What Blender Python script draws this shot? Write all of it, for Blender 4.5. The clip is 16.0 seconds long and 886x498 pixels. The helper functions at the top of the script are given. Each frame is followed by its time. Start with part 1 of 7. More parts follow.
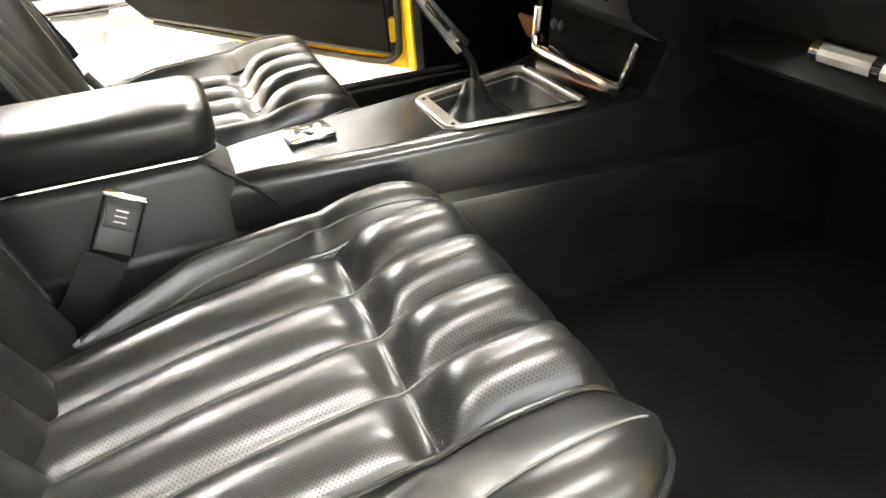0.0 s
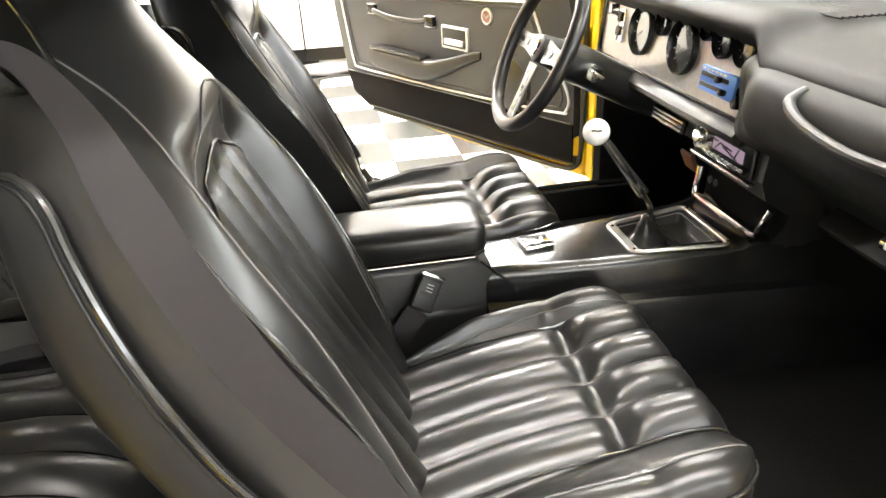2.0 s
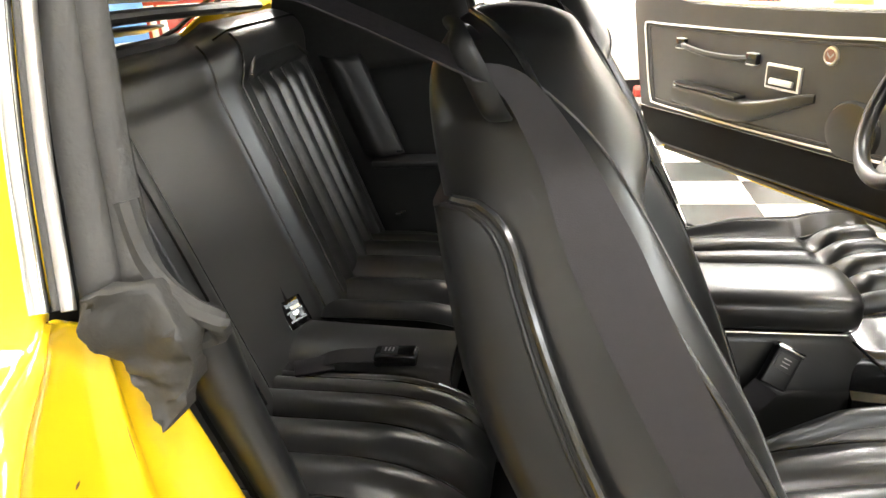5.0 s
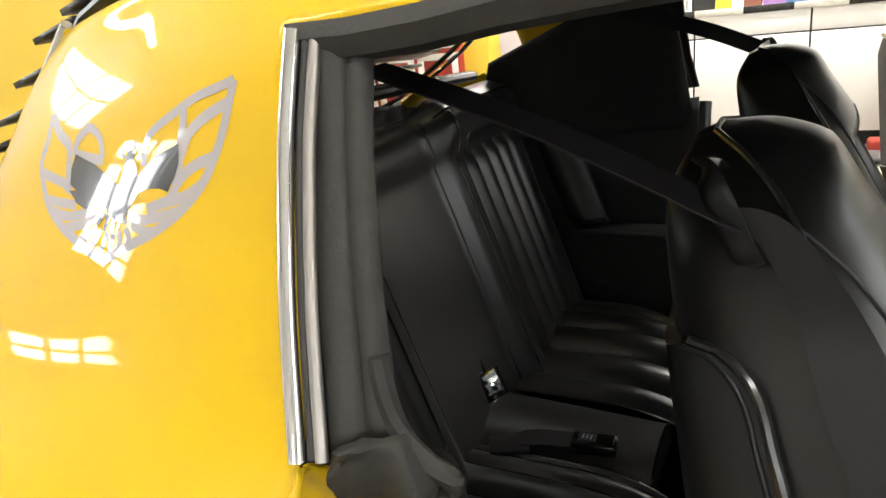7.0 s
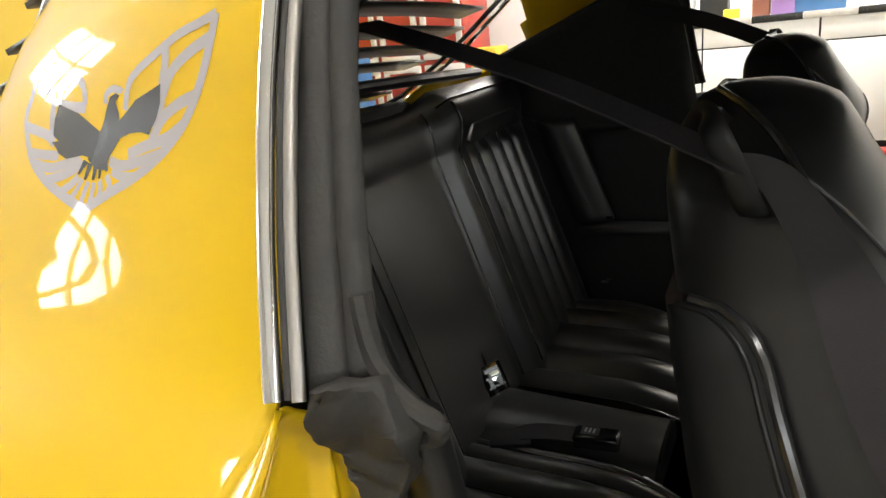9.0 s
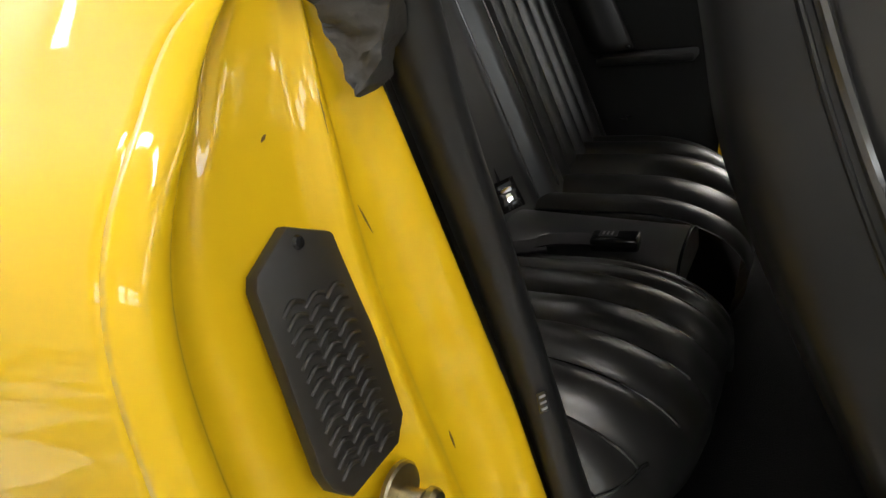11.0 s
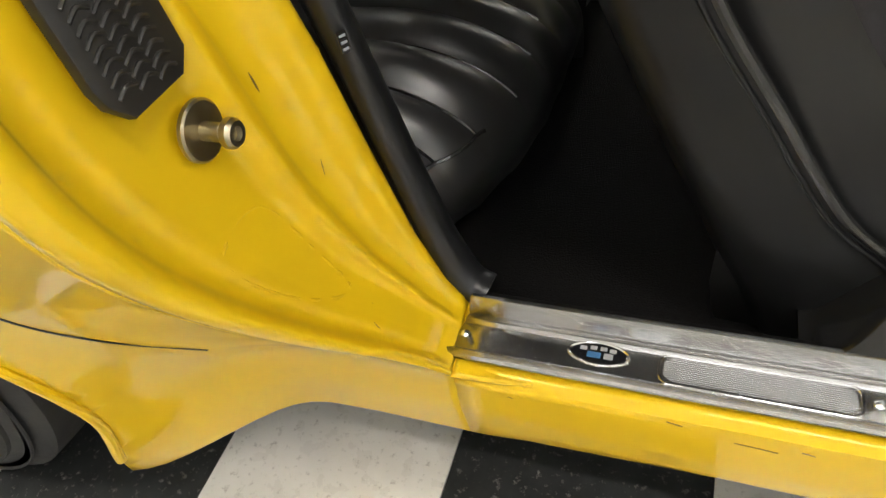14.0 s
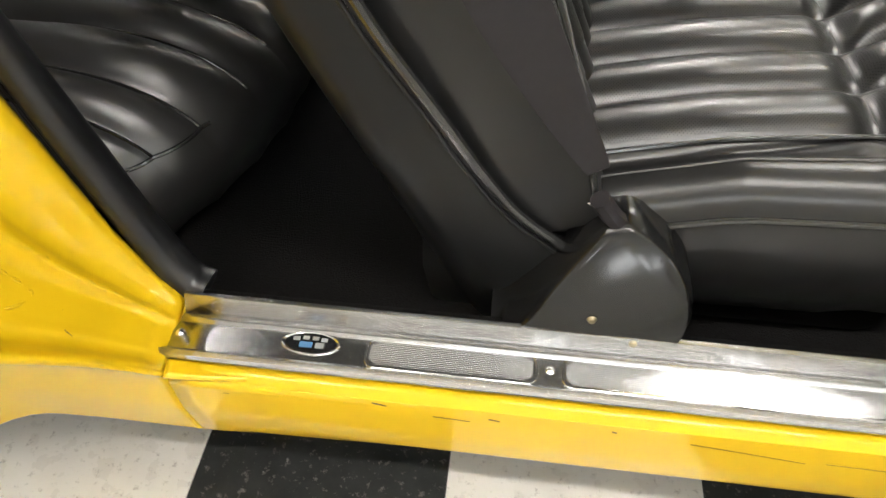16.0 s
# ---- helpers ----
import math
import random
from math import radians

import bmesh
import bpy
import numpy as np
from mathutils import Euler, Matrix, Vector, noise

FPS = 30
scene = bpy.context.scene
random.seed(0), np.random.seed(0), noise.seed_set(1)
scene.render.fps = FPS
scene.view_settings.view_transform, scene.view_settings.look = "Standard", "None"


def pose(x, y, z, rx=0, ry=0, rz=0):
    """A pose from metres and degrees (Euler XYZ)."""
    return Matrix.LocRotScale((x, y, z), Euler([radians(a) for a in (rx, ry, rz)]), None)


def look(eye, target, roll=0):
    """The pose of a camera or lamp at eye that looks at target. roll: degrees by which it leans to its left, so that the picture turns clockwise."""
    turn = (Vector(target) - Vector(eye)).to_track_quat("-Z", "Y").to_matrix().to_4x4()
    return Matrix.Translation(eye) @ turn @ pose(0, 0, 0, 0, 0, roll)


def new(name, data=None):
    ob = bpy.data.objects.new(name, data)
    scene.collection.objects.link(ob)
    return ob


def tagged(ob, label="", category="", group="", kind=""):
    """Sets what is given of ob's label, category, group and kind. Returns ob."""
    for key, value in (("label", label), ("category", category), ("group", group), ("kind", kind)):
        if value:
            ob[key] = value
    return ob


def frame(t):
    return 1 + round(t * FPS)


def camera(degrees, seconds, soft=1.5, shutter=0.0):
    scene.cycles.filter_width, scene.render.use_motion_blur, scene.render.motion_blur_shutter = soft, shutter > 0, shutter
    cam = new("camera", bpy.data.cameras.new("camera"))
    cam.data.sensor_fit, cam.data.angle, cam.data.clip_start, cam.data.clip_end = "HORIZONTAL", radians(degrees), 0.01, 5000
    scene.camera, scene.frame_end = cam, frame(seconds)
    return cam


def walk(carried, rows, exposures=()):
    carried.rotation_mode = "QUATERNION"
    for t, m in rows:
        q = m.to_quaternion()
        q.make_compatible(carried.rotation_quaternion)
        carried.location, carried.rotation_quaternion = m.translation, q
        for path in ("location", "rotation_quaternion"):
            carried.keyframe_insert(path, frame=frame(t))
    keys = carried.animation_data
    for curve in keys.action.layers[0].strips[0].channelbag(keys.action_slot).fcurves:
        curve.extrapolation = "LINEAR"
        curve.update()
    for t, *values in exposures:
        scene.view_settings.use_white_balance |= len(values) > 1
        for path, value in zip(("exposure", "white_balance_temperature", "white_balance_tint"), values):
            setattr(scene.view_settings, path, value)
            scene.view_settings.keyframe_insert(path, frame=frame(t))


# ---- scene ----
cam = camera(66.07, 16.0)
PATH = [
    (0, (0.5429, -0.8011, 0.7659), (1.1190, 0.7933, -0.2951), -4.53),
    (0.5, (0.4800, -0.8547, 0.8495), (0.9663, 0.7688, -0.2124), -5.17),
    (1, (0.4147, -0.9314, 0.9320), (0.8205, 0.7575, -0.0593), -5.25),
    (1.5, (0.3625, -1.0240, 0.9943), (0.7001, 0.7030, 0.0437), -4.38),
    (2, (0.3170, -1.1135, 1.0456), (0.5843, 0.6448, 0.1307), -3.08),
    (2.5, (0.2865, -1.2023, 1.0936), (0.4702, 0.5928, 0.2312), -5.17),
    (3, (0.2591, -1.2679, 1.1203), (0.3735, 0.5609, 0.3186), -5.58),
    (3.5, (0.2194, -1.2994, 1.1216), (0.2767, 0.5361, 0.3293), -3.94),
    (4, (0.2043, -1.2651, 1.1068), (0.1774, 0.5713, 0.3149), -2.82),
    (4.5, (0.1783, -1.1543, 1.0693), (0.0300, 0.6784, 0.2825), -2.53),
    (5, (0.1269, -1.0391, 1.0444), (-0.2500, 0.7552, 0.2454), -4.07),
    (5.2, (0.1047, -1.0174, 1.0437), (-0.3824, 0.7497, 0.2435), -3.78),
    (7.3, (0.0896, -1.0099, 1.1225), (-0.8302, 0.6560, 0.5069), -7.01),
    (7.5, (0.0896, -1.0060, 1.1271), (-0.8369, 0.6654, 0.5370), -7.36),
    (8, (0.0942, -1.0036, 1.1367), (-0.8298, 0.6855, 0.5952), -6.63),
    (8.5, (0.0995, -1.0014, 1.1286), (-0.8137, 0.6958, 0.5942), -6.02),
    (9, (0.0951, -1.0069, 1.0625), (-0.8206, 0.6642, 0.4551), -6.23),
    (9.2, (0.0932, -1.0083, 1.0391), (-0.8283, 0.6426, 0.3870), -6.84),
    (11.3, (0.1022, -1.0347, 0.8453), (-0.8554, 0.4981, -0.0111), -9.56),
    (11.5, (0.1071, -1.0352, 0.8412), (-0.8605, 0.4567, -0.0744), -8.52),
    (12, (0.1168, -1.0431, 0.8212), (-0.8068, 0.4043, -0.2044), -8.79),
    (12.5, (0.1302, -1.0495, 0.8049), (-0.7501, 0.3489, -0.3218), -9.17),
    (13, (0.1414, -1.0540, 0.7949), (-0.7093, 0.2970, -0.4097), -8.74),
    (13.5, (0.1574, -1.0594, 0.7877), (-0.6245, 0.2331, -0.5231), -11.44),
    (14, (0.1808, -1.0623, 0.7879), (-0.4574, 0.2020, -0.6243), -12.03),
    (14.5, (0.2073, -1.0636, 0.7874), (-0.2115, 0.2253, -0.6834), -7.65),
    (15, (0.2329, -1.0651, 0.7881), (-0.0276, 0.2439, -0.7014), -2.78),
    (15.5, (0.2557, -1.0661, 0.7868), (0.0940, 0.2708, -0.6919), 0.38),
    (16, (0.2962, -1.0381, 0.7980), (0.1307, 0.2883, -0.6897), -0.15),
]
EXPOSURES = [(0.0, 1.9), (0.8, 1.75), (1.5, 1.65), (2.5, 1.42), (3.5, 0.8), (5.0, 1.2), (7.4, -0.34), (9.0, -0.34), (11.5, -0.02), (13.0, 0.06), (14.5, 0.28), (16.0, 0.55)]
walk(cam, [(t, look(eye, target, roll)) for t, eye, target, roll in PATH], EXPOSURES)
# ---- end of path

# ---- world and large lights
world = bpy.data.worlds.new("world")
scene.world = world
world.use_nodes = True
sky = world.node_tree.nodes.new("ShaderNodeTexSky")
sky.sky_type, sky.sun_disc, sky.sun_elevation, sky.sun_rotation = "NISHITA", False, radians(40), radians(200)
world.node_tree.links.new(sky.outputs[0], world.node_tree.nodes["Background"].inputs[0])
world.node_tree.nodes["Background"].inputs[1].default_value = 0.1


def area(name, eye, target, w, h, watts, colour=(1, 1, 1)):
    lamp = bpy.data.lights.new(name, "AREA")
    lamp.shape, lamp.size, lamp.size_y, lamp.energy, lamp.color = "RECTANGLE", w, h, watts, colour
    ob = new(name, lamp)
    ob.matrix_world = look(eye, target)
    return ob


# ---- materials
def node(nt, kind, **values):
    n = nt.nodes.new(kind)
    for k, v in values.items():
        n.inputs[k.replace("_", " ")].default_value = v
    return n


def mat(name, colour, rough=0.5, metal=0.0, vary=0.25, scale=8.0, grain=0.0, grain_scale=600.0, coat=0.0, rough_vary=0.15, spec=0.5, dark=None, speck=0.0, per_object=0.0):
    m = bpy.data.materials.new(name)
    m.use_nodes = True
    nt = m.node_tree
    b = nt.nodes["Principled BSDF"]
    b.inputs["Metallic"].default_value = metal
    b.inputs["Coat Weight"].default_value = coat
    b.inputs["Coat Roughness"].default_value = 0.03
    b.inputs["Specular IOR Level"].default_value = spec
    co = nt.nodes.new("ShaderNodeTexCoord")
    n1 = node(nt, "ShaderNodeTexNoise", Scale=scale, Detail=4.0, Roughness=0.55)
    nt.links.new(co.outputs["Object"], n1.inputs["Vector"])
    mix = nt.nodes.new("ShaderNodeMix")
    mix.data_type = "RGBA"
    lo = dark or tuple(c * (1 - vary) for c in colour)
    hi = tuple(min(1, c * (1 + vary * 0.6)) for c in colour)
    mix.inputs["A"].default_value, mix.inputs["B"].default_value = (*lo, 1), (*hi, 1)
    nt.links.new(n1.outputs["Fac"], mix.inputs["Factor"])
    out = mix.outputs["Result"]
    if speck:
        n3 = node(nt, "ShaderNodeTexNoise", Scale=95.0, Detail=3.0, Roughness=0.7)
        ramp = nt.nodes.new("ShaderNodeValToRGB")
        ramp.color_ramp.elements[0].position, ramp.color_ramp.elements[1].position = 0.58, 0.72
        nt.links.new(co.outputs["Object"], n3.inputs["Vector"])
        nt.links.new(n3.outputs["Fac"], ramp.inputs["Fac"])
        m2 = nt.nodes.new("ShaderNodeMix")
        m2.data_type = "RGBA"
        m2.inputs["B"].default_value = (speck, speck * 0.95, speck * 0.85, 1)
        nt.links.new(ramp.outputs["Color"], m2.inputs["Factor"])
        nt.links.new(out, m2.inputs["A"])
        out = m2.outputs["Result"]
    if per_object:
        info = nt.nodes.new("ShaderNodeObjectInfo")
        hsv = nt.nodes.new("ShaderNodeHueSaturation")
        ma = nt.nodes.new("ShaderNodeMapRange")
        ma.inputs["To Min"].default_value, ma.inputs["To Max"].default_value = 1 - per_object, 1 + per_object
        nt.links.new(info.outputs["Random"], ma.inputs["Value"])
        nt.links.new(ma.outputs["Result"], hsv.inputs["Value"])
        nt.links.new(out, hsv.inputs["Color"])
        out = hsv.outputs["Color"]
    nt.links.new(out, b.inputs["Base Color"])
    mr = nt.nodes.new("ShaderNodeMapRange")
    mr.inputs["To Min"].default_value, mr.inputs["To Max"].default_value = rough * (1 - rough_vary), min(1, rough * (1 + rough_vary))
    n2 = node(nt, "ShaderNodeTexNoise", Scale=scale * 3.1, Detail=4.0)
    nt.links.new(co.outputs["Object"], n2.inputs["Vector"])
    nt.links.new(n2.outputs["Fac"], mr.inputs["Value"])
    nt.links.new(mr.outputs["Result"], b.inputs["Roughness"])
    if grain:
        g = node(nt, "ShaderNodeTexNoise", Scale=grain_scale, Detail=2.0)
        nt.links.new(co.outputs["Object"], g.inputs["Vector"])
        bump = node(nt, "ShaderNodeBump", Strength=grain, Distance=0.001)
        nt.links.new(g.outputs["Fac"], bump.inputs["Height"])
        nt.links.new(bump.outputs["Normal"], b.inputs["Normal"])
    return m


def perforated(name, base, lean=0.0, size=250.0):
    """Leather with rows of small punched holes, their shade put into colour and gloss."""
    m = base.copy()
    m.name = name
    nt = m.node_tree
    b = nt.nodes["Principled BSDF"]
    co = nt.nodes.new("ShaderNodeTexCoord")
    mp = nt.nodes.new("ShaderNodeMapping")
    mp.inputs["Rotation"].default_value = (0, radians(lean), radians(45))
    vo = nt.nodes.new("ShaderNodeTexVoronoi")
    vo.voronoi_dimensions = "2D"
    vo.inputs["Scale"].default_value, vo.inputs["Randomness"].default_value = size, 0.0
    ramp = nt.nodes.new("ShaderNodeValToRGB")
    ramp.color_ramp.elements[0].position, ramp.color_ramp.elements[1].position = 0.13, 0.21
    nt.links.new(co.outputs["Object"], mp.inputs["Vector"])
    nt.links.new(mp.outputs["Vector"], vo.inputs["Vector"])
    nt.links.new(vo.outputs["Distance"], ramp.inputs["Fac"])
    old = b.inputs["Base Color"].links[0].from_socket
    mx = nt.nodes.new("ShaderNodeMix")
    mx.data_type, mx.blend_type = "RGBA", "MULTIPLY"
    mx.inputs["Factor"].default_value = 0.9
    nt.links.new(old, mx.inputs["A"])
    nt.links.new(ramp.outputs["Color"], mx.inputs["B"])
    nt.links.new(mx.outputs["Result"], b.inputs["Base Color"])
    sp = nt.nodes.new("ShaderNodeMath")
    sp.operation = "MULTIPLY"
    sp.inputs[1].default_value = 0.7
    nt.links.new(ramp.outputs["Color"], sp.inputs[0])
    nt.links.new(sp.outputs[0], b.inputs["Specular IOR Level"])
    bump = node(nt, "ShaderNodeBump", Strength=0.35, Distance=0.0006)
    nt.links.new(ramp.outputs["Color"], bump.inputs["Height"])
    nt.links.new(b.inputs["Normal"].links[0].from_socket, bump.inputs["Normal"])
    nt.links.new(bump.outputs["Normal"], b.inputs["Normal"])
    return m


def glow(name, colour, strength):
    m = bpy.data.materials.new(name)
    m.use_nodes = True
    nt = m.node_tree
    e = nt.nodes.new("ShaderNodeEmission")
    e.inputs[0].default_value, e.inputs[1].default_value = (*colour, 1), strength
    nt.links.new(e.outputs[0], nt.nodes["Material Output"].inputs[0])
    return m


def clear(name, tint=(1, 1, 1)):
    m = bpy.data.materials.new(name)
    m.use_nodes = True
    nt = m.node_tree
    tr, gl, mx = nt.nodes.new("ShaderNodeBsdfTransparent"), nt.nodes.new("ShaderNodeBsdfGlossy"), nt.nodes.new("ShaderNodeMixShader")
    tr.inputs["Color"].default_value = (*tint, 1)
    gl.inputs["Roughness"].default_value = 0.02
    mx.inputs[0].default_value = 0.06
    nt.links.new(tr.outputs[0], mx.inputs[1])
    nt.links.new(gl.outputs[0], mx.inputs[2])
    nt.links.new(mx.outputs[0], nt.nodes["Material Output"].inputs[0])
    return m


LEATHER = mat("leather", (0.014, 0.0136, 0.0133), 0.30, vary=0.06, scale=10, grain=0.045, grain_scale=420, spec=0.55, rough_vary=0.06)
# lighter, shinier copy for the rear seat, standing in for light missing there
REAR_LEATHER = mat("rear_leather", (0.024, 0.0232, 0.0225), 0.35, vary=0.1, scale=7, grain=0.03, grain_scale=420, spec=1.0, rough_vary=0.1)
LEATHER_HOLED = perforated("leather_holed", LEATHER, 0.0, 400.0)
LEATHER_HOLED_BACK = perforated("leather_holed_back", LEATHER, 115.5, 400.0)
VINYL = mat("vinyl", (0.021, 0.021, 0.0205), 0.4, vary=0.06, scale=20, grain=0.06, grain_scale=420, rough_vary=0.06)
PIPING = mat("piping", (0.020, 0.0195, 0.019), 0.22, vary=0.2, spec=0.9)
THREAD = mat("thread", (0.11, 0.107, 0.104), 0.6, vary=0.3, scale=300)
PLASTIC = mat("plastic", (0.014, 0.014, 0.0143), 0.3, vary=0.06, scale=12, grain=0.03, grain_scale=420, rough_vary=0.06)
CONSOLE_PLASTIC = mat("console_plastic", (0.010, 0.010, 0.0104), 0.22, vary=0.06, scale=12, grain=0.02, grain_scale=420, rough_vary=0.15, spec=0.6)
SHELL = mat("shell_plastic", (0.010, 0.010, 0.0102), 0.36, vary=0.06, scale=12, grain=0.03, grain_scale=420, rough_vary=0.06, spec=0.3)
PLASTIC_GLOSS = mat("gloss_plastic", (0.009, 0.009, 0.009), 0.18, vary=0.06, grain=0.04, grain_scale=420, rough_vary=0.06)
DASH = mat("dash_vinyl", (0.008, 0.008, 0.0078), 0.52, spec=0.28, vary=0.1, scale=12, grain=0.08, grain_scale=420, rough_vary=0.06)
TRIM_GREY = mat("door_vinyl", (0.038, 0.039, 0.042), 0.42, vary=0.25, scale=14, grain=0.3, grain_scale=700)
CARPET = mat("carpet", (0.0075, 0.0072, 0.007), 0.95, vary=0.5, scale=180, grain=1.0, grain_scale=420, spec=0.1)
HEADLINER = mat("headliner", (0.045, 0.045, 0.045), 0.9, vary=0.3, scale=90, grain=0.5, grain_scale=500, spec=0.15)
YELLOW = mat("yellow_paint", (0.74, 0.475, 0.008), 0.40, vary=0.06, scale=3, coat=0.72, rough_vary=0.12, spec=0.15)
CHROME = mat("chrome", (0.88, 0.88, 0.87), 0.09, metal=1.0, vary=0.06, scale=12, rough_vary=0.4)
BRIGHT_TRIM = mat("bright_trim", (0.75, 0.75, 0.74), 0.38, metal=0.45, vary=0.1, scale=20)
DULL_TRIM = mat("dull_trim", (0.5, 0.48, 0.45), 0.34, metal=0.9, vary=0.15, scale=20)
ALUMINIUM = mat("aluminium", (0.50, 0.50, 0.50), 0.25, metal=1.0, vary=0.05, scale=16, rough_vary=0.15)
ZINC = mat("zinc", (0.42, 0.37, 0.25), 0.35, metal=1.0, vary=0.3, scale=60)
RUBBER = mat("rubber", (0.038, 0.036, 0.033), 0.6, vary=0.5, scale=30, grain=0.5, grain_scale=260)
TYRE = mat("tyre_rubber", (0.02, 0.02, 0.02), 0.7, vary=0.3, scale=20, grain=0.3)
WEBBING = mat("webbing", (0.020, 0.0176, 0.0195), 0.6, vary=0.12, scale=60, grain=0.16, grain_scale=900, spec=0.3)
TILE_WHITE = mat("tile_white", (0.62, 0.6, 0.55), 0.28, vary=0.22, scale=9, grain=0.1, grain_scale=120, per_object=0.06, speck=0.38)
TILE_BLACK = mat("tile_black", (0.03, 0.031, 0.03), 0.26, vary=0.5, scale=30, grain=0.1, grain_scale=120, per_object=0.2, speck=0.12)
GROUT = mat("grout", (0.12, 0.11, 0.1), 0.9)
WHITE = mat("white_laminate", (0.82, 0.81, 0.79), 0.35, vary=0.04, scale=2)
WALL = mat("wall_paint", (0.78, 0.77, 0.74), 0.8, vary=0.06, scale=3, grain=0.15, grain_scale=120)
WALL_YELLOW = mat("yellow_wall_paint", (0.72, 0.5, 0.05), 0.55, vary=0.08, scale=2.5, grain=0.2, grain_scale=90)
RED = mat("red_paint", (0.42, 0.05, 0.035), 0.35, vary=0.12)
GREYMETAL = mat("grey_enamel", (0.3, 0.3, 0.3), 0.4)
BLACKMAT = mat("black_laminate", (0.015, 0.015, 0.015), 0.5)
WALNUT = mat("brown_rubber", (0.2, 0.09, 0.06), 0.6)
WHITE_BALL = mat("white_phenolic", (0.8, 0.79, 0.76), 0.15, vary=0.03, coat=0.5)
SILVER_DECAL = mat("silver_decal", (0.42, 0.39, 0.4), 0.35, vary=0.1, coat=1.0)
BLACK_DECAL = mat("black_decal", (0.01, 0.01, 0.012), 0.2, coat=1.0)
ORANGE = mat("orange_hose", (0.75, 0.2, 0.08), 0.4)
BLUE = mat("blue_plastic", (0.06, 0.16, 0.34), 0.35)
# the heater panel's blue light, as plain colour
BLUE_PLATE = mat("blue_lit_plate", (0.13, 0.30, 0.80), 0.3, metal=0.6, vary=0.3, scale=20)
SCREEN = glow("radio_screen", (0.5, 0.36, 0.46), 0.24)
DIAL = mat("dial_black", (0.01, 0.01, 0.011), 0.12, coat=1.0)
GLASS = clear("glass", (0.93, 0.95, 0.94))
SKYGLOW = glow("daylight", (0.95, 0.98, 1.0), 9.0)

# ---- building helpers
ORG = {}


def thing(name, label, category, at=(0, 0, 0), group="", kind=""):
    ob = new(name)
    ob.location = at
    ob.empty_display_size = 0.05
    ORG[ob] = Vector(at)
    return tagged(ob, label, category, group, kind)


def part(name, bm, material, parent=None, label="", sharp=35, kind=""):
    """One mesh, built in world metres, under a thing or under a part of it."""
    org = ORG.get(parent, Vector())
    bmesh.ops.translate(bm, vec=-org, verts=bm.verts)
    bmesh.ops.recalc_face_normals(bm, faces=bm.faces)
    me = bpy.data.meshes.new(name)
    bm.to_mesh(me)
    bm.free()
    for p in me.polygons:
        p.use_smooth = True
    me.set_sharp_from_angle(angle=radians(sharp))
    me.materials.append(material)
    ob = new(name, me)
    if parent:
        ob.parent = parent
        ORG[ob] = org
    return tagged(ob, label, kind=kind)


def lone(name, bm, material, label, category, kind="", group="", sharp=35):
    return tagged(part(name, bm, material, None, sharp=sharp), label, category, group, kind)


def B():
    return bmesh.new()


def box(bm, c, s, bevel=0.0, m=None, seg=2):
    r = bmesh.ops.create_cube(bm, size=1.0)
    vs = r["verts"]
    bmesh.ops.scale(bm, vec=s, verts=vs)
    if bevel:
        es = list({e for v in vs for e in v.link_edges})
        r2 = bmesh.ops.bevel(bm, geom=es, offset=bevel, segments=seg, affect="EDGES", profile=0.5)
        vs = list({v for f in r2["faces"] for v in f.verts} | {v for v in vs if v.is_valid})
    bmesh.ops.transform(bm, matrix=Matrix.Translation(c) @ (m or Matrix()), verts=vs)
    return bm


def grid(bm, f, nu, nv, wrap_v=False):
    rows = [[bm.verts.new(f(i / nu, j / nv)) for j in range(nv if wrap_v else nv + 1)] for i in range(nu + 1)]
    n = len(rows[0])
    for a, b in zip(rows, rows[1:]):
        for j in range(n if wrap_v else n - 1):
            k = (j + 1) % n
            bm.faces.new((a[j], a[k], b[k], b[j]))
    return rows


def loft(bm, rings, caps=True):
    rows = [[bm.verts.new(p) for p in ring] for ring in rings]
    n = len(rows[0])
    for a, b in zip(rows, rows[1:]):
        for j in range(n):
            k = (j + 1) % n
            bm.faces.new((a[j], a[k], b[k], b[j]))
    if caps:
        bm.faces.new(rows[0][::-1])
        bm.faces.new(rows[-1])
    return bm


def smooth_path(pts, n=8, closed=False):
    """Catmull-Rom through the points."""
    p = [Vector(q) for q in pts]
    out = []
    m = len(p)
    for i in range(m if closed else m - 1):
        a, b, c, d = (p[(i - 1) % m], p[i], p[(i + 1) % m], p[(i + 2) % m]) if closed else (p[max(i - 1, 0)], p[i], p[i + 1], p[min(i + 2, m - 1)])
        for k in range(n):
            t = k / n
            out.append(0.5 * ((2 * b) + (c - a) * t + (2 * a - 5 * b + 4 * c - d) * t * t + (3 * b - a - 3 * c + d) * t ** 3))
    if not closed:
        out.append(p[-1])
    return out


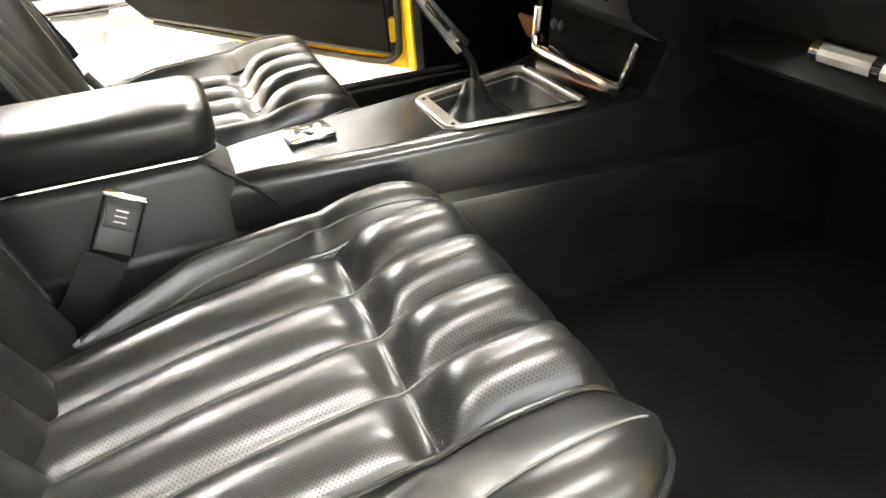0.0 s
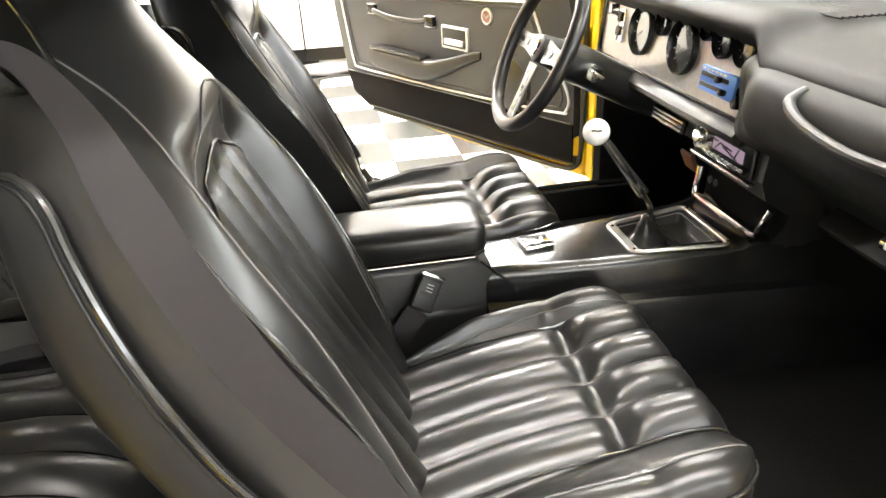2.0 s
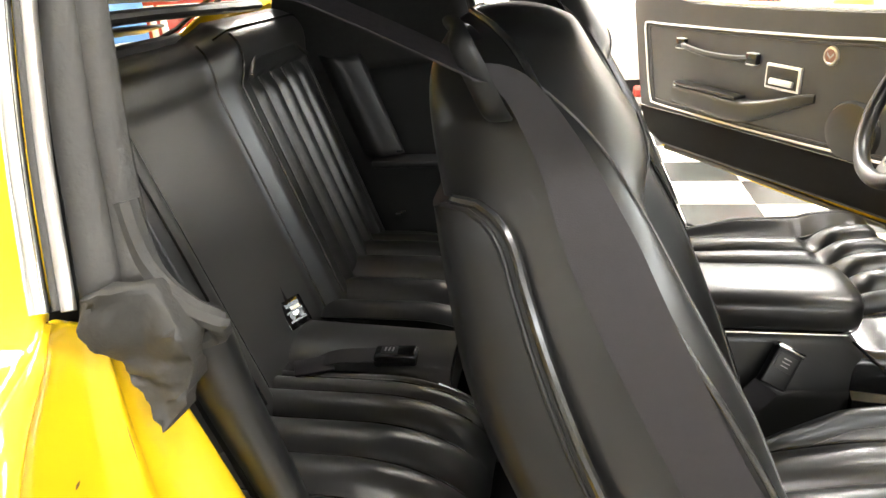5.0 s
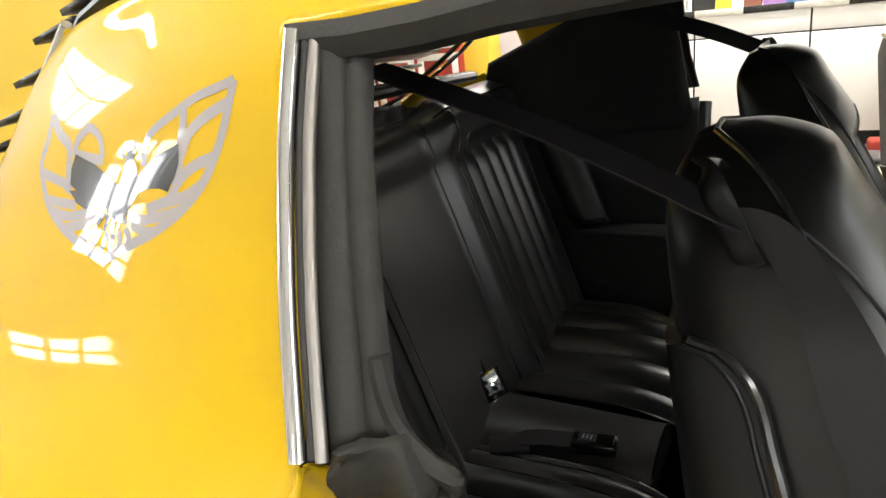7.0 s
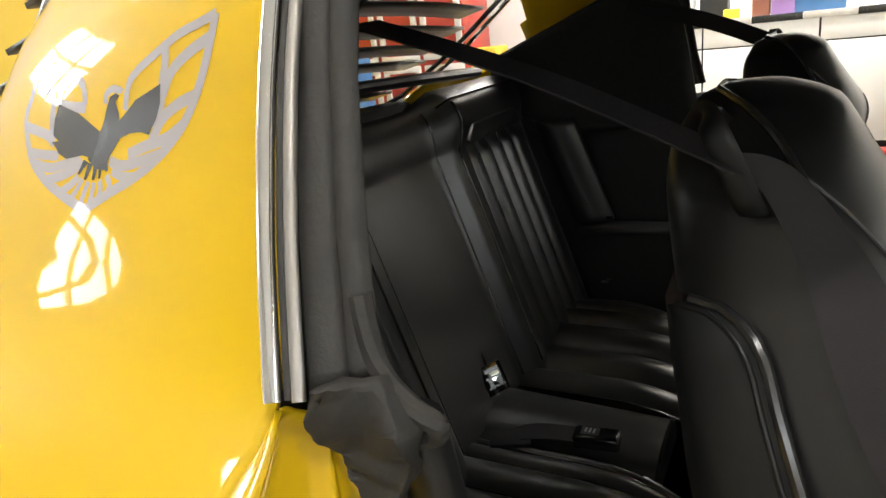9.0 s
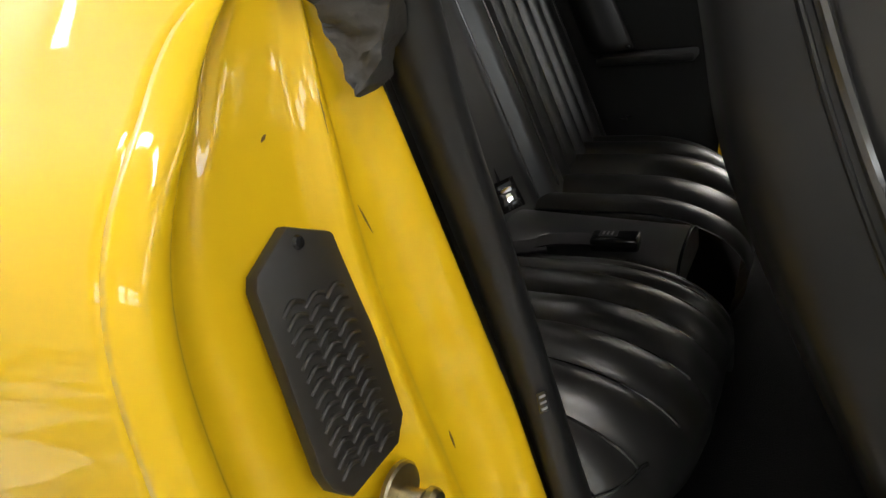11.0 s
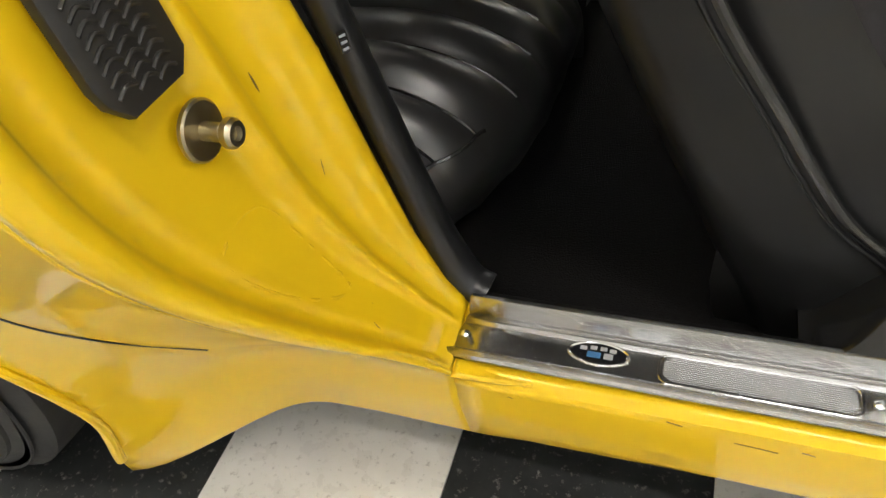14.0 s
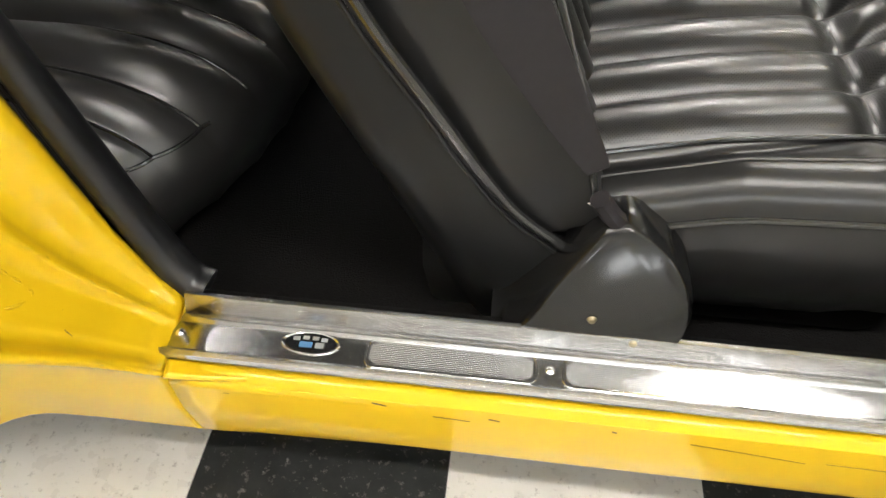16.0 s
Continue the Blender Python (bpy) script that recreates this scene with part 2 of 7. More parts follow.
def tube(bm, pts, r, n=8, closed=False, flat=1.0, up=(0, 0, 1)):
    """A round (or flattened) bar along the points; flat < 1 thins it along its up direction."""
    p = [Vector(q) for q in pts]
    rings = []
    for i, q in enumerate(p):
        t = (p[(i + 1) % len(p)] - p[i - 1]) if closed else (p[min(i + 1, len(p) - 1)] - p[max(i - 1, 0)])
        t = t.normalized() if t.length > 1e-9 else Vector((1, 0, 0))
        ref = Vector(up)
        side = t.cross(ref)
        if side.length < 1e-4:
            side = t.cross(Vector((0.31, 0.95, 0.1)))
        side.normalize()
        nrm = side.cross(t).normalized()
        rr = r(i / (len(p) - 1)) if callable(r) else r
        rings.append([q + side * (math.cos(a) * rr) + nrm * (math.sin(a) * rr * flat) for a in (2 * math.pi * k / n for k in range(n))])
    if closed:
        rings.append(rings[0])
        rows = [[bm.verts.new(v) for v in ring] for ring in rings[:-1]]
        rows.append(rows[0])
        for a, b in zip(rows, rows[1:]):
            for j in range(n):
                k = (j + 1) % n
                bm.faces.new((a[j], a[k], b[k], b[j]))
    else:
        loft(bm, rings)
    return bm


def lathe(bm, profile, m=None, n=24):
    m = m or Matrix()
    rings = [[m @ Vector((max(r, 1e-5) * math.cos(2 * math.pi * k / n), max(r, 1e-5) * math.sin(2 * math.pi * k / n), h)) for k in range(n)] for r, h in profile]
    return loft(bm, rings)


def plate(bm, outline, m, depth, bevel=0.0):
    """A flat plate: an outline in x and y of m, thickened along m's z."""
    vs = [bm.verts.new(m @ Vector((x, y, 0))) for x, y in outline]
    f = bm.faces.new(vs)
    up = [bm.verts.new(m @ Vector((x, y, depth))) for x, y in outline]
    bm.faces.new(up[::-1])
    n = len(vs)
    sides = [bm.faces.new((vs[i], vs[(i + 1) % n], up[(i + 1) % n], up[i])) for i in range(n)]
    if bevel:
        es = list({e for e in bm.edges if all(v in up for v in e.verts)})
        bmesh.ops.bevel(bm, geom=es, offset=bevel, segments=2, affect="EDGES", profile=0.5)
    return bm


def frame_of(at, x, y):
    """A pose with its x and y along the given directions."""
    x, y = Vector(x).normalized(), Vector(y)
    y = (y - x * x.dot(y)).normalized()
    z = x.cross(y)
    return Matrix((( x[0], y[0], z[0], at[0]), (x[1], y[1], z[1], at[1]), (x[2], y[2], z[2], at[2]), (0, 0, 0, 1)))


def lerp_rows(rows, t):
    """The row of numbers at rows' first column = t, straight between its neighbours."""
    for a, b in zip(rows, rows[1:]):
        if t <= b[0]:
            k = max(0, (t - a[0]) / (b[0] - a[0]))
            return [p + (q - p) * k for p, q in zip(a[1:], b[1:])]
    return list(rows[-1][1:])


def curve_rows(rows, t):
    """Like lerp_rows for one value, but rounded between the rows."""
    n = len(rows)
    for i in range(n - 1):
        if t <= rows[i + 1][0] or i == n - 2:
            h = rows[i + 1][0] - rows[i][0]
            k = min(1, max(0, (t - rows[i][0]) / h))
            def slope(j):
                a, b = rows[max(j - 1, 0)], rows[min(j + 1, n - 1)]
                return (b[1] - a[1]) / (b[0] - a[0])
            p, q = rows[i][1], rows[i + 1][1]
            return (2 * k ** 3 - 3 * k * k + 1) * p + (k ** 3 - 2 * k * k + k) * h * slope(i) + (3 * k * k - 2 * k ** 3) * q + (k ** 3 - k * k) * h * slope(i + 1)


def rounded(w, h, r, n=5):
    """The outline of a rounded rectangle."""
    out = []
    for cx, cy, a0 in ((w / 2 - r, h / 2 - r, 0), (-w / 2 + r, h / 2 - r, 90), (-w / 2 + r, -h / 2 + r, 180), (w / 2 - r, -h / 2 + r, 270)):
        out += [(cx + r * math.cos(radians(a0 + 90 * k / n)), cy + r * math.sin(radians(a0 + 90 * k / n))) for k in range(n + 1)]
    return out


def solid(ob, thickness, offset=1.0):
    s = ob.modifiers.new("thickness", "SOLIDIFY")
    s.thickness, s.offset = thickness, offset
    return ob

# ---- the garage
X0, X1, Y0, Y1, H = -3.6, 4.6, -4.2, 4.75, 2.9
bm = B(); box(bm, ((X0 + X1) / 2, (Y0 + Y1) / 2, -0.06), (X1 - X0, Y1 - Y0, 0.11))
FLOOR = tagged(part("floor", bm, GROUT), "black and white checkered vinyl tile garage floor", "floor", kind="structure")
bm = B(); box(bm, ((X0 + X1) / 2, (Y0 + Y1) / 2, H + 0.06), (X1 - X0 + 0.4, Y1 - Y0 + 0.4, 0.12))
tagged(part("ceiling", bm, WALL), "white painted garage ceiling", "ceiling", kind="structure")
bm = B(); box(bm, ((X0 + X1) / 2, Y1 + 0.1, H / 2), (X1 - X0, 0.2, H))
tagged(part("wall_north", bm, WALL), "white painted garage wall behind the cabinets", "wall", kind="structure")
bm = B(); box(bm, (X0 - 0.1, (0.55 + Y1) / 2, H / 2), (0.2, Y1 - 0.55, H))
tagged(part("wall_west", bm, WALL_YELLOW), "bright yellow painted garage wall", "wall", kind="structure")
# paned windows and garage door lights that light the place


def window_wall(name, label, along, across, lo, hi, spans, watts, first, WZ0=1.8, WZ1=2.3):
    """A wall along x or y at the place across, with paned windows at the given spans."""
    out = -1 if across < 0 else 1

    def P(a, d, z):
        return (a, across + out * d, z) if along == "x" else (across + out * d, a, z)

    def S(a, d, z):
        return (a, d, z) if along == "x" else (d, a, z)
    bm = B()
    box(bm, P((lo + hi) / 2, 0.1, WZ0 / 2), S(hi - lo, 0.2, WZ0))
    box(bm, P((lo + hi) / 2, 0.1, (WZ1 + H) / 2), S(hi - lo, 0.2, H - WZ1))
    es = [lo] + [e for c, w in spans for e in (c - w / 2, c + w / 2)] + [hi]
    for a, b in zip(es[::2], es[1::2]):
        box(bm, P((a + b) / 2, 0.1, (WZ0 + WZ1) / 2), S(b - a, 0.2, WZ1 - WZ0))
    tagged(part(name, bm, WALL), label, "wall", kind="structure")
    zc, hh = (WZ0 + WZ1) / 2, WZ1 - WZ0
    for i, (c, w) in enumerate(spans):
        win = thing("window_%d" % (first + i), "white framed garage window with small panes", "window", P(c, 0, WZ0), kind="structure")
        bm = B()
        for da in (-w / 2 + 0.02, -w / 6, w / 6, w / 2 - 0.02):
            box(bm, P(c + da, 0.08, zc), S(0.035, 0.05, hh), 0.004)
        for dz in (-hh / 2 + 0.02, 0, hh / 2 - 0.02):
            box(bm, P(c, 0.078, zc + dz), S(w, 0.04, 0.03), 0.004)
        part("window_frame", bm, WHITE, win)
        bm = B(); box(bm, P(c, 0.06, WZ0 - 0.015), S(w + 0.1, 0.2, 0.03), 0.005)
        part("window_sill", bm, WHITE, win)
        area("window_daylight", P(c, 0.13, zc), P(c, -4, zc - 0.6), w, hh, watts, (0.95, 0.98, 1.0))
    bm = B(); box(bm, P((lo + hi) / 2, 0.6, 1.6), S(hi - lo - 0.01, 0.02, 2.2))
    tagged(part("backdrop", bm, SKYGLOW), "bright daylight outside the windows", "backdrop", kind="structure")


window_wall("wall_south", "white painted garage wall with paned windows", "x", Y0, X0, X1, [(0.5, 1.1), (2.0, 1.1), (3.5, 1.1)], 8, 1)
window_wall("wall_west_rear", "white garage wall with paned window", "y", X0, Y0, -1.6, [(-2.30, 0.75)], 8, 13, 1.64, 1.96)
window_wall("wall_west_middle", "white garage wall with paned window", "y", X0, -1.6, 0.55, [(-0.80, 1.0)], 16, 5, 1.9, 2.55)
window_wall("wall_east", "white garage wall with paned windows", "y", X1, Y0, Y1, [(-2.2, 1.3), (-0.4, 1.3), (1.4, 1.3), (3.2, 1.3)], 12, 7)

# ceiling tube lights out of view, places and power assumed to light the car
for i, (x, y) in enumerate(((-0.9, -1.55), (1.1, -1.55), (-0.9, 1.0), (1.5, 1.0), (-0.9, 3.7), (1.5, 3.7))):
    li = thing("ceiling_light", "long white fluorescent ceiling light out of view", "ceiling light", (x, y, H), group="ceiling lights")
    bm = B(); box(bm, (x, y, H - 0.025), (1.5, 0.2, 0.05), 0.01)
    part("frame", bm, WHITE, li)
    bm = B(); box(bm, (x, y, H - 0.06), (1.44, 0.15, 0.02), 0.006)
    part("diffuser", bm, glow("assumed_tube_light", (1.0, 0.97, 0.92), 11.0 if y < 0 else 12.0 if y < 2 else 34.0), li)
    area("assumed_tube_lamp", (x, y, H - 0.075), (x, y, 0), 1.44, 0.15, 26 if y < 0 else 34 if y < 2 else 100, (1.0, 0.96, 0.9))

# two tubes in line along the west wall
for y in (0.25, 1.95):
    li = thing("ceiling_light", "long white fluorescent ceiling light out of view", "ceiling light", (-3.3, y, H), group="ceiling lights")
    bm = B(); box(bm, (-3.3, y, H - 0.025), (0.2, 1.5, 0.05), 0.01)
    part("frame", bm, WHITE, li)
    bm = B(); box(bm, (-3.3, y, H - 0.06), (0.15, 1.44, 0.02), 0.006)
    part("diffuser", bm, glow("wall_tube_light", (1.0, 0.97, 0.92), 14.0), li)

# white base cabinets along the far wall
CY = 4.1
cab_x = [-1.73, -0.93, -0.53, 0.17, 0.87, 1.57, 2.27, 2.97, 3.67]
for x0, x1 in zip(cab_x, cab_x[1:]):
    cx, w = (x0 + x1) / 2, x1 - x0
    c = thing("base_cabinet", "white laminate garage base cabinet with drawer over door", "cabinet", (cx, CY + 0.3, 0), group="white base cabinets")
    bm = B(); box(bm, (cx, CY + 0.32, 0.5), (w - 0.002, 0.58, 0.8))
    box(bm, (cx, CY + 0.36, 0.05), (w - 0.002, 0.5, 0.1))
    part("body", bm, BLACKMAT, c)
    bm = B(); box(bm, (cx, CY + 0.01, 0.43), (w - 0.012, 0.02, 0.64), 0.002)
    part("door", bm, WHITE, c)
    bm = B(); box(bm, (cx, CY + 0.01, 0.828), (w - 0.012, 0.02, 0.136), 0.002)
    part("drawer", bm, WHITE, c)
WT = thing("worktop", "worktop edged with black and white tiles", "worktop", (1.0, CY + 0.3, 0.9))
bm = B(); box(bm, (0.97, CY + 0.31, 0.915), (5.4, 0.62, 0.03), 0.002)
part("slab", bm, WHITE, WT)
for k in range(18):
    bm = B(); box(bm, (-1.58 + 0.3 * k, CY - 0.006, 0.918), (0.298, 0.012, 0.045), 0.002)
    part("edge_tile", bm, TILE_BLACK if k % 2 else TILE_WHITE, WT)

# ---- the car: painted shell
CAR = thing("car", "bright yellow two-door coupe with black interior, doors open", "car", (0, 0, 0.13))

# outer skin behind the door: rows of x, then (y, z) down the side of the car
SKIN = [
    (0.74, [(0.0, 1.153), (-0.3, 1.145), (-0.5, 1.125), (-0.6, 1.108), (-0.648, 1.085), (-0.71, 0.98), (-0.7625, 0.873), (-0.835, 0.825), (-0.892, 0.765), (-0.912, 0.66), (-0.908, 0.58), (-0.875, 0.485), (-0.82, 0.385), (-0.765, 0.3), (-0.742, 0.255), (-0.738, 0.19), (-0.729, 0.130)]),
    (0.55, [(0.0, 1.198), (-0.3, 1.19), (-0.5, 1.17), (-0.6, 1.156), (-0.652, 1.128), (-0.71, 0.98), (-0.7625, 0.873), (-0.835, 0.825), (-0.892, 0.765), (-0.912, 0.66), (-0.908, 0.58), (-0.875, 0.485), (-0.82, 0.385), (-0.765, 0.3), (-0.742, 0.255), (-0.738, 0.19), (-0.729, 0.130)]),
    (0.2, [(0.0, 1.218), (-0.3, 1.21), (-0.5, 1.192), (-0.605, 1.168), (-0.656, 1.137), (-0.71, 0.98), (-0.7625, 0.873), (-0.835, 0.825), (-0.892, 0.765), (-0.912, 0.66), (-0.908, 0.58), (-0.875, 0.485), (-0.82, 0.385), (-0.765, 0.3), (-0.742, 0.255), (-0.738, 0.19), (-0.729, 0.130)]),
    (0.06, [(0.0, 1.218), (-0.3, 1.21), (-0.5, 1.19), (-0.608, 1.166), (-0.662, 1.132), (-0.71, 0.98), (-0.7625, 0.873), (-0.835, 0.825), (-0.892, 0.765), (-0.912, 0.66), (-0.908, 0.58), (-0.875, 0.485), (-0.82, 0.385), (-0.765, 0.3), (-0.742, 0.255), (-0.738, 0.19), (-0.729, 0.130)]),
    (-0.05, [(0.0, 1.217), (-0.3, 1.208), (-0.5, 1.186), (-0.608, 1.161), (-0.665, 1.124), (-0.71, 0.98), (-0.7625, 0.873), (-0.835, 0.825), (-0.892, 0.765), (-0.912, 0.66), (-0.908, 0.58), (-0.875, 0.485), (-0.82, 0.385), (-0.765, 0.3), (-0.742, 0.255), (-0.738, 0.19), (-0.729, 0.130)]),
    (-0.12, [(0.0, 1.215), (-0.3, 1.205), (-0.5, 1.18), (-0.608, 1.156), (-0.668, 1.116), (-0.71, 0.98), (-0.7625, 0.873), (-0.835, 0.825), (-0.892, 0.765), (-0.912, 0.66), (-0.908, 0.58), (-0.875, 0.485), (-0.82, 0.385), (-0.765, 0.3), (-0.742, 0.255), (-0.738, 0.19), (-0.729, 0.130)]),
    (-0.22, [(0.0, 1.212), (-0.3, 1.203), (-0.5, 1.183), (-0.601, 1.158), (-0.66, 1.115), (-0.707, 0.983), (-0.762, 0.885), (-0.833, 0.827), (-0.893, 0.767), (-0.913, 0.662), (-0.91, 0.58), (-0.887, 0.485), (-0.842, 0.385), (-0.792, 0.3), (-0.762, 0.25), (-0.752, 0.18), (-0.738, 0.116)]),
    (-0.35, [(0.0, 1.208), (-0.3, 1.20), (-0.5, 1.184), (-0.59, 1.156), (-0.645, 1.107), (-0.70, 0.985), (-0.755, 0.885), (-0.83, 0.83), (-0.895, 0.77), (-0.915, 0.665), (-0.912, 0.58), (-0.908, 0.485), (-0.90, 0.385), (-0.892, 0.3), (-0.885, 0.25), (-0.874, 0.178), (-0.85, 0.112)]),
    (-0.5, [(-0.562, 1.142), (-0.57, 1.141), (-0.578, 1.136), (-0.59, 1.124), (-0.632, 1.07), (-0.688, 0.972), (-0.745, 0.885), (-0.825, 0.832), (-0.895, 0.775), (-0.918, 0.67), (-0.92, 0.585), (-0.915, 0.49), (-0.9, 0.39), (-0.888, 0.3), (-0.882, 0.24), (-0.875, 0.16), (-0.855, 0.085)]),
    (-0.65, [(-0.56, 1.018), (-0.566, 1.017), (-0.574, 1.013), (-0.585, 1.006), (-0.628, 0.975), (-0.685, 0.925), (-0.75, 0.87), (-0.825, 0.83), (-0.895, 0.777), (-0.92, 0.675), (-0.924, 0.59), (-0.922, 0.5), (-0.915, 0.43), (-0.908, 0.36), (-0.9, 0.3), (-0.895, 0.24), (-0.885, 0.19)]),
    (-0.85, [(-0.56, 0.888), (-0.565, 0.887), (-0.57, 0.886), (-0.58, 0.884), (-0.625, 0.878), (-0.685, 0.868), (-0.75, 0.852), (-0.825, 0.83), (-0.895, 0.78), (-0.92, 0.68), (-0.925, 0.6), (-0.93, 0.53), (-0.93, 0.5), (-0.93, 0.47), (-0.93, 0.45), (-0.93, 0.44), (-0.92, 0.43)]),
    (-1.25, [(-0.54, 0.864), (-0.55, 0.863), (-0.56, 0.862), (-0.58, 0.86), (-0.625, 0.858), (-0.685, 0.855), (-0.75, 0.846), (-0.82, 0.83), (-0.885, 0.78), (-0.915, 0.69), (-0.92, 0.62), (-0.925, 0.57), (-0.93, 0.55), (-0.93, 0.53), (-0.93, 0.52), (-0.93, 0.51), (-0.92, 0.5)]),
]


SKIN_ROWS = [(r[0], *[c for p in r[1] for c in p]) for r in SKIN][::-1]


def skin_at(x, k):
    """The outer skin at x, k from -1/15 (middle of the roof) over 0.2 (window line) to 1 (bottom)."""
    rows = SKIN_ROWS
    n = len(rows)
    j = next((i for i in range(n - 1) if x <= rows[i + 1][0]), n - 2)
    a, b, lo, hi = rows[j], rows[j + 1], rows[max(j - 1, 0)], rows[min(j + 2, n - 1)]
    h = b[0] - a[0]
    q = min(1, max(0, (x - a[0]) / h))
    w0, w1, w2, w3 = 2 * q ** 3 - 3 * q * q + 1, (q ** 3 - 2 * q * q + q) * h, 3 * q * q - 2 * q ** 3, (q ** 3 - q * q) * h
    flat = [w0 * a[i] + w1 * (b[i] - lo[i]) / (b[0] - lo[0]) + w2 * b[i] + w3 * (hi[i] - a[i]) / (hi[0] - a[0]) for i in range(1, len(a))]
    flat[:6] = [p + (r - p) * q for p, r in zip(a[1:7], b[1:7])]
    pts = [(0, a, b) for a, b in zip(flat[::2], flat[1::2])]
    s = k * 15 + 1
    i = min(int(s), len(pts) - 2)
    t = s - i
    p = [Vector(pts[min(max(i + d, 0), len(pts) - 1)]) for d in (-1, 0, 1, 2)]
    d = [max((p[j + 1] - p[j]).length, 1e-5) for j in range(3)]
    m1 = ((p[1] - p[0]) / d[0] * d[1] + (p[2] - p[1]) / d[1] * d[0]) / (d[0] + d[1]) * d[1]
    m2 = ((p[2] - p[1]) / d[1] * d[2] + (p[3] - p[2]) / d[2] * d[1]) / (d[1] + d[2]) * d[1]
    q = p[1] * (2 * t ** 3 - 3 * t * t + 1) + m1 * (t ** 3 - 2 * t * t + t) + p[2] * (3 * t * t - 2 * t ** 3) + m2 * (t ** 3 - t * t)
    return Vector((x, q.y, q.z))


ARCH = (-0.72, 0.31, 0.40)      # rear wheel opening: x, z, radius


ROLL = 0.016                    # radius of the rounded edge along the door opening


def roll_fade(k):
    a, b = min(1, max(0, (k - 0.335) / 0.05)), min(1, max(0, (0.84 - k) / 0.10))
    return a * a * (3 - 2 * a) * b * b * (3 - 2 * b)


def skin_front(k):
    """Where the skin ends at the door: it leans back along the window and runs forward at the sill."""
    return lerp_rows([(0, -0.187), (0.2, -0.187), (0.33, -0.155), (0.42, -0.13), (0.55, -0.115), (0.65, -0.105), (0.72, -0.075), (0.78, -0.035), (0.86, 0.0), (1.0, 0.0)], k)[0] - ROLL * roll_fade(k)


def quarter(u, v):
    x = skin_front(v) + (-1.25 - skin_front(v)) * u ** 1.2
    p = skin_at(max(min(x, -0.12 if v > 0.21 else 0.74), -1.25), v)
    p.x = x
    dx, dz = p.x - ARCH[0], p.z - ARCH[1]
    d = math.hypot(dx, dz)
    if d < ARCH[2] and p.z < 0.75:
        if abs(dz) < 0.29:
            for _ in range(5):
                dz = max(-0.3, min(0.3, p.z - ARCH[1]))
                p = skin_at(ARCH[0] + math.copysign(math.sqrt(ARCH[2] ** 2 - dz ** 2), dx), v)
        else:
            p.x, p.z = ARCH[0] + dx / max(d, 1e-4) * ARCH[2], ARCH[1] + dz / max(d, 1e-4) * ARCH[2]
    return p


def mirrored(f):
    def g(u, v):
        p = f(u, v)
        return Vector((p.x, -p.y, p.z))
    return g


def roof_half(u, v):
    """Roof from the windscreen back, meeting the quarter panel along the window line."""
    k = -1 / 15 + (0.2 + 1 / 15) * v
    x = 0.74 + (-0.187 - 0.74) * (u / 0.25) if u < 0.25 else -0.187 + (-1.25 + 0.187) * ((u - 0.25) / 0.75) ** 1.2
    return skin_at(x, k)


def roof(u, v):
    """Edge of the roof on the door side."""
    return skin_at(-0.187 + 0.927 * u, 0.2)


def quarter_low(u, v):
    return quarter(u, 0.2 + 0.8 * v)


for f, g, side in ((quarter_low, roof_half, -1), (mirrored(quarter_low), mirrored(roof_half), 1)):
    bm = B()
    grid(bm, f, 60, 90)
    gone = [q for q in bm.faces if all(math.hypot(v.co.x - ARCH[0], v.co.z - ARCH[1]) < ARCH[2] + 0.0008 and v.co.z < 0.76 for v in q.verts)]
    bmesh.ops.delete(bm, geom=gone, context="FACES")
    grid(bm, g, 80, 26)
    if side > 0:
        wrap = [q for q in bm.faces if all(-0.98 < v.co.x < -0.505 and v.co.z > 0.945 for v in q.verts)]
        bmesh.ops.delete(bm, geom=wrap, context="FACES")
    bmesh.ops.remove_doubles(bm, verts=bm.verts, dist=0.0006)
    bmesh.ops.recalc_face_normals(bm, faces=bm.faces)
    ob = part("quarter_and_roof", bm, YELLOW, CAR, "glossy yellow roof and rear quarter panel", sharp=70)
    solid(ob, 0.005, -1)
bm = B(); grid(bm, lambda u, v: Vector((0.70 - 0.86 * u, 1.12 * (v - 0.5), 1.186 - 0.028 * (2 * v - 1) ** 2 - 0.03 * max(0, 0.3 - u))), 16, 24)
solid(part("headliner", bm, HEADLINER, CAR, "black cloth headliner"), 0.004, -1)

# rear edge of the door opening: outer and inner edge rows at heights
JAMB = [
    (0.00, -0.165, -0.765, 0.885, -0.125, -0.732, 0.850),
    (0.12, -0.125, -0.862, 0.795, -0.118, -0.712, 0.780),
    (0.28, -0.116, -0.905, 0.690, -0.108, -0.685, 0.675),
    (0.46, -0.110, -0.900, 0.555, -0.090, -0.662, 0.549),
    (0.60, -0.102, -0.862, 0.460, -0.074, -0.652, 0.440),
    (0.74, -0.076, -0.808, 0.370, -0.055, -0.650, 0.350),
    (0.88, -0.026, -0.754, 0.300, -0.032, -0.652, 0.292),
    (1.00, 0.002, -0.736, 0.252, -0.008, -0.655, 0.262),
]


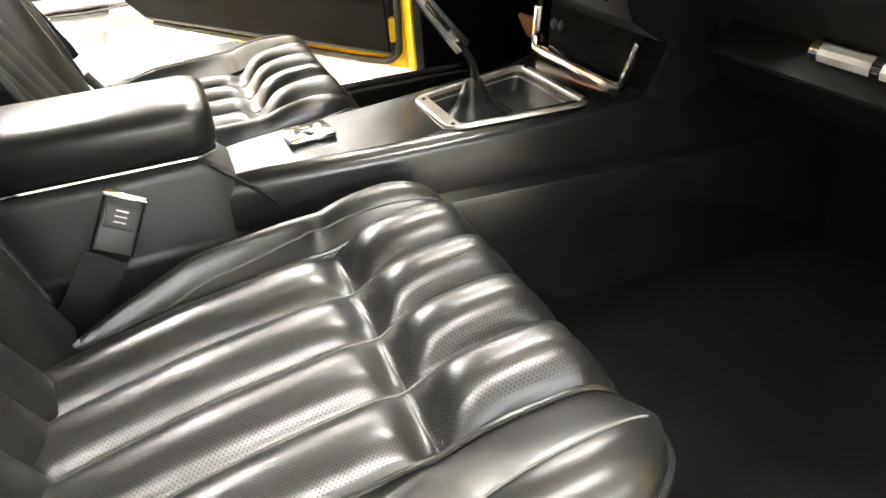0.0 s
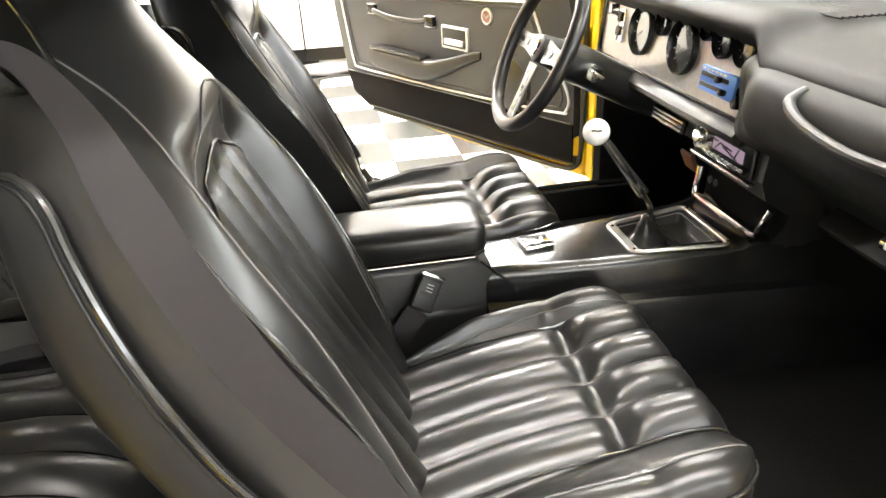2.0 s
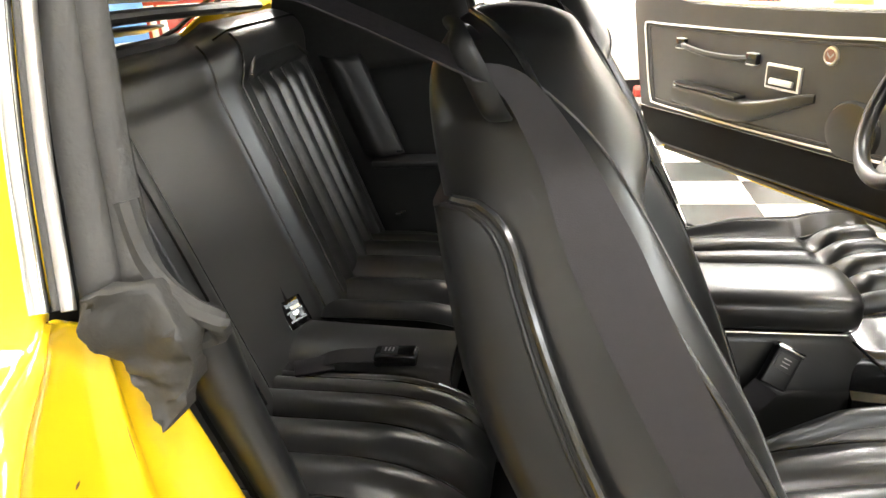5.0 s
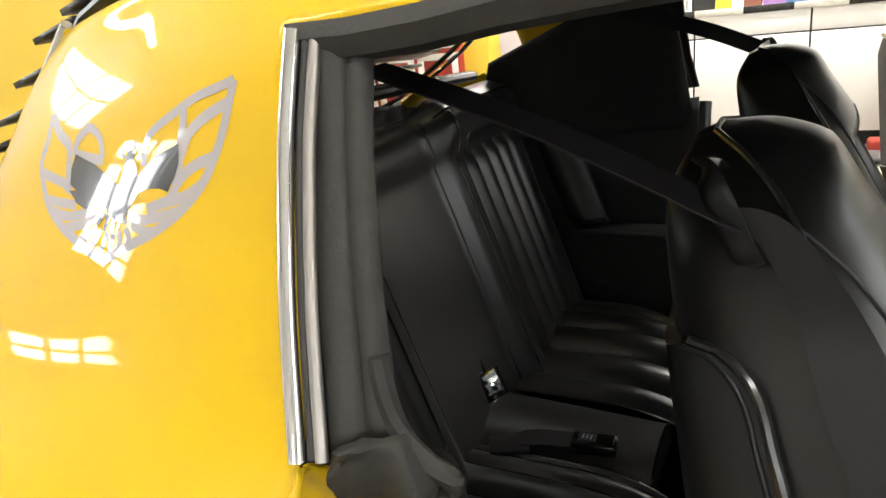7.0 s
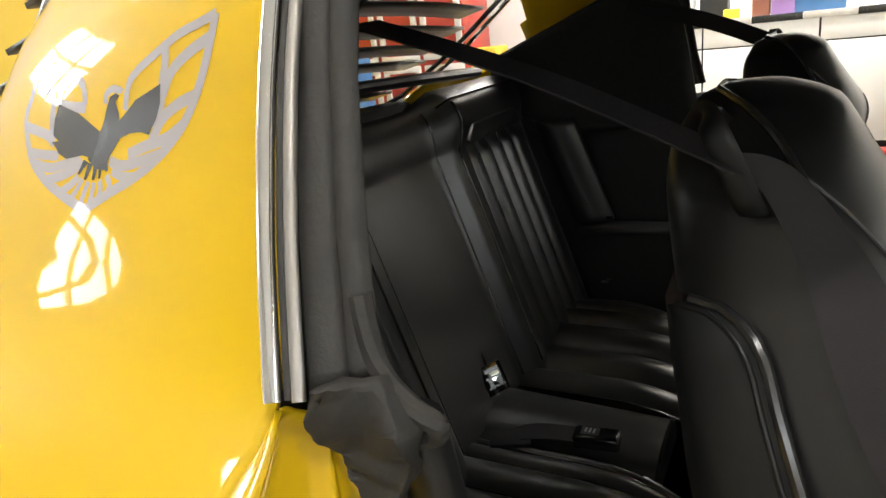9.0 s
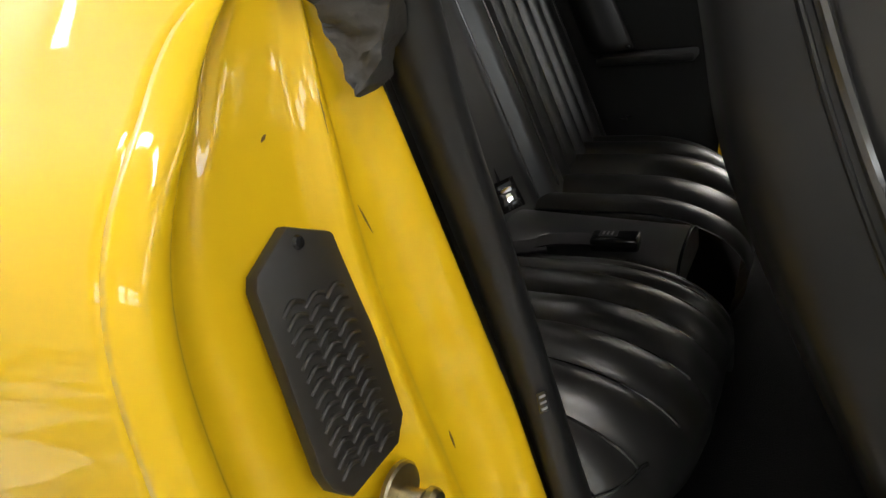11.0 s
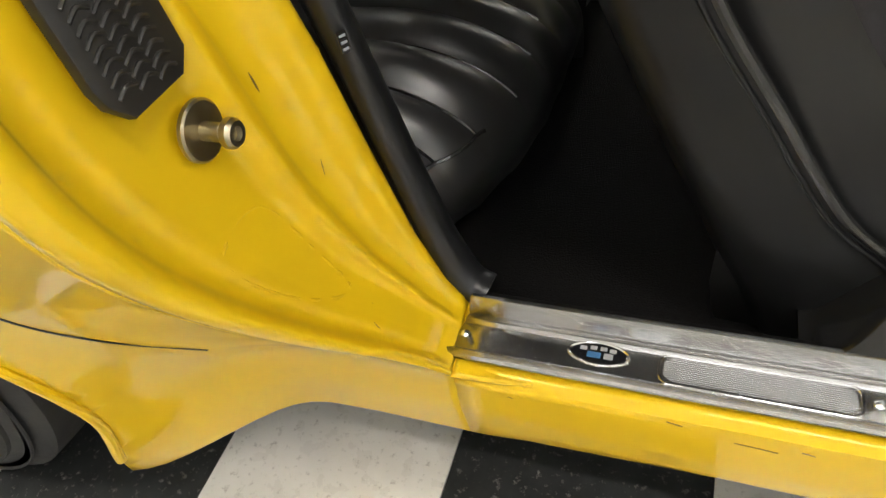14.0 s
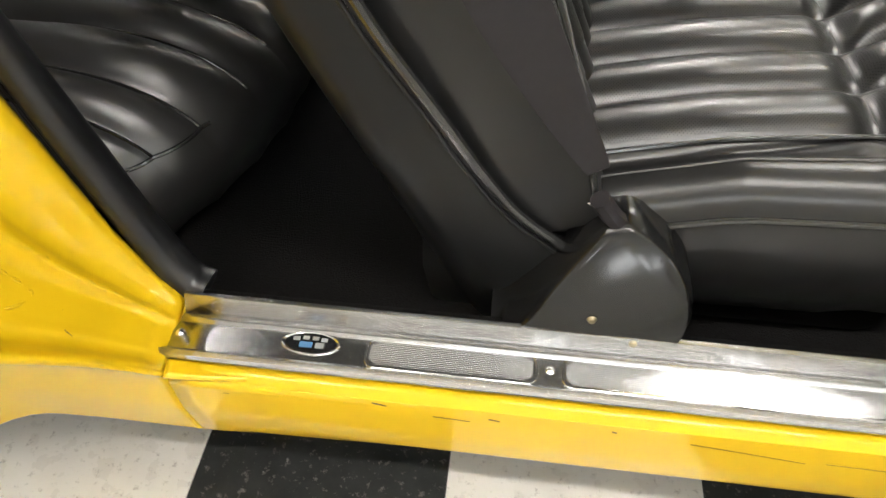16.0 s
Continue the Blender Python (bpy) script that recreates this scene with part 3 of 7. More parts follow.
def jamb(u, v):
    """u down the opening's rear edge, v from the outer skin inwards."""
    ox, oy, oz, ix, iy, iz = lerp_rows(JAMB, u)
    k = 0.335 + 0.53 * u
    a, b = quarter_low(0, (k - 0.2) / 0.8), Vector((ix, iy, iz))
    p = a.lerp(b, v)
    r = ROLL * roll_fade(k)
    d = min(v * (b - a).length, r)
    p.x += math.sqrt(max(0, r * r - (r - d) ** 2)) * (1 - v)
    fade = math.sin(math.pi * min(1, u * 1.1) * 0.9 + 0.2) ** 0.5 if 0 < u < 0.98 else 0
    p.x += curve_rows([(0, 0), (0.05, 0.0), (0.10, -0.004), (0.16, -0.024), (0.21, -0.029), (0.27, -0.026), (0.34, -0.026), (0.56, -0.024), (0.61, -0.017), (0.645, -0.008), (0.68, -0.009), (0.73, -0.014), (0.82, -0.008), (0.89, 0.007), (0.95, 0.010), (1, 0.0)], v) * fade
    return p


bm = B(); grid(bm, lambda u, t: jamb(u, 0.35 * t + 0.65 * t ** 2.2 if t < 1 else 1.0), 70, 110)
solid(part("door_jamb", bm, YELLOW, CAR, "yellow painted door jamb with small chips", sharp=75), 0.004, -1)


def sill_corner(u, v):
    """The foot of the jamb running out forward into the rocker."""
    a = jamb(1, v)
    b = Vector((0.075, -0.733 + 0.078 * v, 0.2500))
    p = a.lerp(b, u)
    p.z = a.z + (b.z - a.z) * (1 - (1 - u) ** 2.5)
    return p


bm = B(); grid(bm, sill_corner, 14, 14)
solid(part("sill_corner", bm, YELLOW, CAR), 0.003, -1)

# rocker below the sill plate
ROCK = [(-0.655, 0.252), (-0.70, 0.252), (-0.727, 0.252), (-0.7365, 0.246), (-0.738, 0.225), (-0.7375, 0.185), (-0.734, 0.155), (-0.725, 0.138), (-0.70, 0.13)]


FOOT = [quarter(0, 0.84 + 0.16 * k / 200) for k in range(201)]


def rocker(u, v):
    s = v * (len(ROCK) - 1)
    i = min(int(s), len(ROCK) - 2)
    a, b = ROCK[i], ROCK[i + 1]
    p = Vector((1.4 * u, a[0] + (b[0] - a[0]) * (s - i), a[1] + (b[1] - a[1]) * (s - i)))
    e = max(0, 1 - p.x / 0.3)
    if e > 0 and s > 3:
        q = min(FOOT, key=lambda f: abs(f.z - p.z))
        p.y += (q.y - p.y) * e * e * (3 - 2 * e)
    return p


for f, side in ((rocker, -1), (mirrored(rocker), 1)):
    bm = B(); grid(bm, f, 56, 32)
    solid(part("rocker_panel", bm, YELLOW, CAR, "yellow rocker panel with fine scratches"), 0.004, -1)

# floor pan, tunnel and carpet
bm = B(); box(bm, (0.3, 0, 0.16), (2.6, 1.36, 0.04), 0.01)
part("floor_pan", bm, CARPET, CAR, "black cut-pile carpet")
bm = B(); box(bm, (1.42, 0, 0.42), (0.04, 1.4, 0.56), 0.01)
part("firewall", bm, CARPET, CAR)
for s in (-1, 1):
    bm = B(); box(bm, (0.7, s * 0.655, 0.22), (1.4, 0.02, 0.1), 0.006)
    part("sill_carpet", bm, CARPET, CAR)
    bm = B(); box(bm, (1.235, s * 0.70, 0.47), (0.35, 0.07, 0.50), 0.015)
    part("kick_panel", bm, CARPET, CAR)

# aluminium sill plates
for s in (-1, 1):
    SP = thing("sill_plate", "ribbed aluminium door sill plate with oval badge", "sill plate", (0.55, s * 0.69, 0.26), group="sill plates")
    def sp(u, v, s=s):
        prof = [(0.724, 0.2595), (0.7215, 0.2635), (0.7175, 0.2645), (0.714, 0.2620), (0.684, 0.2620), (0.681, 0.2650), (0.677, 0.2650), (0.6745, 0.2635), (0.668, 0.284), (0.665, 0.2845), (0.6635, 0.272)]
        q = v * (len(prof) - 1); i = min(int(q), len(prof) - 2)
        y = prof[i][0] + (prof[i + 1][0] - prof[i][0]) * (q - i); z = prof[i][1] + (prof[i + 1][1] - prof[i][1]) * (q - i)
        return Vector((-0.012 + 1.18 * u + 0.012 * (0.72 - y) / 0.05, s * y, z))
    bm = B(); grid(bm, sp, 30, 20)
    solid(part("plate", bm, ALUMINIUM, SP, sharp=25), 0.0012, 1)
    x = 0.182
    for k in range(6):
        L = 0.157
        rp = part("ribbed_panel", plate(B(), rounded(L, 0.028, 0.009), pose(x + L / 2, s * 0.6975, 0.2622), 0.0008), ALUMINIUM, SP)
        bm = B(); tube(bm, [(x + L / 2 + a * 1.01, s * 0.6975 + b * 1.05, 0.2630) for a, b in rounded(L, 0.029, 0.0095)], 0.0013, 6, True)
        part("rim", bm, CHROME, rp)
        for j in range(13):
            yy = 0.6855 + 0.0020 * j
            cut = 0.003 + 0.006 * max(0, abs(j - 6) - 3.5) / 2.5
            bm = B(); tube(bm, [(x + cut, s * yy, 0.2628), (x + L - cut, s * yy, 0.2628)], 0.0008, 5)
            part("rib", bm, ALUMINIUM, rp)
        x += L + 0.0245
    for sx in (0.001, 0.3515, 0.715, 1.078):
        bm = B(); lathe(bm, [(0.0001, 0.0030), (0.0022, 0.0028), (0.0045, 0.0012), (0.0052, 0.0)], pose(sx, s * 0.6965, 0.2622), 14)
        sc = part("screw", bm, CHROME, SP)
    badge = B(); lathe(badge, [(0.0001, 0.0016), (0.9, 0.0016), (0.96, 0.0026), (1.0, 0.0012), (1.0, 0)], pose(0.128, s * 0.695, 0.2622) @ Matrix.Diagonal((0.0285, 0.0125, 1, 1)), 32)
    bg = part("badge", badge, CHROME, SP, "oval metal badge")
    bm = B(); lathe(bm, [(0.0001, 0.0021), (0.86, 0.0021), (0.87, 0.0)], pose(0.128, s * 0.695, 0.2622) @ Matrix.Diagonal((0.0285, 0.0125, 1, 1)), 32)
    part("inlay", bm, BLACK_DECAL, bg)
    for j, (bx, by, bw, bh, mt) in enumerate(((-0.004, 0.003, 0.012, 0.006, BLUE), (0.009, 0.003, 0.008, 0.006, GREYMETAL), (-0.014, -0.003, 0.006, 0.004, GREYMETAL), (-0.005, -0.0045, 0.006, 0.004, GREYMETAL), (0.004, -0.0045, 0.006, 0.004, GREYMETAL), (0.0125, -0.0035, 0.006, 0.004, GREYMETAL))):
        bm = B(); box(bm, (0.128 + bx, s * (0.695 - 0.001) - s * by * -1, 0.2646), (bw, bh, 0.0006))
        part("crest_bar", bm, mt, bg)

# ---- seats
def pillow(s):
    """0 at the ends of 0..1 and 1 in the middle, with steep ends."""
    s = min(max(s, 0), 1)
    return (1 - abs(2 * s - 1) ** 2.6)


RIBS = (-0.132, -0.058, 0.014, 0.088, 0.166)      # towards the console is positive
SEAM_X, FRONT_X, BACK_X, HALF, CORNER = 0.640, 0.790, 0.22, 0.236, 0.085


def cushion_half(x, inner=False):
    """Half width of the cushion; the side towards the console is cut in at the back."""
    r = CORNER
    full = HALF - 0.010 if inner else HALF
    w = full if x < FRONT_X - r else full - r + math.sqrt(max(0, r * r - (x - FRONT_X + r) ** 2))
    if inner:
        w -= lerp_rows([(0.25, 0.085), (0.34, 0.075), (0.42, 0.042), (0.52, 0.012), (0.60, 0.0), (0.9, 0.0)], x)[0]
    else:
        w -= 0.015 * max(0, (0.36 - x) / 0.09)
    return w


def rib_drift(x):
    """The ribs lean towards the door on their way to the back."""
    return -0.034 * max(0, (0.62 - x) / 0.28) ** 1.3


def cushion_z(x, dy, inn=1):
    """Height of the front cushion; dy is measured from the seat's middle, inn is the console's side."""
    d = dy * inn - rib_drift(x)
    w = cushion_half(min(x, FRONT_X - CORNER), dy * inn > 0) - (rib_drift(x) if d > 0 else -rib_drift(x))
    z = 0.384 + 0.010 * max(0, (x - 0.45) / 0.2) - 0.022 * max(0, (0.50 - x) / 0.18) ** 1.5
    fade = min(1, max(0, (FRONT_X - x) / 0.03))
    if RIBS[0] < d < RIBS[-1]:
        k = max(i for i in range(4) if RIBS[i] <= d)
        q = (d - RIBS[k]) / (RIBS[k + 1] - RIBS[k])
        bulge = (1 - abs(2 * q - 1) ** 2.4)
        z += 0.0155 * bulge
        z -= 0.015 * math.exp(-((x - SEAM_X) / 0.018) ** 2) * (0.30 + 0.70 * bulge)
        if x > SEAM_X:
            z += (0.014 + 0.012 * bulge) * pillow((x - SEAM_X) / 0.165) * (0.4 + 0.6 * fade)
    else:
        inner_edge = RIBS[-1] if d > 0 else -RIBS[0]
        b = (abs(d) - inner_edge) / max(w - inner_edge, 0.02)
        tall = 0.040 if d > 0 else 0.032
        z += tall * math.sin(min(1, b * 0.95) * math.pi * 0.62) * min(1, max(0.25, (x - 0.28) / 0.22))
        if x < SEAM_X - 0.02:
            z -= 0.016 * pillow(min(1, b / 0.55)) * pillow((x - 0.30) / 0.33)
        if x > SEAM_X:
            z += 0.012 * pillow((x - SEAM_X) / 0.17)
    edge = min(cushion_half(x, dy * inn > 0) - abs(dy), FRONT_X - x)
    R = 0.052
    if edge < R:
        q = (R - max(edge, 0)) / R
        z -= R * 0.70 * (1 - math.sqrt(max(0, 1 - q * q)))
    return z


def ribbed_cushion(y0, st):
    """Cushion parts of a front seat at y0 under the thing st."""
    inn = 1 if y0 < 0 else -1

    def half(x, s):
        return cushion_half(x, s * inn > 0)

    def cz(x, dy):
        return cushion_z(x, dy, inn)

    def top(u, v):
        x = BACK_X + (FRONT_X - BACK_X) * (1 - (1 - u) ** 1.25)
        dy = half(x, -1) * -(1 - 2 * v) if v < 0.5 else half(x, 1) * (2 * v - 1)
        return Vector((x, y0 + dy, cz(x, dy)))
    bm = B()
    rows = grid(bm, top, 110, 150)
    rim = [r[0] for r in rows] + rows[-1][1:-1] + [r[-1] for r in rows[::-1]]
    prev = rim
    for drop, out in ((0.02, 0.003), (0.06, 0.004), (0.115, -0.006), (0.16, -0.03)):
        cur = []
        for v in rim:
            d = Vector((v.co.x - 0.5, (v.co.y - y0) * 1.2, 0)).normalized()
            cur.append(bm.verts.new((v.co.x + d.x * out, v.co.y + d.y * out, min(v.co.z, 0.40) - drop)))
        for i in range(len(rim) - 1):
            bm.faces.new((prev[i], prev[i + 1], cur[i + 1], cur[i]))
        prev = cur
    cu = part("cushion", bm, LEATHER, st, "black leather cushion with ribs and bolsters", sharp=80)

    def insert(u, v):
        x = 0.24 + (0.762 - 0.24) * u
        dy = inn * (rib_drift(x) + RIBS[0] + 0.007 + (RIBS[-1] - RIBS[0] - 0.014) * v)
        return Vector((x, y0 + dy, cz(x, dy) + 0.0018 + 0.0025 * max(0, (x - 0.70) / 0.07)))
    bm = B(); grid(bm, insert, 110, 120)
    part("insert", bm, LEATHER_HOLED, cu, "perforated ribbed leather insert", sharp=80)
    for d in RIBS:
        r, m = (0.0026, PIPING) if abs(d) > 0.1 else (0.0012, THREAD)
        bm = B(); tube(bm, [(x, y0 + inn * (d + rib_drift(x)), cz(x, inn * (d + rib_drift(x))) + r * 0.6 + 0.0018) for x in (0.25 + 0.536 * k / 60 for k in range(61))], r, 6)
        part("seam", bm, m, cu)
    for k in range(4):
        across = [inn * (RIBS[k] + (RIBS[k + 1] - RIBS[k]) * j / 10) for j in range(11)]
        bm = B(); tube(bm, [(SEAM_X + 0.0012 * math.sin(j), y0 + dy, cz(SEAM_X, dy) + 0.0024) for j, dy in enumerate(across)], 0.0009, 5)
        part("cross_seam", bm, THREAD, cu)
    for s in (-1, 1):
        pts = []
        for k in range(60):
            x = 0.29 + 0.475 * k / 59
            dy = s * (half(min(x, 0.70), s) - 0.034 - 0.014 * (k / 59) ** 2)
            pts.append((x, y0 + dy, cz(x, dy) + 0.0008))
        bm = B(); tube(bm, pts, 0.0012, 5)
        part("bolster_seam", bm, THREAD, cu)
    sides = {t: [(0.30 + (FRONT_X - 0.0005 - 0.30) * (1 - (1 - k / 40) ** 2.2), t) for k in range(41)] for t in (-1, 1)}
    pts = [(x + 0.002, y0 + t * (half(x, t) + 0.002), cz(x, t * half(x, t)) - 0.002) for x, t in sides[-1]]
    pts += [(FRONT_X + 0.002, y0 + dy, cz(FRONT_X, dy) - 0.002) for dy in (-0.14 + 0.28 * k / 30 for k in range(31))]
    pts += [(x + 0.002, y0 + t * (half(x, t) + 0.002), cz(x, t * half(x, t)) - 0.002) for x, t in sides[1][::-1]]
    bm = B(); tube(bm, pts, 0.0035, 8)
    part("edge_piping", bm, PIPING, cu)


LEAN_DIR, FACE_DIR = Vector((-0.430, 0, 0.903)), Vector((0.903, 0, 0.430))
BACK_FOOT = Vector((0.365, 0, 0.40))
TOP_A = 0.678


def back_half(a):
    return curve_rows([(-0.22, 0.20), (-0.10, 0.238), (0.05, 0.248), (0.25, 0.25), (0.36, 0.243), (0.44, 0.224), (0.51, 0.196), (0.57, 0.166), (0.61, 0.142), (0.64, 0.114), (0.663, 0.078), (TOP_A, 0.03)], a)


def back_edge(a):
    """How far forward the piped edge between the face and the side lies."""
    return curve_rows([(-0.22, -0.06), (-0.08, -0.005), (0.0, 0.006), (0.08, 0.022), (0.2, 0.030), (0.32, 0.026), (0.42, 0.014), (0.51, 0.004), (0.58, -0.006), (0.63, -0.012), (0.66, -0.026), (TOP_A, -0.045)], a)


def back_front(a, b):
    """How far the face of the backrest stands forward."""
    w = back_half(a)
    e = min(1, abs(b) / w)
    ce = back_edge(a)
    inner = 0.135
    low = ce
    if abs(b) > inner:
        q = min(1, (abs(b) - inner) / max(w - inner, 0.02))
        low = -0.006 + (ce + 0.006) * q + lerp_rows([(0, 0.010), (0.1, 0.014), (0.3, 0.030), (0.6, 0.030)], a)[0] * math.sin(math.pi * q) * (1 - 0.3 * q)
    else:
        k = min(3, int((b + inner) / (inner / 2)))
        low = -0.006 + 0.012 * pillow((b + inner - k * inner / 2) / (inner / 2)) * min(1, max(0, (0.45 - a) / 0.03))
    head = ce + 0.044 * (1 - e ** 2.4) * min(1, max(0.0, (TOP_A - a) / 0.05)) ** 0.5
    f = min(1, max(0, (a - 0.42) / 0.09))
    f = f * f * (3 - 2 * f)
    c = low + (head - low) * f
    c -= 0.010 * math.exp(-((a - 0.47) / 0.012) ** 2) * max(0, 1 - (b / 0.12) ** 4)
    return c


def back_rear(a):
    return curve_rows([(-0.22, -0.12), (-0.1, -0.138), (0.2, -0.145), (0.4, -0.142), (0.48, -0.136), (0.55, -0.124), (0.60, -0.112), (0.64, -0.100), (0.66, -0.088), (TOP_A, -0.065)], a)


def on_back(y0, a, b, c):
    """A point of a backrest; its foot and its headrest are cut in on the console's side."""
    if b * y0 < 0:
        k = min(1, max(0, (0.36 - a) / 0.32))
        h = min(1, max(0, (a - 0.44) / 0.16))
        b *= 1 - 0.20 * k * k * (3 - 2 * k) - 0.30 * h * h * (3 - 2 * h)
    return BACK_FOOT + LEAN_DIR * a + FACE_DIR * c + Vector((0, y0 + b, 0))


def seat_back(y0, st, out):
    """Backrest parts; out is the side of the door, -1 or 1."""
    avals = [-0.035 + (TOP_A + 0.035) * (1 - (1 - k / 60) ** 1.5) for k in range(61)]
    nf, nb = 64, 28
    rings = []
    for a in avals:
        w = back_half(a)
        ring = [on_back(y0, a, w * (2 * k / nf - 1), back_front(a, w * (2 * k / nf - 1))) for k in range(nf + 1)]
        rc, fc = back_rear(a), back_front(a, w)
        for k in range(1, nb):
            t = math.pi * k / nb
            b = w * math.copysign(abs(math.cos(t)) ** 0.18, math.cos(t))
            ring.append(on_back(y0, a, b, fc + (rc - fc) * math.sin(t) ** 0.75))
        rings.append(ring)
    bm = B(); loft(bm, rings)
    bk = part("backrest", bm, LEATHER, st, "high black leather backrest with built-in headrest", sharp=50)

    def ins(u, v):
        b = 0.130 * (2 * v - 1)
        top = 0.440 - 0.03 * (abs(b) / 0.13) ** 4
        a = 0.02 + (top - 0.02) * u
        return on_back(y0, a, b, back_front(a, b) + 0.0012)
    bm = B(); grid(bm, ins, 60, 60)
    part("insert", bm, LEATHER_HOLED_BACK, bk, "perforated ribbed leather insert", sharp=80)
    for b in (-0.0675, 0.0, 0.0675):
        bm = B(); tube(bm, [on_back(y0, a, b, back_front(a, b) + 0.0022) for a in (0.03 + 0.40 * k / 30 for k in range(31))], 0.0012, 5)
        part("seam", bm, THREAD, bk)
    loop = [on_back(y0, a, b, back_front(a, b) + 0.001) for a, b in
            [(0.03 + 0.35 * k / 20, -0.136) for k in range(20)] + [(0.38 + 0.075 * math.sin(math.pi * k / 16) ** 0.6, -0.136 + 0.272 * k / 16) for k in range(17)] + [(0.38 - 0.35 * k / 20, 0.136) for k in range(1, 21)]]
    bm = B(); tube(bm, loop, 0.0026, 6)
    part("insert_piping", bm, PIPING, bk)
    # seam over the pad above the insert
    pts = [on_back(y0, a, b, back_front(a, b) + 0.0006) for a, b in ((0.45 + 0.065 * math.sin(math.pi * k / 24) ** 0.55, -0.112 + 0.224 * k / 24) for k in range(25))]
    bm = B(); tube(bm, pts, 0.0014, 5)
    part("pad_seam", bm, THREAD, bk)
    # edge piping between the face and the sides
    run = avals[2:]
    pts = [on_back(y0, a, -back_half(a) - 0.001, back_edge(a) + 0.001) for a in run]
    pts += [on_back(y0, a, back_half(a) + 0.001, back_edge(a) + 0.001) for a in run[::-1]]
    bm = B(); tube(bm, pts, 0.0032, 8)
    part("edge_piping", bm, PIPING, bk)
    # seam that runs down the bolsters and meets the edge below the headrest
    for s in (-1, 1):
        pts = []
        for k in range(44):
            a = 0.06 + 0.55 * k / 43
            e = 0.80 + 0.20 * max(0, (a - 0.50) / 0.11) ** 2.5
            b = s * back_half(a) * min(1, e)
            pts.append(on_back(y0, a, b, back_front(a, b) + 0.0008))
        bm = B(); tube(bm, pts, 0.0013, 5)
        part("bolster_seam", bm, THREAD, bk)
    # moulded rear shell with its welt along the sides
    def shell_front(a):
        return curve_rows([(-0.235, 0.0), (-0.14, -0.012), (-0.06, -0.034), (0.0, -0.060), (0.05, -0.070), (0.12, -0.078), (0.22, -0.090), (0.32, -0.088), (0.42, -0.081), (0.48, -0.074), (0.52, -0.070), (0.545, -0.082), (0.562, -0.108)], a)

    def shell_rear(a):
        return curve_rows([(-0.235, -0.160), (-0.13, -0.178), (0.0, -0.178), (0.2, -0.175), (0.41, -0.163), (0.50, -0.142), (0.562, -0.128)], a)

    def shell_half(a):
        return (back_half(max(min(a, 0.55), -0.02)) + 0.004) * (1 - 0.10 * max(0, (a - 0.51) / 0.052) ** 2)
    srings = []
    for k in range(49):
        a = -0.225 + 0.785 * k / 48
        w, rc, fr = shell_half(a), shell_rear(a), shell_front(a)
        rr = max(rc, fr - 0.9 * (fr - rc))
        prof = [(-1.0, fr), (-1.0, fr + (rr - fr) * 0.35), (-0.995, fr + (rr - fr) * 0.65), (-0.975, fr + (rr - fr) * 0.86), (-0.93, fr + (rr - fr) * 0.97), (-0.85, rc), (-0.45, rc - 0.004), (0, rc - 0.005), (0.45, rc - 0.004), (0.85, rc), (0.93, fr + (rr - fr) * 0.97), (0.975, fr + (rr - fr) * 0.86), (0.995, fr + (rr - fr) * 0.65), (1.0, fr + (rr - fr) * 0.35), (1.0, fr), (0.965, fr - 0.003), (0.0, rc + 0.012), (-0.965, fr - 0.003)]
        srings.append([on_back(y0, a, w * p, c) for p, c in prof])
    bm = B(); loft(bm, srings)
    sh = part("rear_shell", bm, SHELL, st, "grained black plastic seat back shell", sharp=50)
    for s in (-1, 1):
        for lift, r in ((0.0, 0.0046), (-0.0105, 0.0024)):
            pts = []
            for k in range(61):
                a = -0.12 + 0.68 * k / 60
                pts.append(on_back(y0, a, s * (shell_half(a) + 0.0005), shell_front(a) + lift))
            bm = B(); tube(bm, pts, r, 8)
            part("shell_welt", bm, PIPING if lift == 0 else SHELL, sh)
    # belt guide loop at the shoulder on the door side
    gp = [on_back(y0, a, out * b, c) for a, b, c in ((0.655, 0.08, -0.046), (0.674, 0.130, -0.043), (0.676, 0.165, -0.039), (0.664, 0.183, -0.037), (0.640, 0.185, -0.037), (0.612, 0.178, -0.039), (0.600, 0.160, -0.041), (0.600, 0.140, -0.042))]
    bm = B(); tube(bm, smooth_path(gp, 6), 0.0095, 12, flat=0.28, up=(0, 1, 0.2))
    part("belt_guide", bm, SHELL, st, "black plastic belt guide loop")
    # seat base and tracks
    bm = B(); box(bm, (0.50, y0, 0.225), (0.42, 0.40, 0.09), 0.02)
    part("seat_base", bm, CARPET, st)


for y0, out, lab in ((-0.362, -1, "black leather bucket front seat with belt across its side"), (0.372, 1, "black leather bucket front seat behind the steering wheel")):
    st = thing("front_seat", lab, "car seat", (0.45, y0, 0.18), group="front seats")
    ribbed_cushion(y0, st)
    seat_back(y0, st, out)

# ---- rear seat
REAR_FOOT, REAR_LEAN = Vector((-0.395, 0, 0.40)), Vector((-0.313, 0, 0.950))
REAR_FACE = Vector((0.950, 0, 0.313))
RS = thing("bench_seat", "black leather rear bench with two ribbed buckets and a centre hump", "car seat", (-0.25, 0, 0.18))
RLINES = (0.060, 0.086, 0.126, 0.200, 0.292, 0.384, 0.464, 0.520, 0.570)


def rear_edge(a):
    """Foremost line of the rear cushion, rounded off towards the outer corner."""
    return 0.002 - 1.5 * max(0, a - 0.31) ** 2


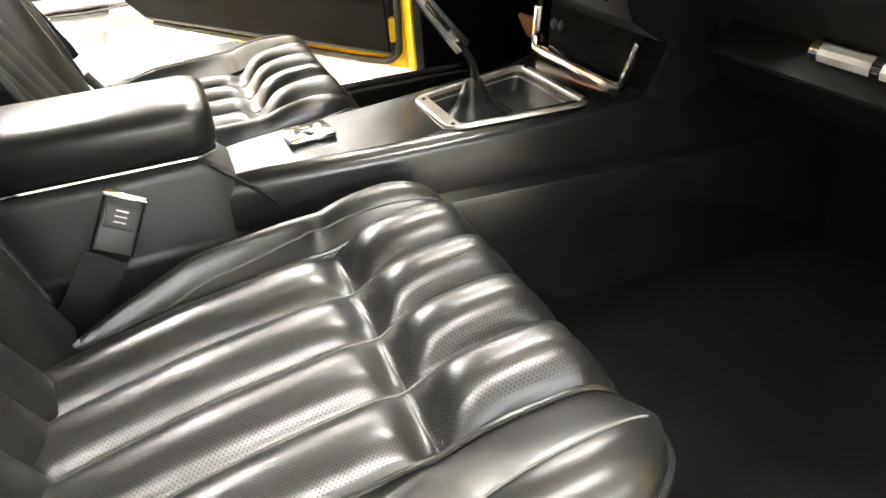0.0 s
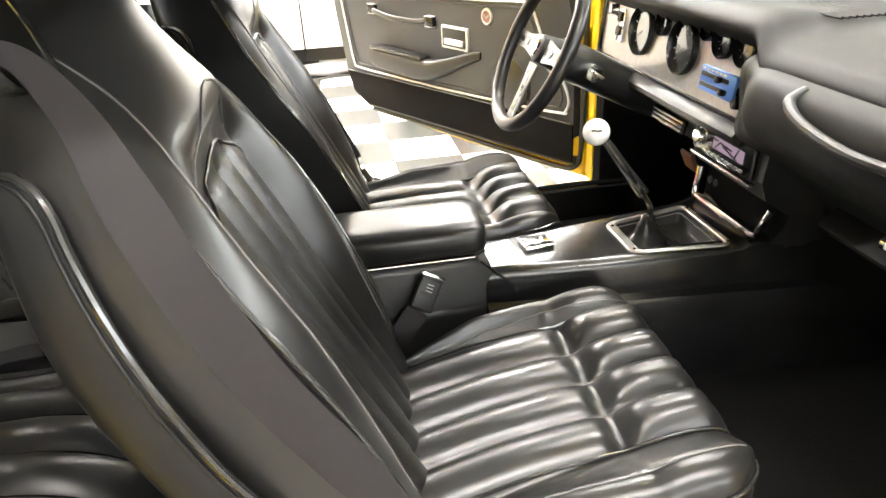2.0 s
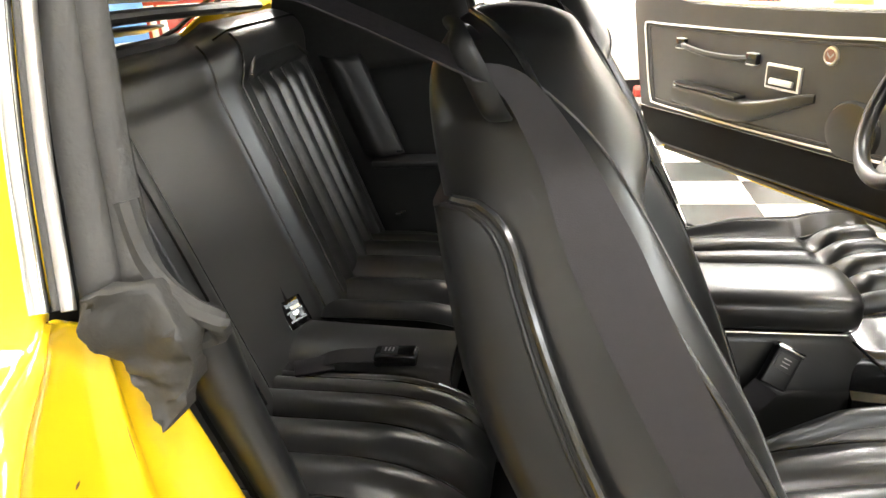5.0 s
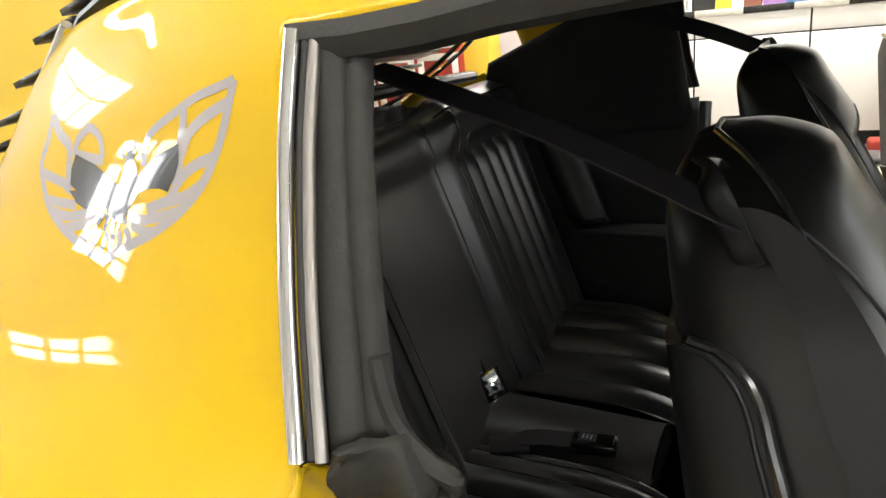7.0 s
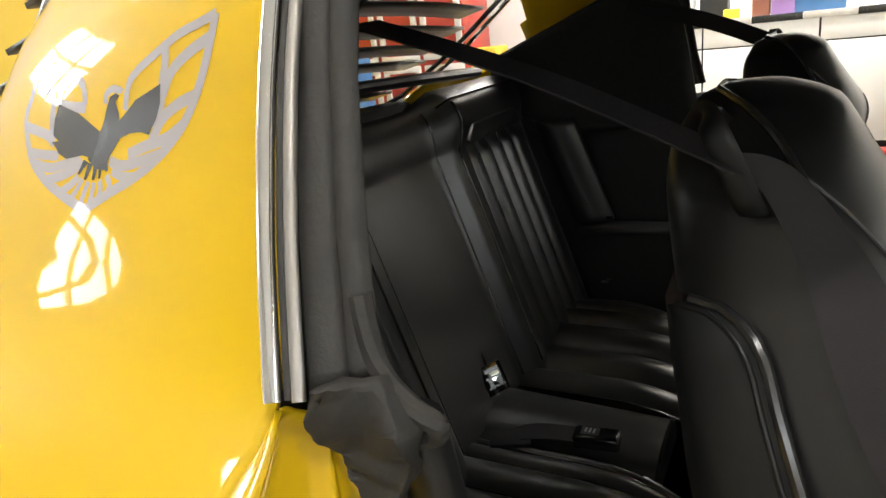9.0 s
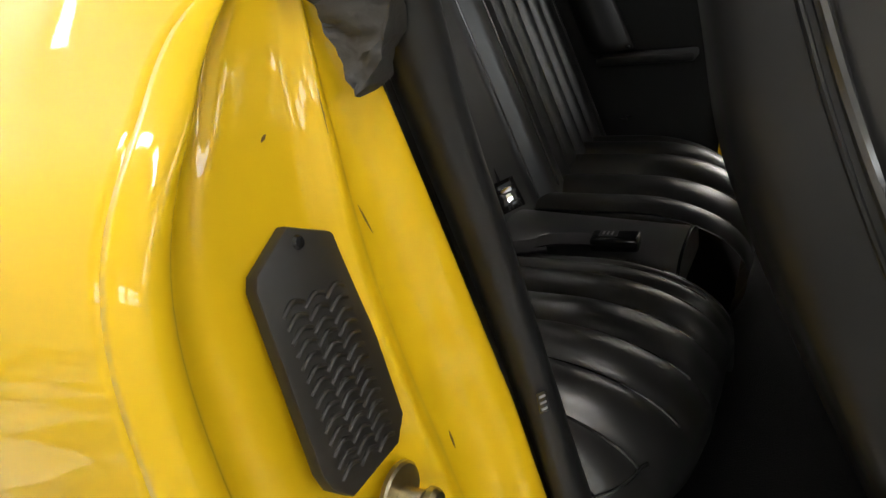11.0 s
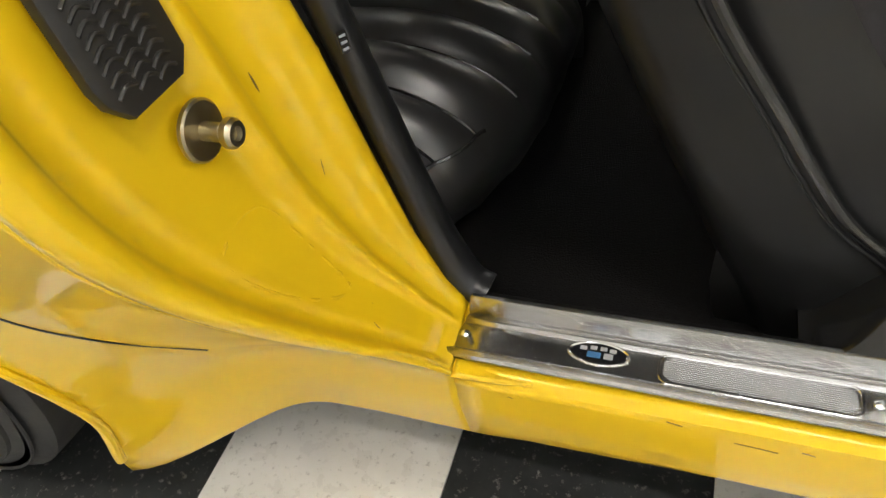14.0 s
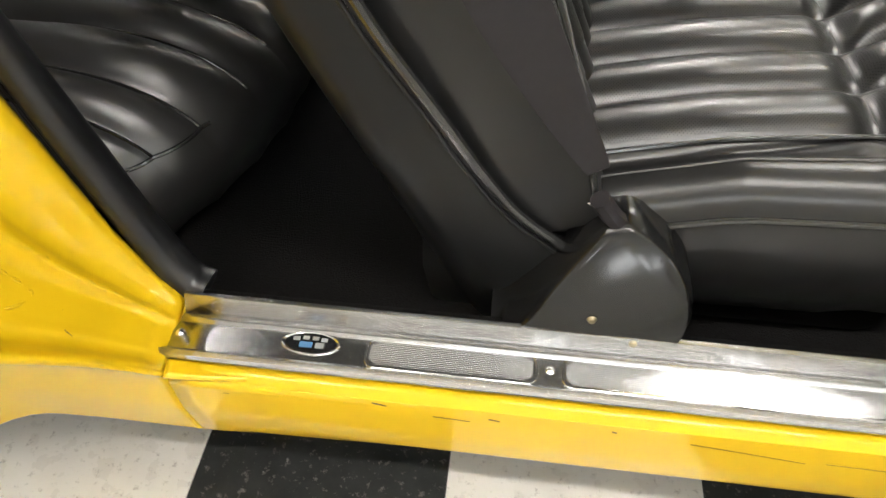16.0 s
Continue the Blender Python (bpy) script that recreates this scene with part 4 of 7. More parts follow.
def rear_z(x, a):
    """Height of the rear cushion at x and distance a from the car's middle."""
    k = min(1, max(0, (a - 0.20) / 0.20))
    z = 0.366 + 0.022 * k * k * (3 - 2 * k)
    roll = min(1, max(0, (x - rear_edge(a) + 0.20) / 0.20))
    drop = 1 - math.sqrt(max(0, 1 - roll * roll))
    for p, q in zip(RLINES, RLINES[1:]):
        if p <= a < q:
            z += min(0.024, 0.28 * (q - p)) * (1 - 0.75 * drop) * (1 - abs(2 * (a - p) / (q - p) - 1) ** 2.0)
    z -= 0.11 * drop
    outer = min(1, max(0, (a - 0.505) / 0.062))
    z -= 0.06 * (1 - math.sqrt(max(0, 1 - outer * outer)))
    if a < 0.076:
        z -= 0.05 * ((0.076 - a) / 0.016) ** 2
    return z


for s in (-1, 1):
    inner = 0.060 if s < 0 else 0.118  # the tunnel cover sits off centre

    def cush(u, v, s=s, inner=inner):
        a = inner + (0.567 - inner) * v
        front = rear_edge(a)
        if u <= 0.85:
            x = -0.47 + (front + 0.47) * math.sin(math.pi / 2 * u / 0.85)
            return Vector((x, s * a, rear_z(x, a)))
        t = (u - 0.85) / 0.15
        return Vector((front - 0.03 * t * t, s * (a - 0.01 * t), rear_z(front, a) - 0.08 * t))
    bm = B(); grid(bm, cush, 80, 120)
    cu = part("cushion", bm, REAR_LEATHER, RS, "black ribbed leather rear cushion", sharp=80)
    # welt round the outer front corner and round the inner end
    edge = []
    for k in range(30):
        a = 0.455 + 0.107 * math.sin(math.pi / 2 * k / 29)
        lo, hi = -0.30, rear_edge(a)
        for _ in range(24):
            mid = (lo + hi) / 2
            lo, hi = (mid, hi) if rear_z(mid, a) > 0.322 else (lo, mid)
        edge.append(Vector((lo + 0.002, s * a, 0.322)))
    bm = B(); tube(bm, edge, 0.0024, 6)
    part("corner_piping", bm, PIPING, cu)
    if s < 0:
        bm = B(); tube(bm, [Vector((x, s * 0.072, rear_z(x, 0.072) + 0.0012)) for x in (-0.10 + 0.098 * k / 20 for k in range(21))], 0.0024, 6)
        part("end_piping", bm, PIPING, cu)
    for a in [r for r in RLINES[1:-1] if r > inner]:
        pts = [Vector((x, s * a, rear_z(x, a) + 0.001)) for x in (-0.44 + (rear_edge(a) + 0.438) * math.sin(math.pi / 2 * k / 50) for k in range(51)) if rear_z(x, a) > 0.318]
        bm = B(); tube(bm, pts, 0.0020, 6)
        part("seam", bm, PIPING, cu)


def rear_front(a, b):
    """Face of the rear backrest; a up the back, b from the car's middle."""
    e = abs(b)
    c = 0.0
    if e > 0.13:
        k = min(1, (e - 0.13) / 0.05)
        c += 0.03 * k * k * (3 - 2 * k)
    if 0.24 < e < 0.54 and a < 0.45:
        c -= 0.012
        q = (e - 0.24) / 0.30 * 5
        c += 0.012 * pillow(q - int(q)) * min(1, (0.45 - a) / 0.03)
    if a > 0.45:
        c += (0.012 + 0.020 * min(1, max(0, (e - 0.17) / 0.03)) * min(1, max(0, (0.56 - e) / 0.03))) * pillow((a - 0.45) / 0.16)
    if a > 0.5:
        c -= 0.07 * ((a - 0.5) / 0.09) ** 2.5
    if e > 0.54:
        c -= 0.05 * ((e - 0.54) / 0.08) ** 2
    return c


def rear_at(a, b, c):
    return REAR_FOOT + REAR_LEAN * a + REAR_FACE * c + Vector((0, b, 0))


def rtop(b):
    return 0.555 + 0.022 * min(1, max(0, (abs(b) - 0.12) / 0.08)) - 0.05 * max(0, (abs(b) - 0.5) / 0.12) ** 2


bm = B(); grid(bm, lambda u, v: rear_at(-0.06 + (rtop(1.24 * v - 0.62) + 0.06) * u, 1.24 * v - 0.62, rear_front(-0.06 + (rtop(1.24 * v - 0.62) + 0.06) * u, 1.24 * v - 0.62)), 60, 160)
rb = part("backrest", bm, REAR_LEATHER, RS, "black leather rear backrest with ribbed inserts and headrest pads", sharp=80)
solid(rb, 0.05, -1)
for s in (-1, 1):
    for q in range(6):
        b = 0.24 + 0.06 * q
        bm = B(); tube(bm, [rear_at(a, s * b, rear_front(a, b + 1e-4) + 0.001) for a in (-0.02 + 0.47 * k / 30 for k in range(31))], 0.0014, 5)
        part("rib_seam", bm, THREAD, rb)
    for b in (0.145, 0.20):
        bm = B(); tube(bm, [rear_at(a, s * b, rear_front(a, b) + 0.001) for a in (-0.02 + 0.56 * k / 30 for k in range(31))], 0.0022, 6)
        part("bolster_piping", bm, PIPING, rb)
    pts = [rear_at(0.455 + 0.03 * min(1, math.sin(math.pi * k / 20) * 2.2), s * (0.21 + 0.30 * k / 20), rear_front(0.46, 0.21 + 0.3 * k / 20) + 0.012) for k in range(21)]
    bm = B(); tube(bm, pts, 0.005, 8)
    part("pad_seam", bm, REAR_LEATHER, rb)
    bm = B(); tube(bm, [rear_at(rtop(b) - 0.03, s * b, rear_front(rtop(b) - 0.03, b) + 0.002) for b in (0.17 + 0.36 * k / 16 for k in range(17))], 0.0022, 6)
    part("pad_piping", bm, PIPING, rb)
# hump between the cushions
def hump(u, v):
    ang = math.pi * v
    return Vector((-0.44 + 0.36 * u, 0.028 + 0.106 * -math.cos(ang) * (1 - 0.1 * abs(math.cos(ang))), 0.31 + (0.085 - 0.022 * u) * math.sin(ang) ** 0.6))
bm = B()
rows = grid(bm, hump, 20, 36)
bm.faces.new(rows[-1])
hp = part("hump_cover", bm, REAR_LEATHER, RS, "black leather tunnel cover", sharp=60)
bm = B(); tube(bm, [hump(0.985, k / 36) + Vector((0.003, 0, 0.001)) for k in range(37)], 0.0025, 6)
part("hump_piping", bm, PIPING, hp)

# rear belts lying on the hump
def webbing(name, pts, width, parent, th=0.0016, up=(0, 0, 1), start=1.0, finish=1.0):
    p = smooth_path(pts, 6)
    bm = B()
    rings = []
    for i, q in enumerate(p):
        t = (p[min(i + 1, len(p) - 1)] - p[max(i - 1, 0)]).normalized()
        n = Vector(up[i * len(up) // len(p)] if isinstance(up[0], tuple) else up)
        side = t.cross(n).normalized()
        n2 = side.cross(t).normalized()
        ww = width * min(1, start + (1 - start) * i / (0.40 * len(p)), finish + (1 - finish) * (len(p) - 1 - i) / (0.22 * len(p)))
        rings.append([q + side * sx * ww / 2 + n2 * sz * th / 2 for sx, sz in ((-1, -1), (1, -1), (1, 1), (-1, 1))])
    loft(bm, rings)
    return part(name, bm, WEBBING, parent)


rbt = thing("rear_seat_belt", "black rear lap belt with chrome tongue plate lying on the seat", "seat belt", (-0.39, 0.03, 0.40))
TM = frame_of((-0.395, 0.03, 0.432), (0.50, 0.80, 0.10), (-0.35, 0.25, 0.9))
bm = B(); box(bm, (0, 0, 0), (0.050, 0.060, 0.007), 0.003); bmesh.ops.transform(bm, matrix=TM, verts=bm.verts)
tp = part("tongue_plate", bm, CHROME, rbt, "chrome tongue plate")
for dx, dy, w, h in ((0, 0.004, 0.036, 0.004), (0, -0.014, 0.036, 0.004), (-0.010, -0.005, 0.008, 0.014), (0.010, -0.005, 0.008, 0.014), (0.0, 0.018, 0.03, 0.008)):
    bm = B(); box(bm, (dx, dy, 0.0037), (w, h, 0.001)); bmesh.ops.transform(bm, matrix=TM, verts=bm.verts)
    part("crest_bar", bm, PLASTIC_GLOSS, tp)
webbing("webbing", [(-0.41, 0.036, 0.46), (-0.425, 0.03, 0.45), (-0.42, 0.02, 0.41), (-0.40, 0.0, 0.39)], 0.045, rbt, up=(1, 0, 0.4))
rbu = thing("rear_belt_buckle", "black rear seat belt buckle on its webbing", "seat belt", (-0.2, -0.03, 0.375))
bm = B(); box(bm, (-0.185, -0.030, 0.383), (0.078, 0.04, 0.024), 0.006, Matrix.Rotation(radians(6), 4, "Z"), 3)
bo = part("buckle", bm, PLASTIC_GLOSS, rbu)
bm = B(); box(bm, (-0.196, -0.030, 0.3955), (0.030, 0.022, 0.002), 0.0006, Matrix.Rotation(radians(6), 4, "Z"))
part("press_button", bm, BLACKMAT, bo)
for k in range(3):
    bm = B(); box(bm, (-0.203 + 0.007 * k, -0.030, 0.397), (0.003, 0.012, 0.0008))
    part("letter_bar", bm, SILVER_DECAL, bo)
webbing("webbing", [(-0.215, -0.03, 0.384), (-0.28, -0.04, 0.385), (-0.34, -0.05, 0.375), (-0.40, -0.055, 0.37)], 0.046, rbu)
bm = B(); box(bm, (-0.33, -0.065, 0.377), (0.07, 0.05, 0.006), 0.002, Matrix.Rotation(radians(25), 4, "Z"))
part("loose_strap", bm, WEBBING, rbu)

# ---- inner trim behind the doors
for s in (-1, 1):
    def trim(u, v, s=s):
        x = -0.12 - (0.10 if s < 0 else 0) * v - 0.58 * u
        z = 0.25 + 0.62 * v
        return Vector((x + 0.02 * v * (s > 0), s * (0.625 + 0.03 * math.sin(v * 2.2) - 0.03 * max(0, (u - 0.55) / 0.45)), z - 0.06 * u * v))
    bm = B(); grid(bm, trim, 16, 20)
    tr = part("rear_side_trim", bm, VINYL, CAR, "black vinyl rear side trim panel")
    solid(tr, 0.01, 1)
    bm = B(); box(bm, (-0.27, s * 0.60, 0.56), (0.22, 0.07, 0.02), 0.006)
    part("armrest_ledge", bm, VINYL, tr)
    bm = B(); box(bm, (-0.34, s * 0.607, 0.585), (0.07, 0.03, 0.006), 0.002, Matrix.Rotation(radians(s * -8), 4, "X"))
    part("ledge_trim", bm, PLASTIC_GLOSS, tr)
    bm = B(); box(bm, (-0.33, s * 0.606, 0.413), (0.02, 0.008, 0.007), 0.002); box(bm, (-0.318, s * 0.606, 0.421), (0.016, 0.008, 0.005), 0.002)
    part("trim_clip", bm, CHROME, tr)

    def bulge(u, v, s=s):
        a = math.pi * v
        return Vector((-0.50 + 0.11 * v + 0.09 * u, s * (0.61 - 0.055 * math.sin(a) * (1 - 0.25 * u)), 0.83 - 0.25 * u))
    bm = B(); grid(bm, bulge, 14, 14)
    solid(part("wheelhouse_cover", bm, VINYL, tr, "worn grey-black vinyl wheelhouse cover"), 0.004, 1)

    def sail(u, v, s=s):
        top = Vector(((-0.16 if s > 0 else -0.21) - 0.40 * u, s * (0.56 - 0.03 * u), 1.15 - (0.17 if s > 0 else 0.10) * u))
        bot = Vector(((-0.11 if s > 0 else -0.20) - 0.55 * u, s * (0.655 - 0.055 * u), 0.80 - 0.02 * u))
        p = top.lerp(bot, v)
        p.y += s * 0.02 * math.sin(v * math.pi)
        return p
    bm = B(); grid(bm, sail, 16, 14)
    solid(part("sail_trim", bm, HEADLINER, CAR, "black inner sail panel trim"), 0.012, 1)
bm = B(); box(bm, (-0.87, 0, 0.845), (0.44, 1.1, 0.03), 0.01)
part("parcel_shelf", bm, HEADLINER, CAR, "black parcel shelf")
bm = B(); tube(bm, smooth_path([(-0.64, -0.6, 0.955), (-0.67, 0, 0.975), (-0.64, 0.6, 0.955)], 10), 0.022, 10, flat=0.6)
part("shelf_roll", bm, VINYL, CAR)
bm = B(); box(bm, (-0.85, 0, 0.5), (0.05, 1.3, 0.8), 0.01)
part("rear_bulkhead", bm, HEADLINER, CAR)
bm = B(); grid(bm, lambda u, v: Vector((-0.12 - 0.30 * u, -0.58 + 1.16 * v, 1.172 - 0.03 * u - 0.03 * (2 * v - 1) ** 4)), 8, 16)
solid(part("rear_headliner", bm, HEADLINER, CAR), 0.006, 1)

# ---- rear window: frame, glass and black louvre slats outside
def rw(u, v):
    """u down the glass, v across it."""
    x = -0.455 - 0.525 * u
    z = lerp_rows([(-1.0, 0.86), (-0.85, 0.88), (-0.65, 1.012), (-0.5, 1.132), (-0.42, 1.155), (-0.35, 1.168)], x)[0]
    w = 0.570 - 0.02 * u
    return Vector((x, w * (2 * v - 1), z + 0.02 * (1 - (2 * v - 1) ** 2)))
RW = thing("rear_window", "sloping rear window under black plastic louvre slats", "car window", (-0.7, 0, 1.03))
bm = B(); grid(bm, rw, 8, 16)
gl = part("pane", bm, GLASS, RW)
gl.visible_shadow = False
for k in range(9):
    u = 0.02 + 0.105 * k
    bm = B(); grid(bm, lambda a, b, u=u: rw(u, 0.012 + 0.976 * b) + Vector((-0.003 - 0.066 * a, 0, 0.020 + 0.004 * u * 9 - 0.016 * a)), 3, 16)
    sl = part("louvre_slat", bm, PLASTIC, RW)
    solid(sl, 0.006, 1)
for v in (0.012, 0.5, 0.988):
    bm = B(); tube(bm, [rw(k / 10, v) + Vector((0, 0, 0.016)) for k in range(11)], 0.006, 6)
    part("louvre_side_rail", bm, PLASTIC, RW)
for s in (-1, 1):
    bm = B(); tube(bm, [Vector((p.x, s * abs(p.y), p.z + 0.003)) for p in (skin_at(-0.50 - 0.7 * k / 30, 0.07) for k in range(31))], 0.0055, 8)
    part("window_moulding", bm, CHROME, RW)

# ---- shoulder belts
for s, y0 in ((-1, -0.362), (1, 0.372)):
    bl = thing("seat_belt", "black webbing seat belt running through its guide to the floor", "seat belt", (0.42, s * 0.6, 0.30), group="shoulder belts")
    guide = on_back(y0, 0.648, s * 0.172, -0.040)
    webbing("webbing", [(-0.235, s * 0.50, 1.075), (-0.08, s * 0.525, 1.025), guide + Vector((-0.012, 0, 0.004)), guide + Vector((0.004, 0, -0.006))], 0.040, bl, up=(0.35, -0.12, 0.93) if s < 0 else (0.25, 0.80, 0.55))
    run = [(0.640, 0.171, -0.036), (0.615, 0.166, -0.018)] + [(a, back_half(a) + 0.006 + 0.008 * max(0, (0.2 - a) / 0.2), c) for a, c in ((0.56, -0.010), (0.50, -0.009), (0.42, -0.008), (0.30, -0.004), (0.20, 0.004), (0.10, 0.013), (0.035, 0.020))]
    webbing("webbing", [on_back(y0, a, s * b, c) for a, b, c in run], 0.052, bl, up=(0.0, s * 1.0, 0.12), start=0.22, finish=0.35)
    bm = B(); tube(bm, smooth_path([(0.374, s * 0.622, 0.41), (0.39, s * 0.617, 0.385), (0.405, s * 0.612, 0.372)], 6), 0.009, 8)
    part("gathered_strap", bm, WEBBING, bl)
    bm = B(); tube(bm, [(0.413 + 0.012 * math.cos(a), s * 0.61, 0.366 + 0.009 * math.sin(a)) for a in (2 * math.pi * k / 16 for k in range(16))], 0.0035, 8, True)
    part("ring", bm, CHROME, bl, "chrome ring")
    bm = B(); tube(bm, smooth_path([(0.362, s * 0.604, 0.392), (0.377, s * 0.610, 0.389)], 4), 0.0022, 6)
    part("hook", bm, CHROME, bl)

# retractor cover at the foot of the belt, on the sill
for s in (-1, 1):
    rc = thing("belt_retractor", "grained black plastic seat belt retractor cover screwed to the sill", "retractor cover", (0.4, s * 0.65, 0.27), group="belt retractors")
    prof = [(0.302, 0.264), (0.31, 0.275), (0.375, 0.372), (0.392, 0.384), (0.41, 0.385), (0.446, 0.362), (0.466, 0.333), (0.472, 0.30), (0.462, 0.277), (0.44, 0.264)]
    prof = [(p.x, max(0.264, p.y)) for p in smooth_path([(x, z, 0) for x, z in prof], 4, True)]
    rings = []
    for k, (y, gro) in enumerate(((0.670, -0.8), (0.667, 0.1), (0.658, 1.0), (0.595, 1.0), (0.589, 0.93))):
        cx, cz = 0.40, 0.30
        f = 0.93 + 0.07 * gro if k else 0.92
        lean = 0.42 if k < 3 else 0.0
        rings.append([Vector((cx + (x - cx) * f, s * (y - lean * max(0, z - 0.285)), cz + (z - cz) * f if z > 0.27 else z)) for x, z in prof])
    bm = B(); loft(bm, rings)
    part("cover", bm, PLASTIC_GLOSS, rc, sharp=60)
    for sx, sz in ((0.384, 0.300), (0.424, 0.279)):
        bm = B(); lathe(bm, [(0.0001, 0.003), (0.003, 0.0026), (0.0048, 0.0)], Matrix.Translation((sx, s * (0.6690 - 0.42 * max(0, sz - 0.285)), sz)) @ Matrix.Rotation(radians(90 * -s), 4, "X"), 12)
        part("screw", bm, ZINC, rc)

# buckle stalks between seats and console
for s, y in ((-1, -0.095), (1, 0.125)):
    bk = thing("belt_buckle", "black seat belt buckle with chrome end beside the console", "seat belt", (0.40, y, 0.33), group="front buckles")
    m = frame_of((0.44, y - s * 0.012, 0.428), (0.46, -s * 0.42, 0.78), (1, 0, -0.45))
    bm = B(); box(bm, (0, 0, 0), (0.066, 0.042, 0.018), 0.004, None, 3); bmesh.ops.transform(bm, matrix=m, verts=bm.verts)
    bo = part("buckle", bm, SHELL, bk)
    bm = B(); box(bm, (0.030, 0, 0.0), (0.008, 0.046, 0.021), 0.003); bmesh.ops.transform(bm, matrix=m, verts=bm.verts)
    part("end_cap", bm, CHROME, bo)
    for d, sx in ((0.0095, 1), (-0.0095, -1)):
        bm = B(); box(bm, (0.008, 0, d), (0.026, 0.03, 0.002), 0.0006); bmesh.ops.transform(bm, matrix=m, verts=bm.verts)
        part("press_button", bm, BLACKMAT, bo)
        for k in range(3):
            bm = B(); box(bm, (0.002 + 0.006 * k, 0, d + 0.0013 * sx), (0.0016, 0.012, 0.0006)); bmesh.ops.transform(bm, matrix=m, verts=bm.verts)
            part("letter_bar", bm, SILVER_DECAL, bo)
    webbing("webbing", [(0.42, y, 0.40), (0.39, y - s * -0.005, 0.36), (0.35, y, 0.30), (0.33, y, 0.22)], 0.045, bk, up=(0, 1, 0))

# ---- centre console
CY0 = 0.012
CN = thing("centre_console", "black plastic centre console with padded armrest lid", "console", (0.7, CY0, 0.18))


def console_ring(x, half, top, flange=1.0, inner=None):
    # half section: foot, proud flange, side, rounded shoulder, top
    inner = half - 0.020 if inner is None else inner
    side = ((half + 0.030 * flange, 0.17), (half + 0.023 * flange, 0.357), (half + 0.020 * flange, 0.364), (half + 0.012 * flange, 0.368), (half + 0.006 * flange, 0.372), (half, top - 0.017), (half - 0.003, top - 0.009), (half - 0.010, top - 0.003), (max(inner, half - 0.020), top - 0.0004), (inner, top))
    return [Vector((x, CY0 - y, z)) for y, z in side] + [Vector((x, CY0 + y, z)) for y, z in reversed(side)]


bm = B()
loft(bm, [console_ring(x, h, t, 1.0, n) for x, h, t, n in ((0.555, 0.062, 0.432, None), (0.60, 0.068, 0.436, None), (0.70, 0.082, 0.438, None), (0.80, 0.093, 0.4405, None), (0.836, 0.0965, 0.442, 0.060), (1.002, 0.113, 0.4505, 0.086), (1.022, 0.115, 0.454, 0.088), (1.055, 0.120, 0.462, None), (1.40, 0.150, 0.47, None))])
# the top is open over the shifter well
bmesh.ops.delete(bm, geom=[f for f in bm.faces if 0.84 < f.calc_center_median().x < 1.0 and abs(f.calc_center_median().y - CY0) < 0.02 and f.calc_center_median().z > 0.43], context="FACES")
part("body", bm, CONSOLE_PLASTIC, CN, "satin black console body", sharp=40)
bm = B()
loft(bm, [console_ring(x, h, t, 0.3) for x, h, t in ((0.24, 0.066, 0.468), (0.44, 0.068, 0.468), (0.535, 0.068, 0.468), (0.575, 0.058, 0.43))])
part("storage_box", bm, VINYL, CN, sharp=30)
bm = B()
rings = []
for x, f in ((0.235, 0.6), (0.24, 0.85), (0.255, 1.0), (0.50, 1.0), (0.535, 1.0), (0.552, 0.93), (0.560, 0.75), (0.562, 0.5)):
    rings.append([Vector((x, CY0 + 0.008 + 0.078 * f * c, 0.498 + 0.033 * f * d)) for c, d in ((math.copysign(abs(math.cos(t)) ** 0.55, math.cos(t)), math.copysign(abs(math.sin(t)) ** 0.6, math.sin(t))) for t in (2 * math.pi * k / 32 for k in range(32)))])
loft(bm, rings)
al = part("armrest_lid", bm, LEATHER, CN, "padded black leather armrest lid", sharp=60)
bm = B(); tube(bm, [(0.24, CY0 - 0.069, 0.472), (0.535, CY0 - 0.069, 0.472), (0.556, CY0 - 0.05, 0.472), (0.556, CY0 + 0.06, 0.472)], 0.0022, 6)
part("lid_welt", bm, CHROME, al)
bm = B(); tube(bm, [(0.545, CY0 - 0.07, 0.462), (0.60, CY0 - 0.072, 0.41), (0.612, CY0 - 0.073, 0.392)], 0.0025, 6)
part("corner_welt", bm, PIPING, CN)
# badge on the console top
bm = B(); box(bm, (0.672, CY0 + 0.012, 0.4425), (0.060, 0.050, 0.009), 0.004, Matrix.Rotation(radians(4), 4, "Z"), 3)
bg = part("badge", bm, CHROME, CN, "small chrome console badge")
for dx, dy, w, h in ((-0.008, 0.006, 0.02, 0.006), (0.004, -0.004, 0.026, 0.005), (0.014, 0.008, 0.008, 0.012), (-0.016, -0.006, 0.007, 0.012)):
    bm = B(); box(bm, (0.672 + dx, CY0 + 0.012 + dy, 0.4475), (w, h, 0.001))
    part("crest_bar", bm, BLACK_DECAL, bg)
# shifter bezel: a frame that widens forwards, round an open well
def bezel_ring(inset_rear, inset_side, inset_front, radius, z):
    ring = []
    for a, b in rounded(2, 2, radius, 6):
        x = 0.9215 + (0.0935 - (inset_rear if a < 0 else inset_front)) * a
        k = (x - 0.828) / 0.187
        ring.append(Vector((x, CY0 - 0.013 - 0.004 * k + (0.067 + 0.029 * k - inset_side) * b, z + 0.0085 * k)))
    return ring


def bezel_strip(rings):
    bm = B()
    rows = [[bm.verts.new(p) for p in ring] for ring in rings]
    n = len(rows[0])
    for r1, r2 in zip(rows, rows[1:]):
        for k in range(n):
            bm.faces.new((r1[k], r1[(k + 1) % n], r2[(k + 1) % n], r2[k]))
    return bm


